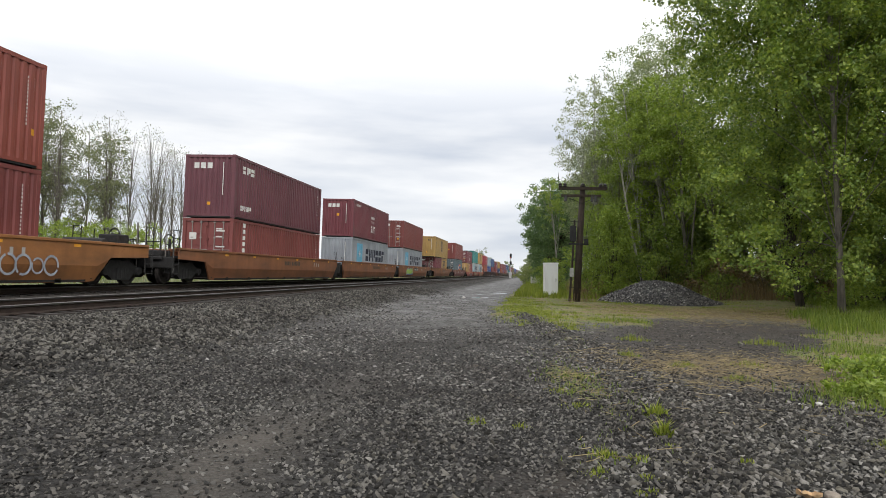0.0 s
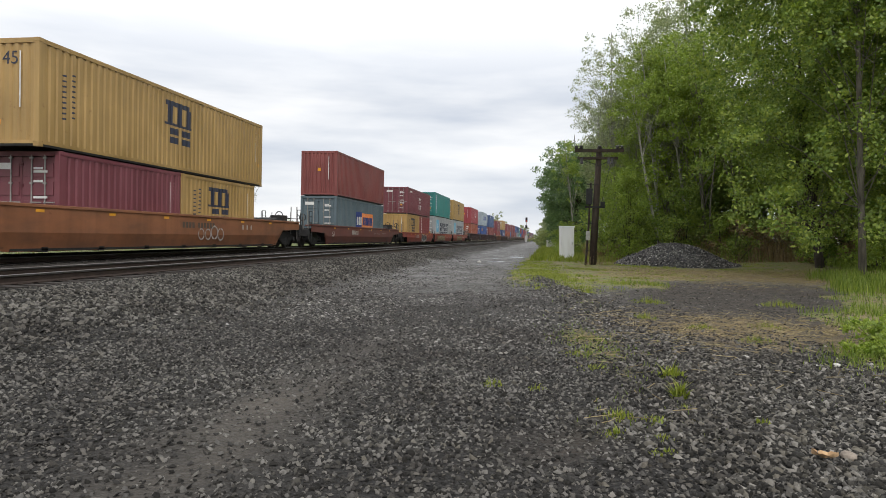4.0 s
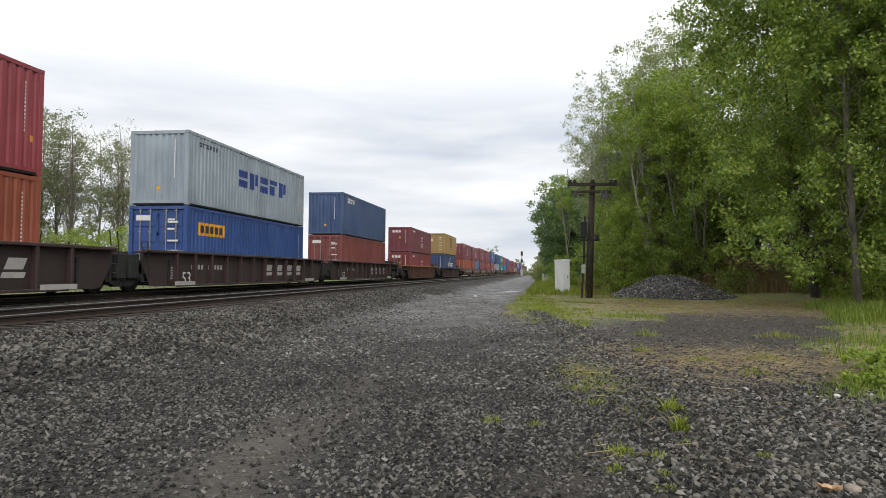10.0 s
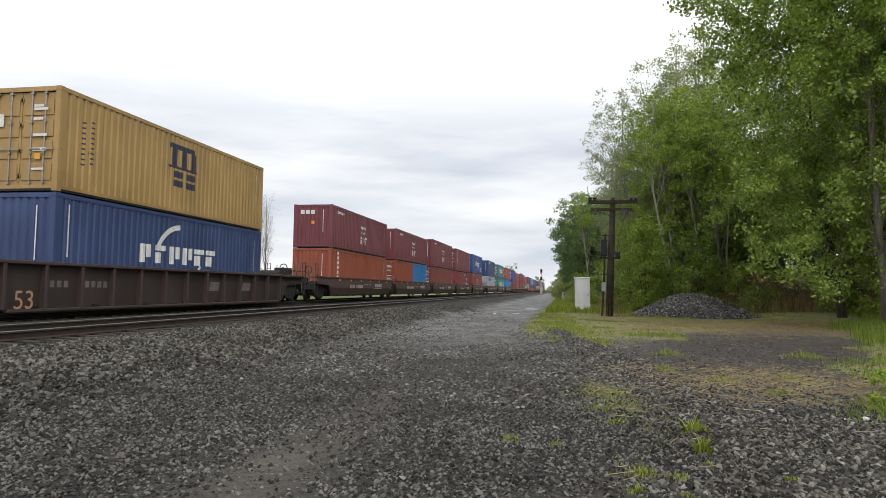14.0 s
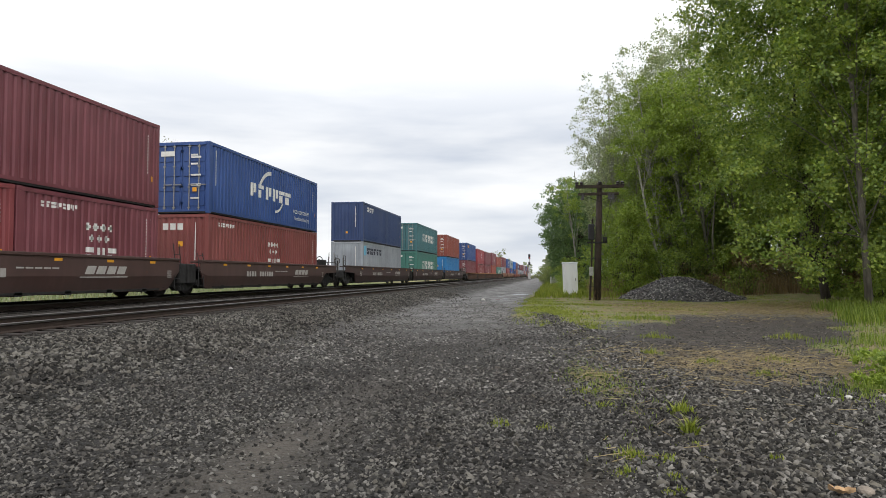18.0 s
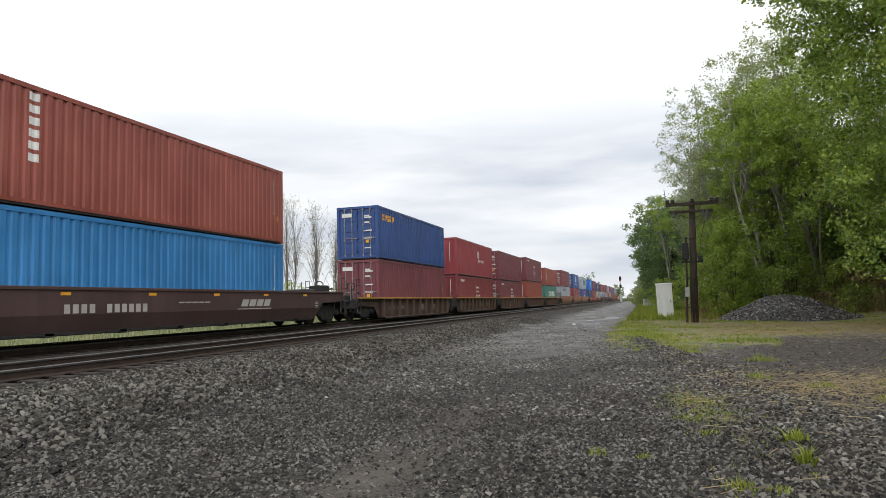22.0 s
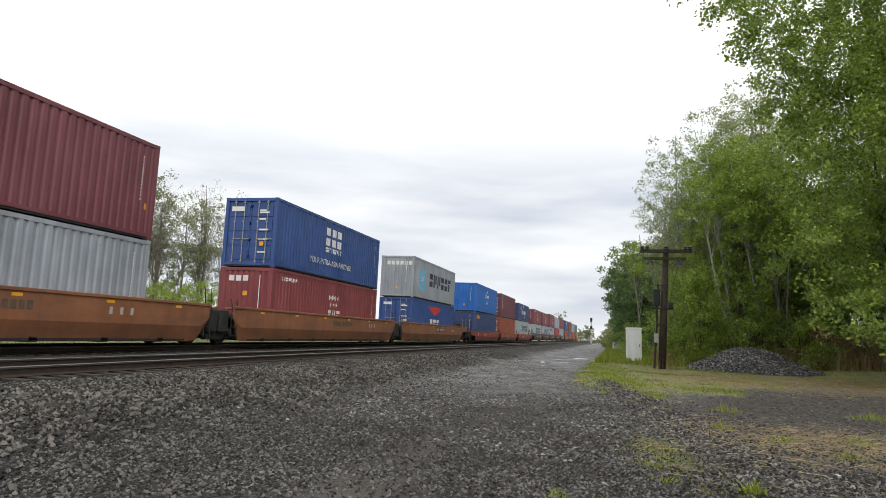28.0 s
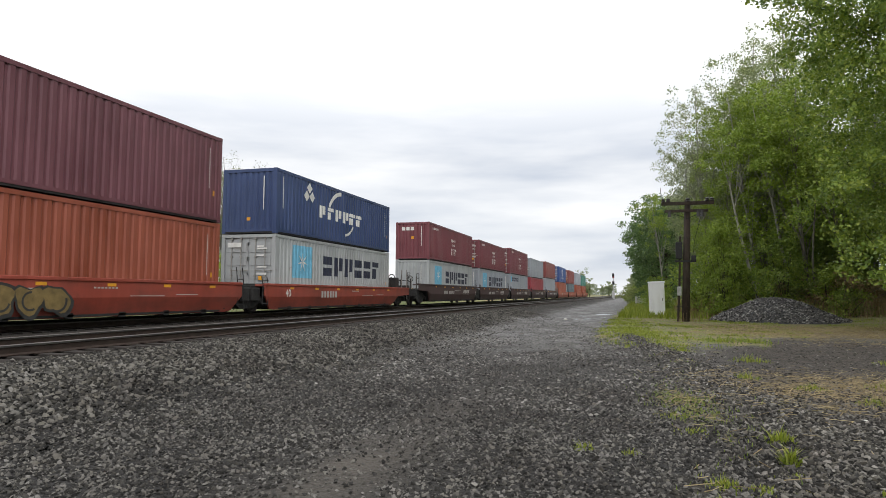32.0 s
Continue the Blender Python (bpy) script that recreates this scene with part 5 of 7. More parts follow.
def leaf_cloud(name, centres, radii, per, size, rng, flat=0.75, droop=0.0):
    """Leaves strewn round the cluster centres: each one a small folded rhomb."""
    n = len(centres) * per
    c = np.repeat(centres, per, 0)
    r = np.repeat(radii, per)[:, None]
    d = rng.normal(0, 1, (n, 3))
    d /= np.maximum(np.linalg.norm(d, axis=1, keepdims=True), 1e-6)
    p = c + d * r * rng.uniform(0.15, 1.0, (n, 1)) ** 0.6 * np.array([1, 1, flat])
    p[:, 2] -= droop * rng.uniform(0, 1, n) * r[:, 0]
    nor = rng.normal(0, 1, (n, 3)) + np.array([0, -0.25, 0.7])
    nor /= np.linalg.norm(nor, axis=1, keepdims=True)
    a = np.cross(nor, rng.normal(0, 1, (n, 3)))
    a /= np.maximum(np.linalg.norm(a, axis=1, keepdims=True), 1e-6)
    b = np.cross(nor, a)
    s = size * rng.uniform(0.6, 1.25, (n, 1))
    v = np.stack([p - a * s * 0.5, p - b * s * 0.34 + nor * s * 0.1, p + a * s * 0.5, p + b * s * 0.34 + nor * s * 0.1], 1).reshape(-1, 3)
    me = bpy.data.meshes.new(name)
    me.vertices.add(4 * n)
    me.vertices.foreach_set("co", v.ravel().astype(np.float32))
    me.loops.add(4 * n)
    me.loops.foreach_set("vertex_index", np.arange(4 * n, dtype=np.int32))
    me.polygons.add(n)
    me.polygons.foreach_set("loop_start", np.arange(0, 4 * n, 4, dtype=np.int32))
    me.update(calc_edges=True)
    return me


def tree(label, height, radius, crown_from, width, clusters, per, size, leaf, wood, seed, lean=(0.0, 0.0), limbs=12, spread=0.5, sparse=0.0, squash=1.0, twigs=3, sides=8, clump=0.0, limb=0.42):
    """A tree at the origin: bent tapered trunk, limbs with twigs, and leaves in clusters about the twigs."""
    rng = np.random.RandomState(seed)
    ob = new("tree")
    tagged(ob, label, "tree", "trees of the wood")
    top = np.array([lean[0] * height, lean[1] * height, height * 0.93])
    bend = rng.uniform(-0.03, 0.03, 2) * height
    def axis(f):
        return top * f + np.array([bend[0], bend[1], 0]) * math.sin(f * math.pi)
    trunk = Shape()
    fs = np.linspace(0, 1, 9)
    trunk.tube([axis(f) - np.array([0, 0, 0.3 if f == 0 else 0]) for f in fs], [radius * (1.35 if f == 0 else 1 - 0.82 * f) for f in fs], sides)
    part("trunk", trunk, wood, ob, smooth=True)
    # clusters fill an uneven crown
    zc, hz = height * (1 + crown_from) / 2, height * (1 - crown_from) / 2
    pts = []
    while len(pts) < clusters:
        d = rng.normal(0, 1, 3)
        d /= np.linalg.norm(d)
        lump = 1 + 0.28 * math.sin(3 * math.atan2(d[1], d[0]) + seed) * (1 - abs(d[2])) + 0.2 * math.sin(5 * d[2] + seed * 2)
        r = rng.uniform(0, 1) ** 0.42 * lump
        f = (zc + d[2] * r * hz) / height
        if not 0.02 < f < 1.02:
            continue
        taper = squash if f > (1 + crown_from) / 2 else 1.0
        pts.append(axis(min(f, 1)) * np.array([1, 1, 0]) + np.array([d[0] * r * width * taper, d[1] * r * width * taper, f * height]))
    pts = np.array(pts)
    boughs = Shape()
    for k in rng.choice(len(pts), min(limbs, len(pts)), replace=False):
        p = pts[k]
        f0 = np.clip(p[2] / height - rng.uniform(0.12, 0.3), 0.12, 0.9)
        a = axis(f0)
        m = (a + p) / 2 + np.array([0, 0, 0.12 * np.linalg.norm(p - a)])
        r0 = radius * (1 - 0.82 * f0) * limb
        boughs.tube([a, (a + m) / 2, m, (m + p) / 2 + np.array([0, 0, 0.1]), p], [r0, r0 * 0.8, r0 * 0.6, r0 * 0.4, r0 * 0.16], 5)
        for _ in range(twigs):
            g = rng.uniform(0.35, 1.0)
            b = a + (p - a) * g + np.array([0, 0, 0.12 * np.linalg.norm(p - a)]) * math.sin(g * math.pi)
            q = b + rng.normal(0, 0.5, 3) * spread * width * 0.4 + np.array([0, 0, 0.35 * width * 0.4])
            boughs.tube([b, (b + q) / 2 + rng.normal(0, 0.06, 3), q], [r0 * 0.32, r0 * 0.2, r0 * 0.07], 4)
    tagged(part("branch_work", boughs, wood, ob), kind="stuff")
    if per:
        rr = rng.uniform(0.6, 1.2, len(pts)) * (clump or width * 0.22)
        crown = part("crown", leaf_cloud("crown", pts, rr, per, size, rng, 0.7, sparse), LEAF[leaf], ob)
        tagged(crown, kind="stuff")
    return ob


def spot(ob, x, y, turn=0.0, k=1.0):
    ob.matrix_basis = pose(x, y, float(ground_height(x, y)) - 0.03, 0, 0, turn) @ Matrix.Diagonal((k, k, k, 1))
    return ob


def again(ob, x, y, turn, k):
    c = copy_thing(ob, ob.matrix_basis)
    return spot(c, x, y, turn, k)


def make_wood():
    rng = random.Random(11)
    # the great broadleaf beside the clearing, with boughs far over it
    great = spot(tree("tall spring-green maple with a wide dense crown", 26, 0.135, 0.12, 8.5, 1380, 100, 0.165, "maple", GREY_BARK, 3, (-0.042, 0.0), 34, 0.5, 0.5, twigs=3, clump=0.7, limb=0.24), 12.9, 29.0)
    again(great, 19.0, 37.5, 140, 1.02)
    spot(tree("leaning dark-trunked maple with low boughs", 15, 0.20, 0.13, 4.8, 260, 110, 0.155, "maple", DARK_BARK, 5, (-0.10, 0.0), 30, 0.5, 0.6, clump=0.8), 14.6, 37.5)
    spot(tree("broad maple crown over tall grass", 20, 0.24, 0.20, 6.0, 280, 90, 0.16, "maple", GREY_BARK, 8, (-0.03, -0.02), 34, 0.5, 0.5, clump=0.95), 19.5, 31.0)
    a = spot(tree("slender maple at the edge of the wood", 18, 0.15, 0.24, 3.8, 130, 62, 0.23, "lime", GREY_BARK, 21, (-0.04, 0), 20, 0.5, 0.5), 12.0, 51.0)
    b = spot(tree("tall thin poplar with small leaves paled by painted haze", 24, 0.17, 0.28, 3.6, 175, 64, 0.175, "poplar", PALE_BARK, 31, (-0.06, 0), 34, 0.7, 0.4), 6.3, 57.0, 0, 0.86)
    c = spot(tree("dense round-crowned maple by the track road", 16.2, 0.20, 0.05, 4.6, 160, 85, 0.28, "deep", DARK_BARK, 44, (-0.02, 0), 22, 0.5, 0.5), 3.6, 86.0)
    d = spot(tree("dark understorey tree in the wood", 13, 0.13, 0.03, 3.6, 120, 52, 0.28, "shade", DARK_BARK, 52, (0.02, 0), 16, 0.6, 0.6), 15.0, 56.0)
    e = spot(tree("pale leaning birch trunk with a light crown", 19, 0.15, 0.45, 2.8, 90, 60, 0.18, "lime", PALE_BARK, 63, (-0.11, 0.02), 16, 0.6, 0.4), 9.2, 54.0)
    spot(tree("pale birch trunk leaning over the stone pile", 14.5, 0.12, 0.55, 2.2, 80, 60, 0.16, "lime", BIRCH, 66, (-0.175, 0.0), 12, 0.6, 0.4), 8.35, 48.4)
    spot(tree("pale thin birch trunk leaning at the edge of the wood", 17, 0.12, 0.58, 2.4, 80, 60, 0.16, "lime", BIRCH, 67, (-0.15, 0.0), 12, 0.6, 0.4), 11.1, 52.0)
    again(e, 11.6, 56.0, 8, 1.05)
    again(e, 3.4, 78.0, 20, 0.75)
    again(a, 5.0, 52.5, 100, 0.50)
    again(a, 6.7, 54.0, 220, 0.60)
    # front row behind the stone pile and along the right
    for x, y, src, k in ((9.6, 58, a, 1.0), (14.6, 52, a, 1.05), (17.5, 50, a, 0.95), (20.5, 47, a, 1.1), (22.5, 41, a, 1.0), (24, 35, a, 1.1), (26, 29, a, 1.15), (7.0, 63, a, 0.9), (23, 24, a, 1.0), (22, 17, a, 0.9),
                         (5.3, 61, b, 0.74), (10.5, 64, b, 0.95), (10.9, 59, b, 0.93), (12.7, 58, b, 1.0), (6.4, 66, b, 0.80), (5.6, 73, b, 0.70), (8.6, 60, b, 1.03), (7.4, 59, b, 0.9), (14.0, 60, b, 1.05), (7.6, 80, b, 0.8), (18, 58, b, 1.0), (22, 55, b, 1.05), (28, 45, b, 1.1),
                         (3.3, 92, c, 0.85), (2.6, 101, c, 0.9), (4.5, 108, c, 0.9), (6.5, 96, c, 1.0), (8.0, 72, c, 0.9), (15, 84, c, 1.1), (3.6, 125, c, 0.8), (5.5, 118, c, 0.9),
                         (12.6, 54.5, d, 0.7), (10.2, 52.5, d, 0.55), (19, 56, d, 0.9), (24, 50, d, 1.0), (28, 38, d, 1.1), (30, 27, d, 1.1), (13, 66, d, 1.1), (17, 65, d, 1.2), (21, 62, d, 1.3), (25, 57, d, 1.3), (30, 50, d, 1.3), (33, 42, d, 1.3), (8.5, 66, d, 0.9), (35, 32, d, 1.3), (27, 20, d, 1.2)):
        again(src, x, y, rng.uniform(0, 360) if src not in (e,) else rng.uniform(-20, 20), k * rng.uniform(0.94, 1.06))
    for k in range(0, 34, 3):
        again(d, 11 + 1.25 * k + rng.uniform(-1, 1), 71 - 0.9 * k + rng.uniform(-3, 6), rng.uniform(0, 360), rng.uniform(1.0, 1.4))
    # bare young stems inside the wood
    for k in range(26):
        x, y = rng.uniform(10, 30), rng.uniform(48, 62)
        stem = new("sapling")
        tagged(stem, "thin bare sapling stem inside the wood", "sapling", "saplings")
        hgt = rng.uniform(6, 11)
        part("stem", Shape().tube([(0, 0, -0.1), (rng.uniform(-0.2, 0.2), 0, hgt * 0.5), (rng.uniform(-0.5, 0.5), 0, hgt)], [0.09, 0.07, 0.03], 6), rng.choice((GREY_BARK, DARK_BARK)), stem)
        spot(stem, x, y)
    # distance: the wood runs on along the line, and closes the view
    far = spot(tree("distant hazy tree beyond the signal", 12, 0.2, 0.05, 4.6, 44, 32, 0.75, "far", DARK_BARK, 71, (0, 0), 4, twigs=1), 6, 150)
    for k in range(40):
        y = 165 + k * 12
        again(far, 5 + rng.uniform(0, 9) - 0.012 * y, y, rng.uniform(0, 360), rng.uniform(0.8, 1.15))
    for k in range(56):
        y = rng.uniform(380, 760)
        again(far, rng.uniform(-95, -14), y, rng.uniform(0, 360), rng.uniform(0.55, 1.0))
    lone = spot(tree("lone sparse tree far down the line", 16, 0.22, 0.25, 5.0, 60, 22, 0.5, "dusk", DARK_BARK, 77, (0, 0), 26, 0.9), -27.5, 347)


make_wood()


def make_left_wood():
    """Thinly leaved wood beyond the far track."""
    rng = random.Random(23)
    f = spot(tree("half-leaved slender tree beyond the tracks", 16, 0.12, 0.15, 3.0, 150, 42, 0.19, "thin", GREY_BARK, 81, (0.01, 0), 44, 1.0, 0.4, 1.0, 5, 6), -42, 51)
    g = spot(tree("nearly bare young tree beyond the tracks", 15.5, 0.09, 0.35, 2.0, 50, 6, 0.14, "thin", GREY_BARK, 84, (0.01, 0), 48, 1.1, 0.2, 1.0, 6, 6), -38, 62)
    i = spot(tree("fresh green shrub beyond the tracks", 5.2, 0.06, 0.02, 2.3, 60, 60, 0.15, "lime", DARK_BARK, 88, (0, 0), 14, 0.8, 0.4), -30, 44)
    j = spot(tree("full-leaved green tree beyond the tracks", 16, 0.14, 0.06, 3.6, 210, 62, 0.22, "dusk", DARK_BARK, 93, (0.0, 0), 30, 0.8, 0.4), -47, 36.5)
    for x, y, k in ((-43, 33.5, 0.95), (-50, 31, 1.05), (-45, 27, 1.0), (-51, 40, 1.05), (-41, 29, 0.85)):
        again(j, x, y, rng.uniform(0, 360), k)
    for x, y, k in ((-45, 47, 1.05), (-41, 46, 0.95), (-47, 55, 1.1), (-44, 41, 1.0), (-50, 44, 1.1), (-39, 55, 0.9), (-46, 61, 1.0), (-52, 51, 1.15), (-40, 50, 0.85)):
        again(f, x + rng.uniform(-1, 1), y, rng.uniform(0, 360), k)
    for x, y, k in ((-40, 66, 1.0), (-37, 70, 0.95), (-42, 73, 1.05), (-38, 78, 0.9), (-41, 59, 1.1), (-36, 66, 0.9), (-43, 68, 1.15), (-44, 50, 1.0), (-38, 48, 0.95), (-45, 65, 1.1), (-40, 83, 0.9), (-47, 40, 1.05), (-42, 37, 1.0), (-37, 75, 0.85), (-35, 60, 0.9), (-36, 54, 0.9)):
        again(g, x + rng.uniform(-1, 1), y, rng.uniform(0, 360), k)
    for x, y, k in ((-32, 50, 0.9), (-31, 39, 0.8), (-33, 56, 0.85), (-36, 44, 1.0), (-34, 34, 0.9), (-35, 65, 0.8), (-38, 40, 1.0), (-36, 28, 0.9), (-34, 74, 0.7), (-36, 84, 0.7), (-36, 95, 0.6), (-37, 52, 1.0)):
        again(i, x + rng.uniform(-1, 1), y, rng.uniform(0, 360), k)


make_left_wood()


# ---- undergrowth, grass and weeds ----
def blades(name, xs, ys, hmin, hmax, width, mat, rng, lean=0.35, parent=None):
    n = len(xs)
    z = ground_height(xs, ys) - 0.01
    hgt = rng.uniform(hmin, hmax, n)
    a = rng.uniform(0, 2 * np.pi, n)
    dx, dy = np.cos(a), np.sin(a)
    l = rng.uniform(0.1, lean, n) * hgt
    base = np.stack([xs, ys, z], -1)
    side = np.stack([-dy, dx, 0 * dx], -1) * (width * rng.uniform(0.6, 1.3, n))[:, None]
    mid = base + np.stack([dx * l * 0.35, dy * l * 0.35, hgt * 0.6], -1)
    tip = base + np.stack([dx * l, dy * l, hgt], -1)
    v = np.stack([base - side, base + side, mid + side * 0.7, mid - side * 0.7, tip], 1).reshape(-1, 3)
    k = np.arange(n)[:, None] * 5
    quads, tris = k + np.array([[0, 1, 2, 3]]), k + np.array([[3, 2, 4]])
    me = bpy.data.meshes.new(name)
    me.from_pydata(v.tolist(), [], quads.tolist() + tris.tolist())
    me.materials.append(mat)
    return tagged(new(name, me), kind="stuff")


def scatter(rng, n, x0, x1, y0, y1, keep):
    x, y = rng.uniform(x0, x1, n), rng.uniform(y0, y1, n)
    m = keep(x, y) > rng.uniform(0, 1, n)
    return x[m], y[m]


GRASS = leaf_mat("grass_blade", (0.135, 0.175, 0.022, 1), (0.23, 0.27, 0.036, 1), (0.34, 0.35, 0.075, 1))
GREEN = leaf_mat("lush_blade", (0.10, 0.15, 0.022, 1), (0.17, 0.235, 0.034, 1), (0.27, 0.31, 0.06, 1))
DRY = leaf_mat("dry_stalk", (0.13, 0.095, 0.052, 1), (0.28, 0.215, 0.12, 1), (0.42, 0.335, 0.20, 1))


def make_grass():
    rng = np.random.RandomState(5)
    az = lambda x, y: np.degrees(np.arctan2(x, y))
    g = lambda x, y: zones(x, y)[2]
    patch = lambda x, y: np.clip(0.25 + 1.0 * waves(x, y, 1.0, 14) + 0.3 * waves(x, y, 4.0, 15), 0.02, 1)
    cx, cy = scatter(rng, 6800, -1.6, 14, 18, 46, lambda x, y: g(x, y) * patch(x, y) ** 1.5 * (az(x, y) < 23) * (1 - 0.7 * smooth(3.5, 6.5, x)))
    x, y = np.repeat(cx, 22), np.repeat(cy, 22)
    r = np.repeat(rng.uniform(0.05, 0.30, len(cx)), 22)
    x, y = x + rng.normal(0, 1, len(x)) * r, y + rng.normal(0, 1, len(x)) * r
    tagged(blades("verge_grass", x, y, 0.02, 0.12, 0.011, GRASS, rng, 1.2), "patchy green grass along the road verge", "grass")
    x, y = scatter(rng, 20000, -1.5, 4.5, 44, 130, lambda x, y: smooth(-1.3, -0.5, x - 0.006 * (y - 50)))
    tagged(blades("roadside_grass", x, y, 0.15, 0.55, 0.025, GRASS, rng, 0.6), "rough green grass along the far end of the road", "grass")
    x, y = scatter(rng, 56000, 6.0, 19, 18, 44, lambda x, y: smooth(21.4, 23.6, az(x, y) + 1.6 * waves(x, y, 0.8, 8) + 0.6 * waves(x, y, 3.0, 9)) * smooth(20, 24, y))
    k = waves(x, y, 0.9, 22) > -0.5
    tagged(blades("tall_grass", x[k], y[k], 0.12, 0.5, 0.013, GREEN, rng, 0.5), "tall fresh green grass below the trees", "grass")
    x, y = scatter(rng, 60000, 2.2, 10.5, 8, 24, lambda x, y: g(x, y) * (0.12 + 0.88 * patch(x, y)) * np.clip(180 / (y * y), 0, 1) * (az(x, y) < 28))
    tagged(blades("low_grass", x, y, 0.04, 0.22, 0.007, GREEN, rng, 0.8), "low grass and moss on stony ground", "grass")
    x, y = scatter(rng, 52000, -0.6, 4.6, 4.2, 17, lambda x, y: g(x, y) * (0.2 + 0.8 * patch(x, y)) * 0.6)
    tagged(blades("road_edge_grass", x, y, 0.02, 0.085, 0.006, GREEN, rng, 0.9), "thin grass between the stones", "grass")
    # flattened straw
    s = lambda x, y: zones(x, y)[3]
    x, y = scatter(rng, 190000, 0.1, 16, 5, 36, lambda x, y: s(x, y) * (0.3 + 0.7 * patch(x + 7, y)))
    n = len(x)
    a, ln = rng.normal(0.3, 1.3, n), rng.uniform(0.05, 0.24, n)
    z = ground_height(x, y) + rng.uniform(0.005, 0.07, n)
    d = np.stack([np.cos(a) * ln, np.sin(a) * ln, rng.normal(0, 0.03, n)], -1)
    p = np.stack([x, y, z], -1)
    w = np.stack([-np.sin(a), np.cos(a), 0 * a + 0.6], -1) * 0.0036
    v = np.stack([p - w, p + d - w, p + d + w, p + w], 1).reshape(-1, 3)
    me = bpy.data.meshes.new("straw")
    me.from_pydata(v.tolist(), [], (np.arange(n)[:, None] * 4 + np.arange(4)).tolist())
    me.materials.append(DRY)
    tagged(new("straw", me), "flattened dry straw on the bare ground", "straw", kind="stuff")
    # dry stalks under the wood's edge and round the pole
    x, y = scatter(rng, 26000, 3, 27, 36, 56, lambda x, y: smooth(45.0, 48.5, y + 0.35 * (x - 8)) * (0.3 + 0.7 * patch(x, y + 3)))
    tagged(blades("dry_undergrowth", x, y, 0.4, 1.7, 0.014, LEAF["brown"], rng, 0.5), "brown dry undergrowth below the trees", "undergrowth")
    x, y = scatter(rng, 900, 1.0, 4.2, 37, 42, lambda x, y: np.exp(-((x - 3.1) ** 2 + (y - 39.3) ** 2) / 0.5))
    tagged(blades("pole_weeds", x, y, 0.3, 1.0, 0.008, LEAF["brown"], rng, 0.4), "dry weeds round the foot of the pole", "weeds")
    x, y = scatter(rng, 16000, -36, -18.5, 8, 90, lambda x, y: 0.6 + 0 * x)
    # field grass takes the far leaf colour, with its painted haze
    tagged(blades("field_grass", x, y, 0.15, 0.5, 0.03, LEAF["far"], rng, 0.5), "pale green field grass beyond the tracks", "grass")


make_grass()


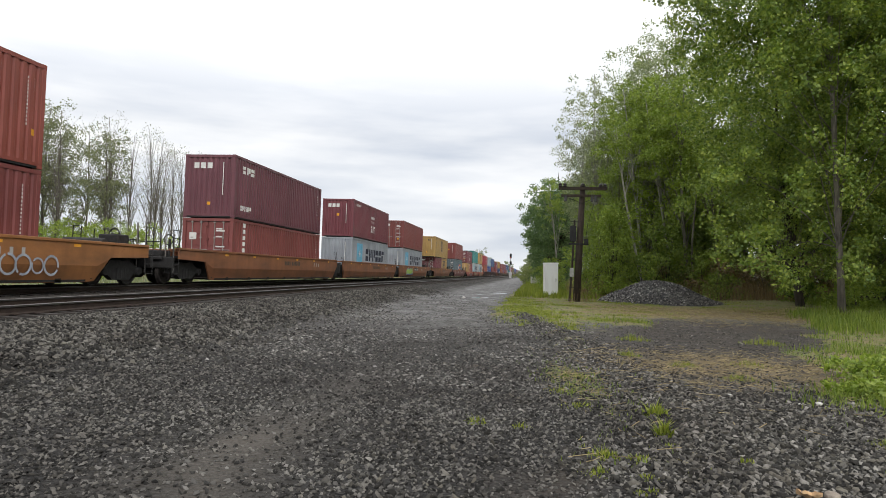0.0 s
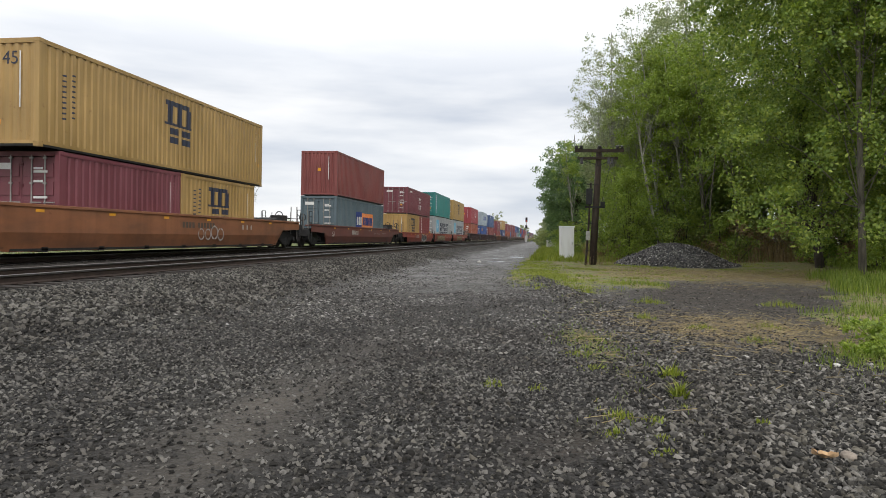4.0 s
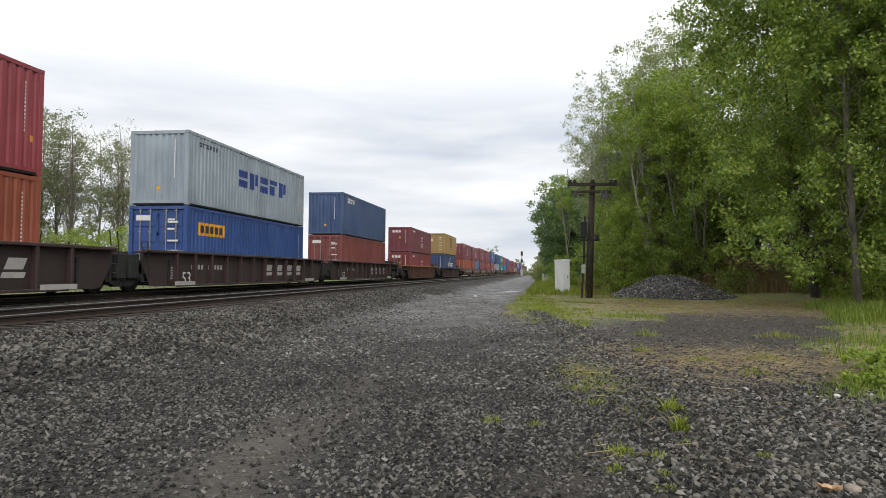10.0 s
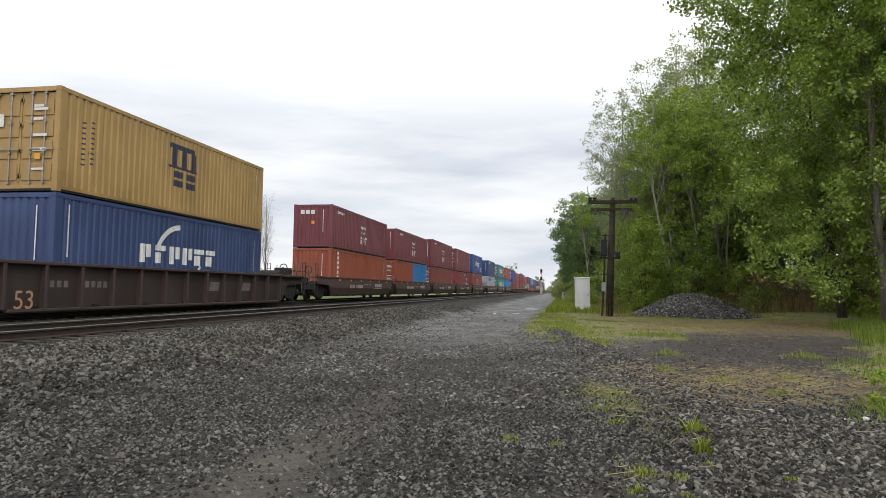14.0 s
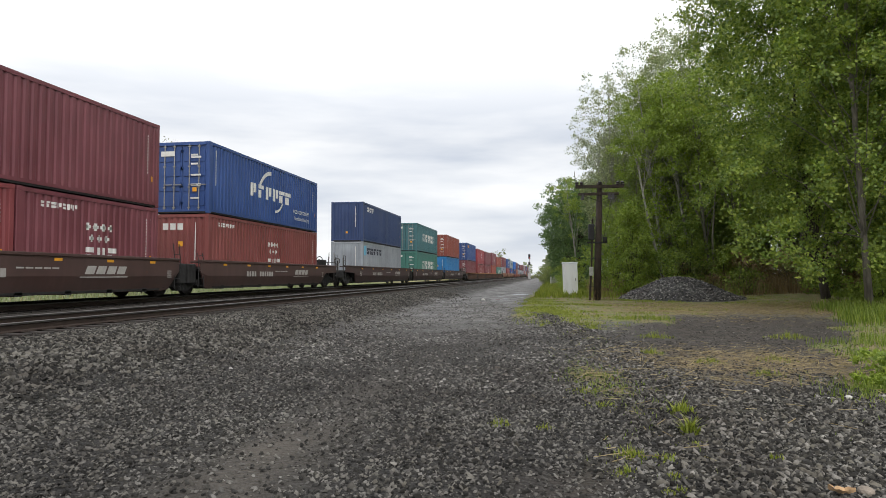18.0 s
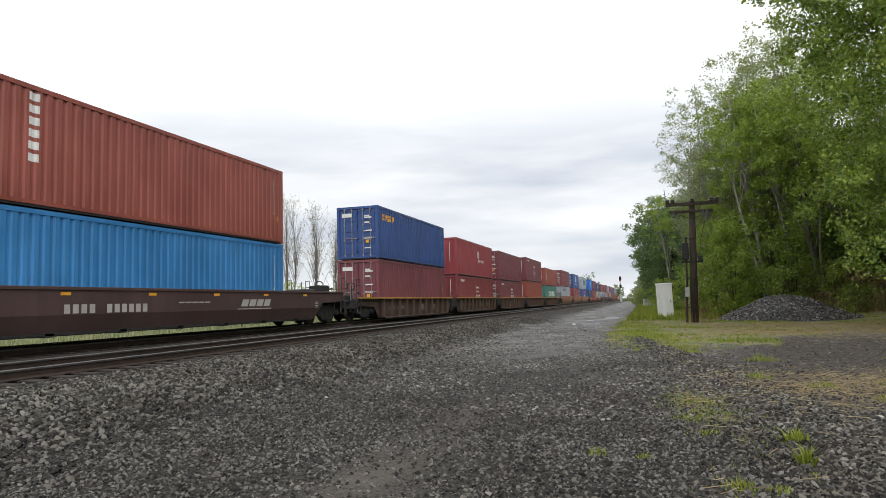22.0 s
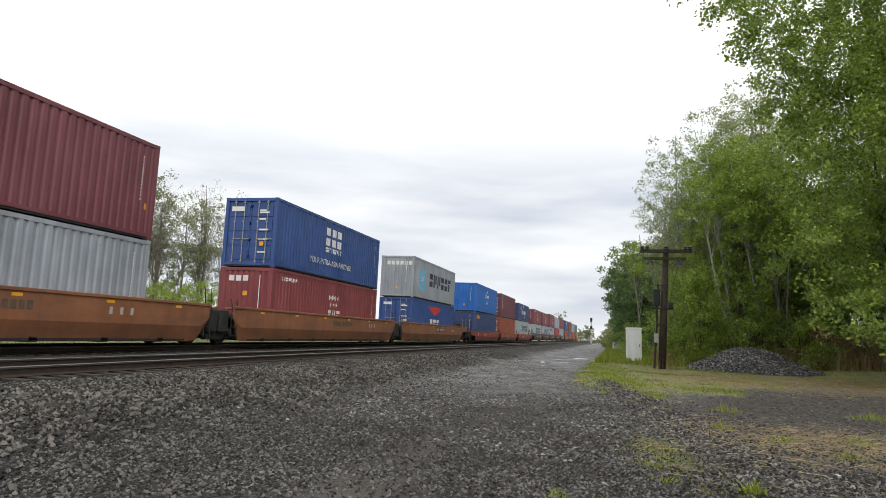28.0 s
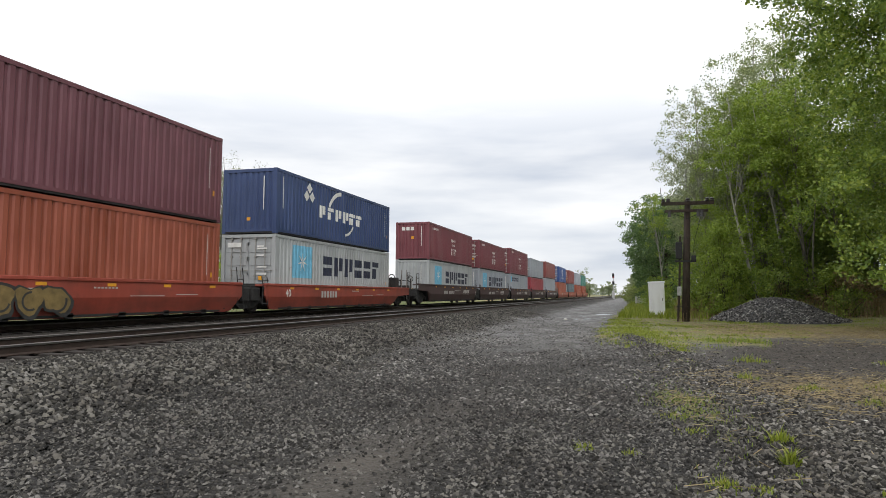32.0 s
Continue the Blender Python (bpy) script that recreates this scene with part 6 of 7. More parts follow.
def make_weeds():
    rng = np.random.RandomState(9)
    for x, y, r, hgt, n, kind in ((-0.5, 6.5, 0.12, 0.10, 90, 0), (-0.05, 6.45, 0.13, 0.06, 60, 0), (0.65, 5.6, 0.16, 0.09, 170, 0), (1.27, 6.3, 0.10, 0.16, 80, 1), (1.33, 7.05, 0.14, 0.16, 90, 1), (1.75, 5.5, 0.10, 0.07, 50, 0),
                                  (0.9, 5.0, 0.12, 0.06, 60, 0), (1.2, 5.9, 0.2, 0.05, 70, 0), (2.55, 16.5, 0.5, 0.16, 220, 0), (5.7, 17.0, 0.55, 0.18, 260, 0), (1.9, 12.8, 0.25, 0.16, 120, 0), (3.2, 10.4, 0.3, 0.12, 120, 0), (0.55, 5.1, 0.15, 0.05, 110, 0), (0.85, 4.7, 0.12, 0.05, 90, 0), (0.6, 7.6, 0.28, 0.05, 170, 0), (0.45, 8.6, 0.3, 0.06, 170, 0), (0.75, 9.9, 0.35, 0.06, 190, 0), (0.9, 5.5, 0.2, 0.05, 130, 0), (2.9, 5.6, 0.12, 0.06, 70, 0), (3.35, 6.6, 0.25, 0.07, 160, 0), (2.7, 11.8, 0.3, 0.12, 150, 0), (3.9, 12.3, 0.4, 0.12, 170, 0)):
        w = new("weed")
        tagged(w, "small green weed tuft growing between grey stones", "weed", "weeds between the stones")
        a, q = rng.uniform(0, 6.28, n), rng.uniform(0, 1, n) ** 0.7 * r
        xs, ys = x + q * np.cos(a), y + q * np.sin(a)
        b = blades("tuft", xs, ys, hgt * 0.4 * (1.2 - q / r), hgt * (1.6 - 1.2 * q / r), 0.006 if kind == 0 else 0.010, GRASS, rng, 0.9 if kind == 0 else 1.2)
        b.parent = w
    for x, y, r, hgt, n in ((4.75, 9.9, 0.55, 0.50, 60), (5.6, 10.4, 0.6, 0.55, 60), (4.4, 9.3, 0.3, 0.25, 26), (6.6, 11.0, 0.8, 0.7, 70), (6.0, 9.2, 0.7, 0.5, 60)):
        bush = new("leafy_weed")
        tagged(bush, "leafy green weed bush beside the straw", "weed", "weed bushes")
        c = np.stack([rng.normal(0, r * 0.45, n), rng.normal(0, r * 0.45, n), rng.uniform(0.05, 1, n) * hgt], -1)
        part("leaves", leaf_cloud("leaves", c, rng.uniform(0.08, 0.16, n), 26, 0.07, rng), LEAF["lime"], bush)
        st = Shape()
        for k in range(14):
            st.tube([(0, 0, -0.02), tuple(c[k])], 0.005, 4)
        tagged(part("stem_work", st, LEAF["dusk"], bush), kind="stuff")
        spot(bush, x, y)
    # bright shrubs at the wood's edge
    for x, y, r, hgt, n, leaf in ((4.6, 50.0, 1.7, 5.6, 90, "lime"), (5.9, 47.6, 1.5, 6.6, 120, "lime"), (6.6, 51.0, 2.0, 4.6, 70, "lime"), (8.2, 46.9, 1.2, 3.4, 60, "maple"), (10.0, 49.6, 1.5, 5.6, 80, "maple"), (12.4, 49.0, 1.5, 3.4, 60, "lime"), (7.8, 52.0, 1.8, 2.8, 50, "maple"), (2.6, 68.0, 1.8, 3.2, 50, "lime"), (2.2, 60, 1.1, 1.6, 30, "lime"), (2.3, 84, 1.6, 2.6, 40, "lime"), (1.6, 98, 2.0, 3.0, 40, "lime"),
                                  (13.0, 47.0, 1.4, 1.7, 40, "maple"), (16.5, 42.5, 1.6, 2.2, 46, "maple"), (11.8, 50, 2.0, 2.6, 46, "dusk"), (19.5, 39.5, 1.8, 2.4, 46, "maple"), (15.5, 33.5, 1.3, 1.5, 36, "lime"), (9.6, 50.5, 1.6, 2.2, 40, "dusk"), (17.5, 46, 2.2, 2.6, 46, "dusk"), (21, 43, 2.2, 2.6, 46, "dusk")):
        s = new("shrub")
        tagged(s, "bushy green shrub at the edge of the wood", "shrub", "shrubs at the wood")
        c = np.stack([rng.normal(0, r * 0.5, n), rng.normal(0, r * 0.5, n), rng.uniform(0.05, 1, n) * hgt], -1)
        part("leaves", leaf_cloud("leaves", c, rng.uniform(0.35, 0.65, n), 55, 0.16, rng), LEAF[leaf], s)
        st = Shape()
        for k in range(16):
            st.tube([(0, 0, -0.05), tuple(c[k] * np.array([0.5, 0.5, 0.6])), tuple(c[k])], [0.03, 0.02, 0.008], 4)
        tagged(part("stem_work", st, DARK_BARK, s), kind="stuff")
        spot(s, x, y)
        if (x, y) == (9.6, 50.5):
            low = s
    # dry brown brush under the trees
    brush = new("brush")
    tagged(brush, "dry brown brush and brambles under the trees", "brush", "brush under the trees")
    c = np.stack([rng.normal(0, 1.1, 44), rng.normal(0, 0.8, 44), rng.uniform(0.1, 1.9, 44)], -1)
    tagged(part("leaves", leaf_cloud("leaves", c, rng.uniform(0.25, 0.5, 44), 34, 0.12, rng), LEAF["brown"], brush), kind="stuff")
    st = Shape()
    for k in range(30):
        st.tube([(c[k][0] * 0.4, c[k][1] * 0.4, -0.05), tuple(c[k] * np.array([0.7, 0.7, 0.6])), tuple(c[k] * 1.1)], [0.02, 0.014, 0.006], 4)
    tagged(part("stem_work", st, GREY_BARK, brush), kind="stuff")
    spot(brush, 10.5, 50.0)
    r3 = random.Random(8)
    for k in range(22):
        again(brush, 9 + 0.85 * k + r3.uniform(-0.6, 0.6), 54 - 0.62 * k + r3.uniform(-1.5, 3), r3.uniform(0, 360), r3.uniform(0.8, 1.5))
    for x, y, k in ((0.6, 112, 1.2), (-0.3, 138, 1.4), (1.2, 152, 1.6), (-1.4, 190, 1.7), (0.4, 205, 1.8)):
        again(low, x, y, 40 * x, k)
    r2 = random.Random(31)
    for k in range(0, 46, 2):
        again(low, 8 + 0.62 * k + r2.uniform(-0.5, 0.5), 61 - 0.62 * k + r2.uniform(-2, 4) + (8 if k > 26 else 0), r2.uniform(0, 360), r2.uniform(1.1, 1.9))


make_weeds()


# ---- loose stone ----
def stone_mat(name, lift, warm, pale=0.42):
    n = Nodes(name)
    r = n.island()
    tone = lambda v, q: (v * lift * (1 + 0.055 * warm * q), v * lift, v * lift * (1 - 0.15 * warm * q), 1)
    col = n.ramp(r, [(0.0, tone(0.010, 0.5)), (0.2, tone(0.028, 1.3)), (0.36, tone(0.05, 0.2)), (0.52, tone(0.075, 1.4)), (0.68, tone(0.13, 0.4)), (0.82, tone(0.19, 1.2)), (0.93, tone(0.14 + 0.3 * pale, 0.6)), (1.0, tone(pale, 0.5))])
    f = n.noise(45, 4, 0.65)
    col = n.mix(0.5, col, n.mix(1.0, col, n.ramp(f, [(0.3, 0.5), (0.7, 1.3)]), "MULTIPLY"))
    col = n.mix(1.0, col, n.mix(n.ramp(n.noise(0.55, 5, 0.6), [(0.35, 0.0), (0.66, 1.0)]), (0.68, 0.64, 0.62, 1), (1.25, 1.23, 1.2, 1)), "MULTIPLY")
    n.bump(f, 0.4, 0.008)
    return n.done(col, 0.85, 0, 0.3)


COARSE, ROAD, BALLAST = stone_mat("coarse_stone", 0.66, 0.9), stone_mat("road_stone", 0.78, 0.5, 0.24), stone_mat("ballast_rock", 0.72, 0.7, 0.26)
# paler stones further off carry the road's sheen in their own colour
LOOSE = stone_mat("loose_road_stone", 1.25, 0.3, 0.3)


def stones(name, x, y, z, smin, smax, rng, flat=0.62, mat=None):
    """Angular broken stones: jittered blunt wedges lying on the ground."""
    n = len(x)
    base = np.array([[1, 0, -0.3], [0, 1, -0.3], [-1, 0, -0.3], [0, -1, -0.3], [0.5, 0.3, 0.75], [-0.5, 0.3, 0.75], [0, -0.55, 0.75]], float)
    s = smin + (smax - smin) * rng.uniform(0, 1, n) ** 2
    v = base[None] * rng.uniform(0.65, 1.25, (n, 7, 1)) + rng.normal(0, 0.20, (n, 7, 3))
    v[:, :, 2] *= flat
    a = rng.uniform(0, 6.28, n)
    c, q = np.cos(a)[:, None], np.sin(a)[:, None]
    vx, vy = v[:, :, 0] * 1.12 * c - v[:, :, 1] * q, v[:, :, 0] * 1.12 * q + v[:, :, 1] * c
    tilt = rng.normal(0, 0.42, (n, 1))
    vz = v[:, :, 2] + vx * tilt
    v = np.stack([vx, vy, vz], -1) * (s / 2)[:, None, None] + np.stack([x, y, z + s * 0.19], -1)[:, None]
    f = np.array([[0, 1, 4], [1, 5, 4], [1, 2, 5], [2, 6, 5], [2, 3, 6], [3, 0, 6], [0, 4, 6], [4, 5, 6]])
    F = (np.arange(n)[:, None, None] * 7 + f[None]).reshape(-1)
    me = bpy.data.meshes.new(name)
    me.vertices.add(7 * n)
    me.vertices.foreach_set("co", v.ravel().astype(np.float32))
    me.loops.add(24 * n)
    me.loops.foreach_set("vertex_index", F.astype(np.int32))
    me.polygons.add(8 * n)
    me.polygons.foreach_set("loop_start", np.arange(0, 24 * n, 3, dtype=np.int32))
    me.update(calc_edges=True)
    me.materials.append(mat or COARSE)
    return tagged(new(name, me), kind="stuff")


def make_stones():
    rng = np.random.RandomState(17)
    inview = lambda x, y: (x > -1.12 * y - 1) & (x < 0.56 * y + 0.6)
    # coarse stone of the ridge and the near ground
    x, y = scatter(rng, 140000, -1.5, 6, 3.4, 26, lambda x, y: inview(x, y) * np.clip(zones(x, y)[6], 0.05, 1) * np.clip(120 / (y * y), 0.16, 1) * (1 - 0.7 * zones(x, y)[2]) * (1 - 0.75 * zones(x, y)[3]) * (1 - 0.8 * zones(x, y)[4]))
    tagged(stones("coarse_gravel", x, y, ground_height(x, y), 0.024, 0.07, rng, 0.7), "coarse broken grey stone beside the road", "gravel")
    # road surface, and its larger stones further off
    x, y = scatter(rng, 330000, -9, 4, 3.1, 26, lambda x, y: inview(x, y) * np.clip(46 / (y * y), 0.0, 1) * smooth(20, 11, y) * (0.16 + 0.84 * (1 - zones(x, y)[1]) ** 2) * (1 - zones(x, y)[0]) * (1 - 0.75 * zones(x, y)[4]))
    tagged(stones("road_gravel", x, y, ground_height(x, y), 0.015, 0.05, rng, 0.7, ROAD), "dark angular road gravel", "gravel")
    x, y = scatter(rng, 36000, -6.2, 1.8, 8.5, 40, lambda x, y: inview(x, y) * (1 - 0.8 * zones(x, y)[1]) * (1 - zones(x, y)[0]) * (1 - 0.7 * zones(x, y)[2]) * np.clip(0.55 + 0.6 * waves(x, y, 0.9, 61), 0.15, 1) * smooth(46, 16, y))
    tagged(stones("loose_gravel", x, y, ground_height(x, y), 0.03, 0.075, rng, 0.5, LOOSE), "larger loose stones on the road", "gravel")
    # ballast bank
    x, y = scatter(rng, 128000, -8.95, -4.9, 3.6, 46, lambda x, y: inview(x, y) * np.clip(zones(x, y)[0], 0.05, 1) * np.clip(190 / (y * y), 0.22, 1))
    tagged(stones("ballast_stone", x, y, ground_height(x, y), 0.038, 0.092, rng, 0.8, BALLAST), "pale broken ballast stone on the bank", "ballast")
    x, y = scatter(rng, 60000, 1.5, 11, 9, 27, lambda x, y: inview(x, y) * zones(x, y)[4] * np.clip(80 / (y * y), 0.2, 1))
    tagged(stones("patch_gravel", x, y, ground_height(x, y), 0.015, 0.05, rng), "scattered stones on bare brown earth", "gravel")
    # ballast between the ties of the near track
    x, y = scatter(rng, 16000, -9.2, -8.4, 6, 60, lambda x, y: np.clip(160 / (y * y), 0.1, 1))
    tagged(stones("shoulder_stone", x, y, ground_height(x, y), 0.04, 0.08, rng, 0.75, BALLAST), "rust-stained ballast at the tie ends", "ballast")


make_stones()


def make_pile():
    cx, cy, rx, ry, top = 7.9, 42.0, 3.7, 3.0, 1.38
    rng = np.random.RandomState(3)
    def hgt(x, y):
        d = np.sqrt(((x - cx) / rx) ** 2 + ((y - cy) / ry) ** 2)
        d2 = np.sqrt(((x - cx - 1.4) / 2.5) ** 2 + ((y - cy) / 2.2) ** 2)
        d3 = np.sqrt(((x - cx + 1.7) / 2.1) ** 2 + ((y - cy + 0.6) / 2.0) ** 2)
        z = np.maximum(np.maximum(top * (1 - d) * 1.25, 0.75 * (1 - d2)), 0.55 * (1 - d3))
        z = np.minimum(z, top - 0.55 * d * d - 0.04)
        return ground_height(x, y) + np.where(z > 0, z, 0.25 * z) + 0.05 * waves(x, y, 2.5, 6) * (z > 0)
    xs, ys = np.linspace(cx - 4.8, cx + 5.6, 90), np.linspace(cy - 3.6, cy + 3.6, 60)
    X, Y = np.meshgrid(xs, ys)
    i = (np.arange(59)[:, None] * 90 + np.arange(89)).ravel()
    me = bpy.data.meshes.new("heap")
    me.from_pydata(np.stack([X, Y, hgt(X, Y)], -1).reshape(-1, 3), [], np.stack([i, i + 1, i + 91, i + 90], -1))
    me.materials.append(plain("heap_core", (0.075, 0.076, 0.082, 1), 0.9, 0, 0.4, 9, 0.6))
    heap = tagged(new("gravel_mound", me), "heap of crushed grey stone on the verge", "stone pile")
    x, y = rng.uniform(cx - 4.6, cx + 5.4, 22000), rng.uniform(cy - 3.4, cy + 2.6, 22000)
    z = hgt(x, y)
    m = z - ground_height(x, y) > 0.02
    s = stones("crushed_stone", x[m], y[m], z[m], 0.04, 0.14, rng, 0.8, stone_mat("pile_stone", 1.2, 0.2, 0.45))
    s.parent = heap


make_pile()


# ---- line-side things ----
def make_pole():
    wood = bark("pole_wood", (0.055, 0.038, 0.030, 1))
    iron = plain("pole_iron", (0.035, 0.035, 0.037, 1), 0.7, 0.4, 0.3, 8)
    glass = plain("insulator_glaze", (0.05, 0.045, 0.045, 1), 0.25, 0, 0.2, 6, 0.02)
    pole = new("line_pole")
    tagged(pole, "weathered dark wooden line pole with two crossarms", "pole")
    part("shaft", Shape().tube([(0, 0, -0.3), (0.10, 0, 3.5), (0.22, 0, 7.3)], [0.22, 0.20, 0.16], 14), wood, pole, smooth=True)
    up = Shape().soft_box(-1.22, 1.62, -0.26, -0.12, 6.98, 7.18, 0.012)
    arm = part("crossarm", up, wood, pole)
    for x in (-1.12, 0.22, 1.5, -0.85, 1.25):
        part("insulator", Shape().lathe([(7.17, 0.0), (7.17, 0.07), (7.23, 0.14), (7.29, 0.08), (7.35, 0.13), (7.42, 0.05), (7.43, 0.0)], 2, 12, (x, -0.185, -0.02)), glass, arm)
    low = part("crossarm", Shape().soft_box(-1.05, 1.30, -0.26, -0.12, 6.54, 6.70, 0.012), wood, pole)
    for x in (-0.95, 1.1):
        part("brace", Shape().tube([(x, -0.2, 6.6), (0.2, -0.2, 6.15)], 0.02, 5), iron, low)
    for x in (-0.8, 0.75, 0.95):
        part("fuse_cutout", Shape().soft_box(x - 0.08, x + 0.08, -0.36, -0.24, 6.25, 6.62, 0.015), glass, low)
    part("hanger", Shape().tube([(1.0, -0.25, 6.6), (0.8, -0.3, 5.9), (0.55, -0.25, 4.9), (0.45, -0.2, 4.0)], 0.012, 5), iron, pole)
    # conduit stub pole on the near side with its cabinets
    stub = part("conduit", Shape().tube([(-0.42, -0.05, -0.2), (-0.30, -0.05, 2.2), (-0.22, -0.05, 5.1)], [0.07, 0.06, 0.05], 8), wood, pole, "dark conduit strapped beside the pole")
    part("relay_box", Shape().soft_box(-0.48, -0.12, -0.30, 0.02, 3.75, 4.75, 0.04), iron, pole)
    part("meter_box", Shape().soft_box(-0.44, -0.20, -0.22, -0.06, 1.55, 2.1, 0.03), plain("meter_grey", (0.42, 0.42, 0.40, 1), 0.6, 0.1, 0.2), pole, "pale grey meter box")
    part("bracket", Shape().soft_box(-0.55, 0.62, -0.22, -0.15, 3.55, 3.66, 0.01), iron, pole)
    for z in (0.9, 2.6, 5.0):
        part("strap", Shape().tube([(-0.46, -0.12, z), (0.2, -0.2, z)], 0.018, 5), iron, pole)
    part("side_box", Shape().soft_box(0.35, 0.6, -0.3, -0.05, 3.65, 3.95, 0.03), iron, pole)
    spot(pole, 2.77, 39.6)
    pole.matrix_basis = pole.matrix_basis @ Matrix.Diagonal((1, 1, 0.96, 1))


make_pole()


def make_cabinets():
    n = Nodes("cabinet_paint")
    d = n.noise(2.0, 5, 0.6, (1, 1, 0.3))
    col = n.mix(n.ramp(d, [(0.45, 0.0), (0.8, 0.6)]), (0.78, 0.79, 0.79, 1), (0.52, 0.50, 0.46, 1))
    white = n.done(col, 0.5)
    dark = plain("cabinet_base", (0.13, 0.12, 0.11, 1), 0.9)
    cab = new("equipment_cabinet")
    tagged(cab, "tall white metal equipment cabinet leaning slightly on the verge", "cabinet")
    part("plinth", Shape().soft_box(-0.46, 0.46, -0.36, 0.36, -0.1, 0.14, 0.02), dark, cab)
    part("body", Shape().soft_box(-0.48, 0.48, -0.38, 0.38, 0.12, 2.36, 0.03), white, cab)
    part("lid", Shape().soft_box(-0.52, 0.52, -0.42, 0.42, 2.34, 2.45, 0.03), white, cab)
    door = part("door", Shape().soft_box(-0.42, 0.42, -0.395, -0.37, 0.22, 2.26, 0.012), white, cab)
    part("handle", Shape().soft_box(0.30, 0.34, -0.43, -0.39, 1.1, 1.3, 0.01), dark, door)
    for z in (0.5, 1.2, 1.9):
        part("hinge", Shape().soft_box(-0.44, -0.38, -0.41, -0.385, z, z + 0.12, 0.005), white, door)
    cab.matrix_basis = pose(1.5, 47.8, float(ground_height(1.5, 47.8)), 0, -1.4, 8)
    far = new("equipment_cabinet")
    tagged(far, "low pale metal box on the verge far along the road", "cabinet")
    cream = plain("cabinet_cream", (0.55, 0.56, 0.48, 1), 0.6, 0, 0.12, 3)
    part("body", Shape().soft_box(-0.62, 0.62, -0.5, 0.5, -0.05, 1.2, 0.05), cream, far)
    part("lid", Shape().soft_box(-0.66, 0.66, -0.54, 0.54, 1.2, 1.32, 0.05), cream, far)
    spot(far, 0.75, 95, 10)


make_cabinets()


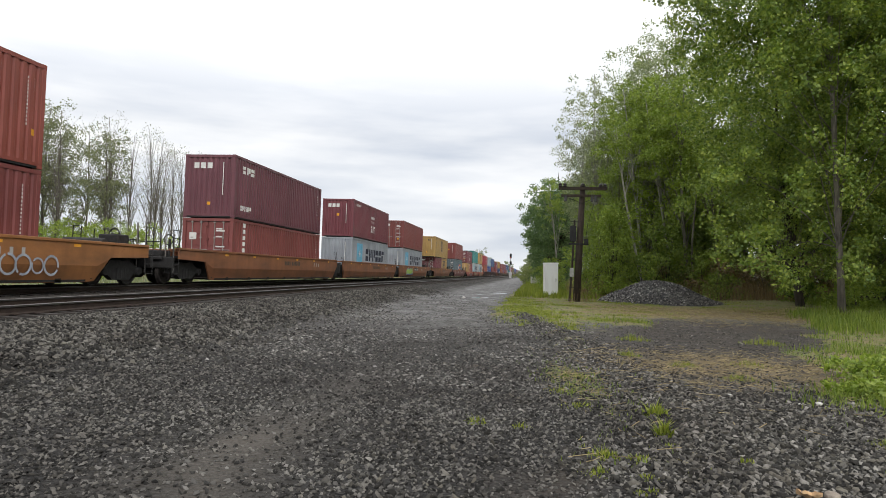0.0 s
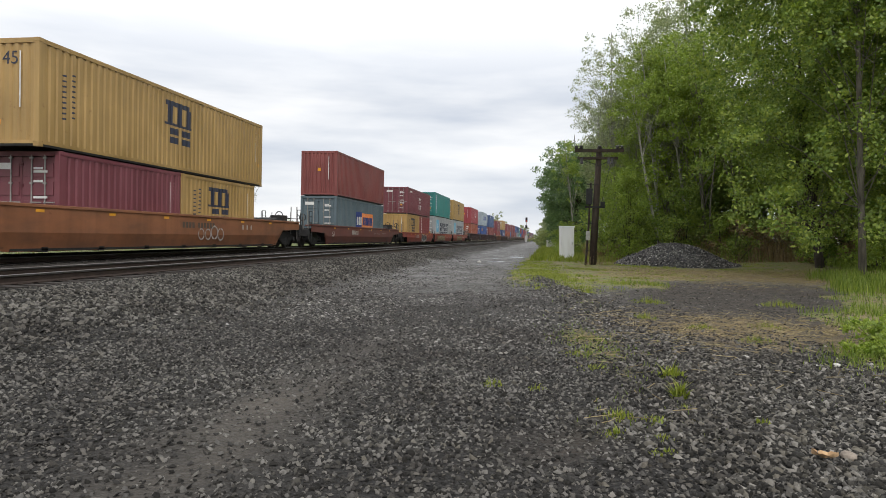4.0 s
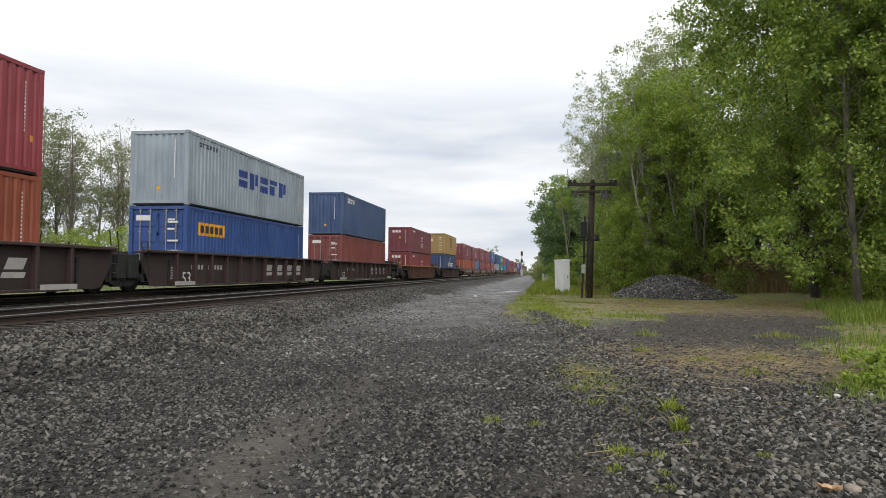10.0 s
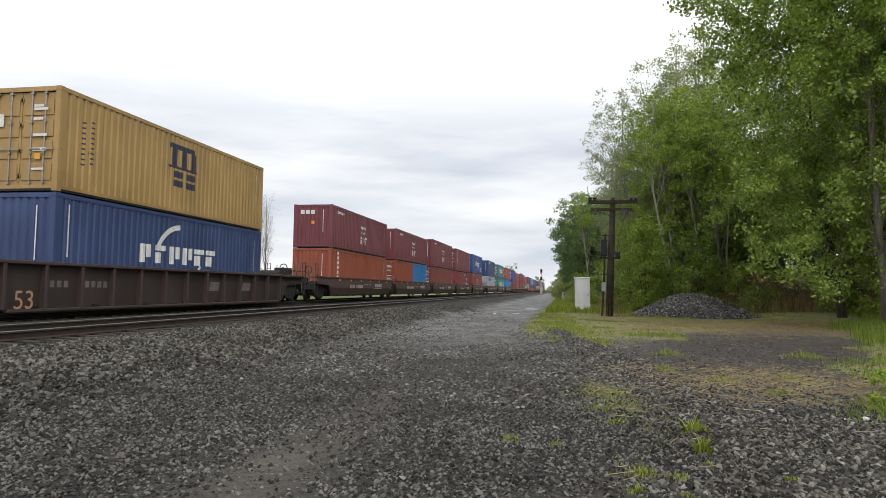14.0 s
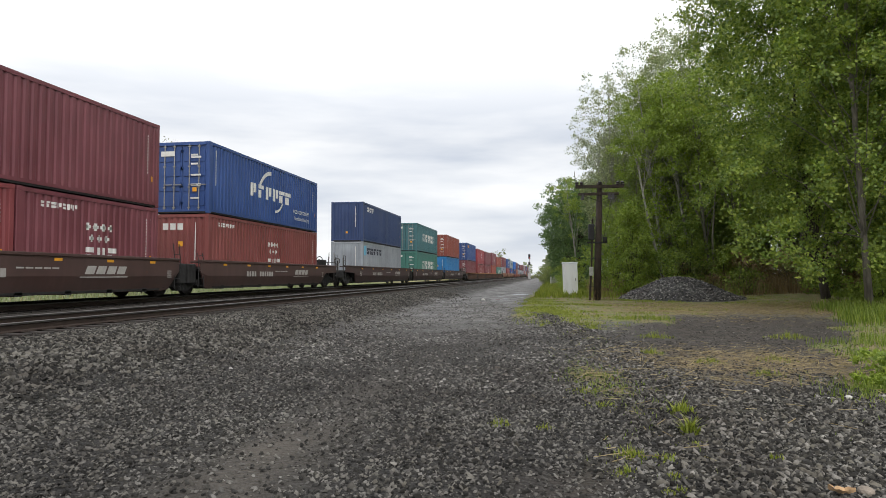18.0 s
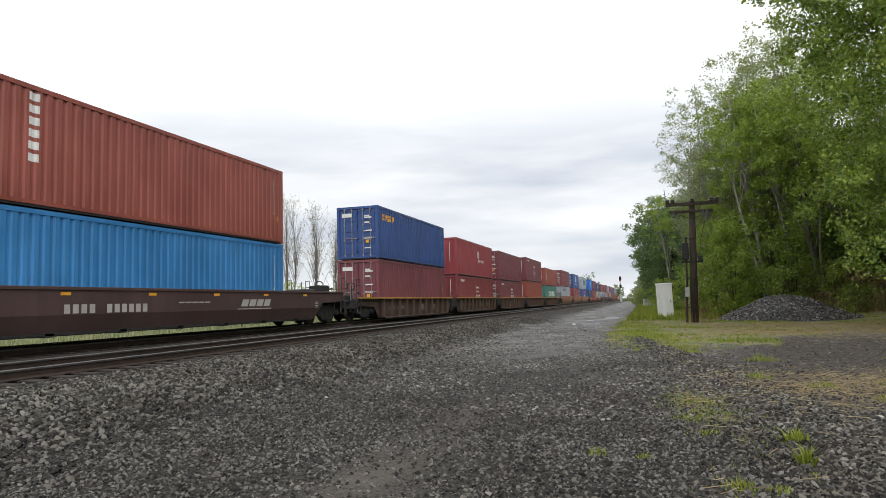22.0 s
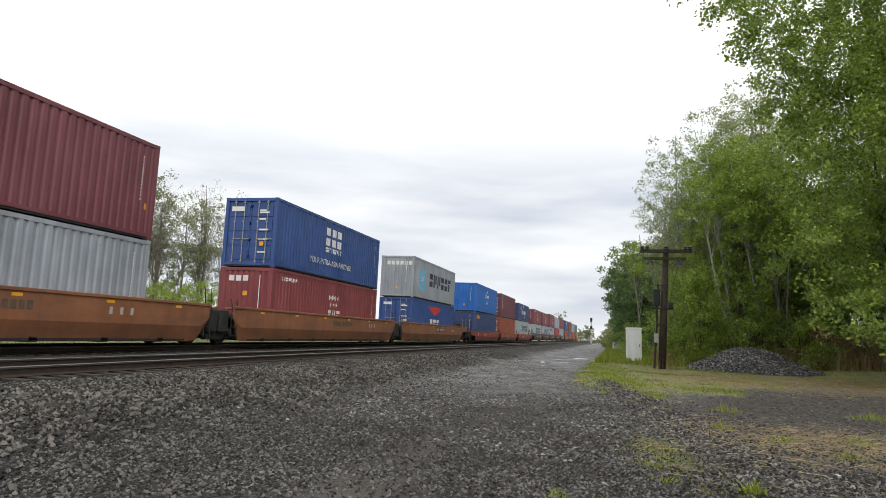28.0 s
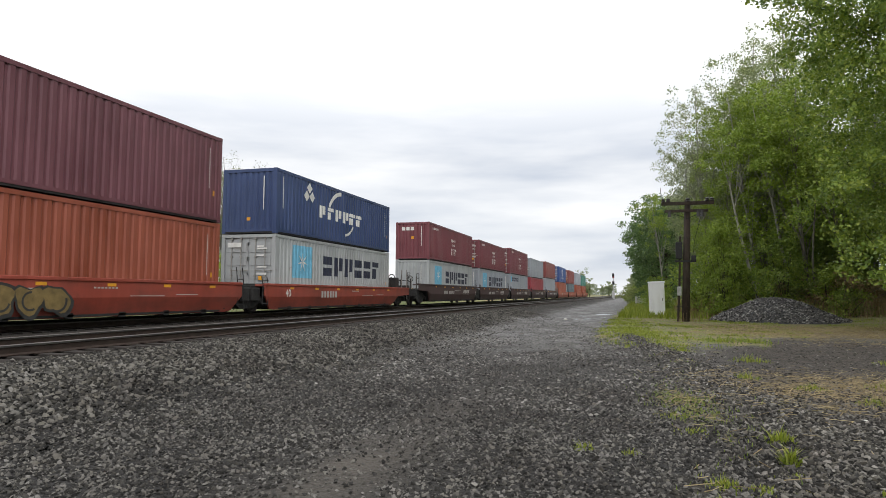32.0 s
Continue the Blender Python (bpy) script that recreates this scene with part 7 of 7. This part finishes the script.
def make_signal():
    black = plain("signal_black", (0.015, 0.015, 0.016, 1), 0.6, 0.1)
    silver = plain("signal_silver", (0.5, 0.5, 0.5, 1), 0.45, 0.5, 0.15)
    red = bpy.data.materials.new("signal_red_light")
    red.use_nodes = True
    b = red.node_tree.nodes["Principled BSDF"]
    b.inputs["Base Color"].default_value = (0.5, 0.02, 0.02, 1)
    b.inputs["Emission Color"].default_value = (1.0, 0.08, 0.05, 1)
    b.inputs["Emission Strength"].default_value = 1.2
    sig = new("railway_signal")
    tagged(sig, "two-headed railway signal on a silver mast", "signal")
    part("mast", Shape().tube([(0, 0, -0.2), (0, 0, 8.2)], 0.11, 10), silver, sig)
    part("base", Shape().soft_box(-0.4, 0.4, -0.4, 0.4, -0.2, 0.9, 0.05), silver, sig)
    part("case", Shape().soft_box(-0.5, 0.5, -0.1, 0.5, 0.9, 2.2, 0.04), silver, sig)
    for z, n in ((7.2, 3), (4.9, 2)):
        head = part("head", Shape().soft_box(-0.36, 0.36, -0.42, -0.18, z - 0.1, z + 0.45 * n + 0.1, 0.12), black, sig)
        for k in range(n):
            part("lens", Shape().lathe([(-0.45, 0.0), (-0.45, 0.1), (-0.40, 0.12)], 1, 12, (0, 0, z + 0.2 + 0.45 * k)), red if k == 0 and n == 3 else black, head)
            part("hood", Shape().lathe([(-0.42, 0.16), (-0.68, 0.15), (-0.68, 0.14), (-0.42, 0.15)], 1, 12, (0, 0, z + 0.2 + 0.45 * k)), black, head)
    lad = Shape()
    for x in (-0.18, 0.18):
        lad.tube([(x, 0.5, 0), (x, 0.3, 8.0)], 0.02, 4)
    for k in range(24):
        lad.tube([(-0.18, 0.49 - k * 0.008, 0.3 + 0.32 * k), (0.18, 0.49 - k * 0.008, 0.3 + 0.32 * k)], 0.012, 4)
    part("ladder", lad, silver, sig)
    spot(sig, -7.0, 230)


make_signal()


def make_litter():
    # fallen leaf or scrap of card, and two bigger stones beside it
    tan = plain("scrap_card", (0.50, 0.33, 0.18, 1), 0.8, 0, 0.3, 14)
    s = Shape()
    n = 9
    vs = []
    for i in range(n):
        for j in range(5):
            u, v = i / (n - 1) * 2 - 1, j / 4 * 2 - 1
            w = (1 - abs(u) ** 2.2) * 0.055
            vs.append((u * 0.08, v * w * 0.8, 0.03 * v * v + 0.02 * u * u + 0.006 * math.sin(9 * u + 3 * v)))
    s.add(vs, [(i * 5 + j, i * 5 + 5 + j, i * 5 + 6 + j, i * 5 + 1 + j) for i in range(n - 1) for j in range(4)])
    leaf = tagged(part("fallen_leaf", s, tan), "curled orange-brown dead leaf on the stones", "leaf")
    leaf.matrix_basis = pose(1.90, 4.72, float(ground_height(1.90, 4.72)) + 0.03, 0, 0, -15)
    rng = random.Random(2)
    rock = plain("sandstone", (0.27, 0.23, 0.19, 1), 0.9, 0, 0.3, 12, 0.5)
    pale = plain("pale_stone", (0.55, 0.54, 0.51, 1), 0.9, 0, 0.2, 12, 0.5)
    for x, y, r, m, lab in ((2.12, 4.88, 0.06, rock, "rounded tan field stone among the gravel"), (3.56, 8.6, 0.045, pale, "pale quartz stone at the edge of the grass"), (3.3, 8.5, 0.03, pale, "small pale stone in the gravel"), (2.6, 8.9, 0.035, pale, "small pale stone in the gravel"), (-3.9, 38.5, 0.12, pale, "pale stone on the road")):
        bm = bmesh.new()
        bmesh.ops.create_icosphere(bm, subdivisions=2, radius=r)
        for v in bm.verts:
            v.co *= 1 + 0.22 * noise.noise(v.co * 9 + Vector((x, y, 0)))
            v.co.z *= 0.62
        me = bpy.data.meshes.new("stone")
        bm.to_mesh(me)
        bm.free()
        st = tagged(part("stone", me, m), lab, "stone")
        st.matrix_basis = pose(x, y, float(ground_height(x, y)) + r * 0.3, 0, 0, rng.uniform(0, 360))


make_litter()


motions()
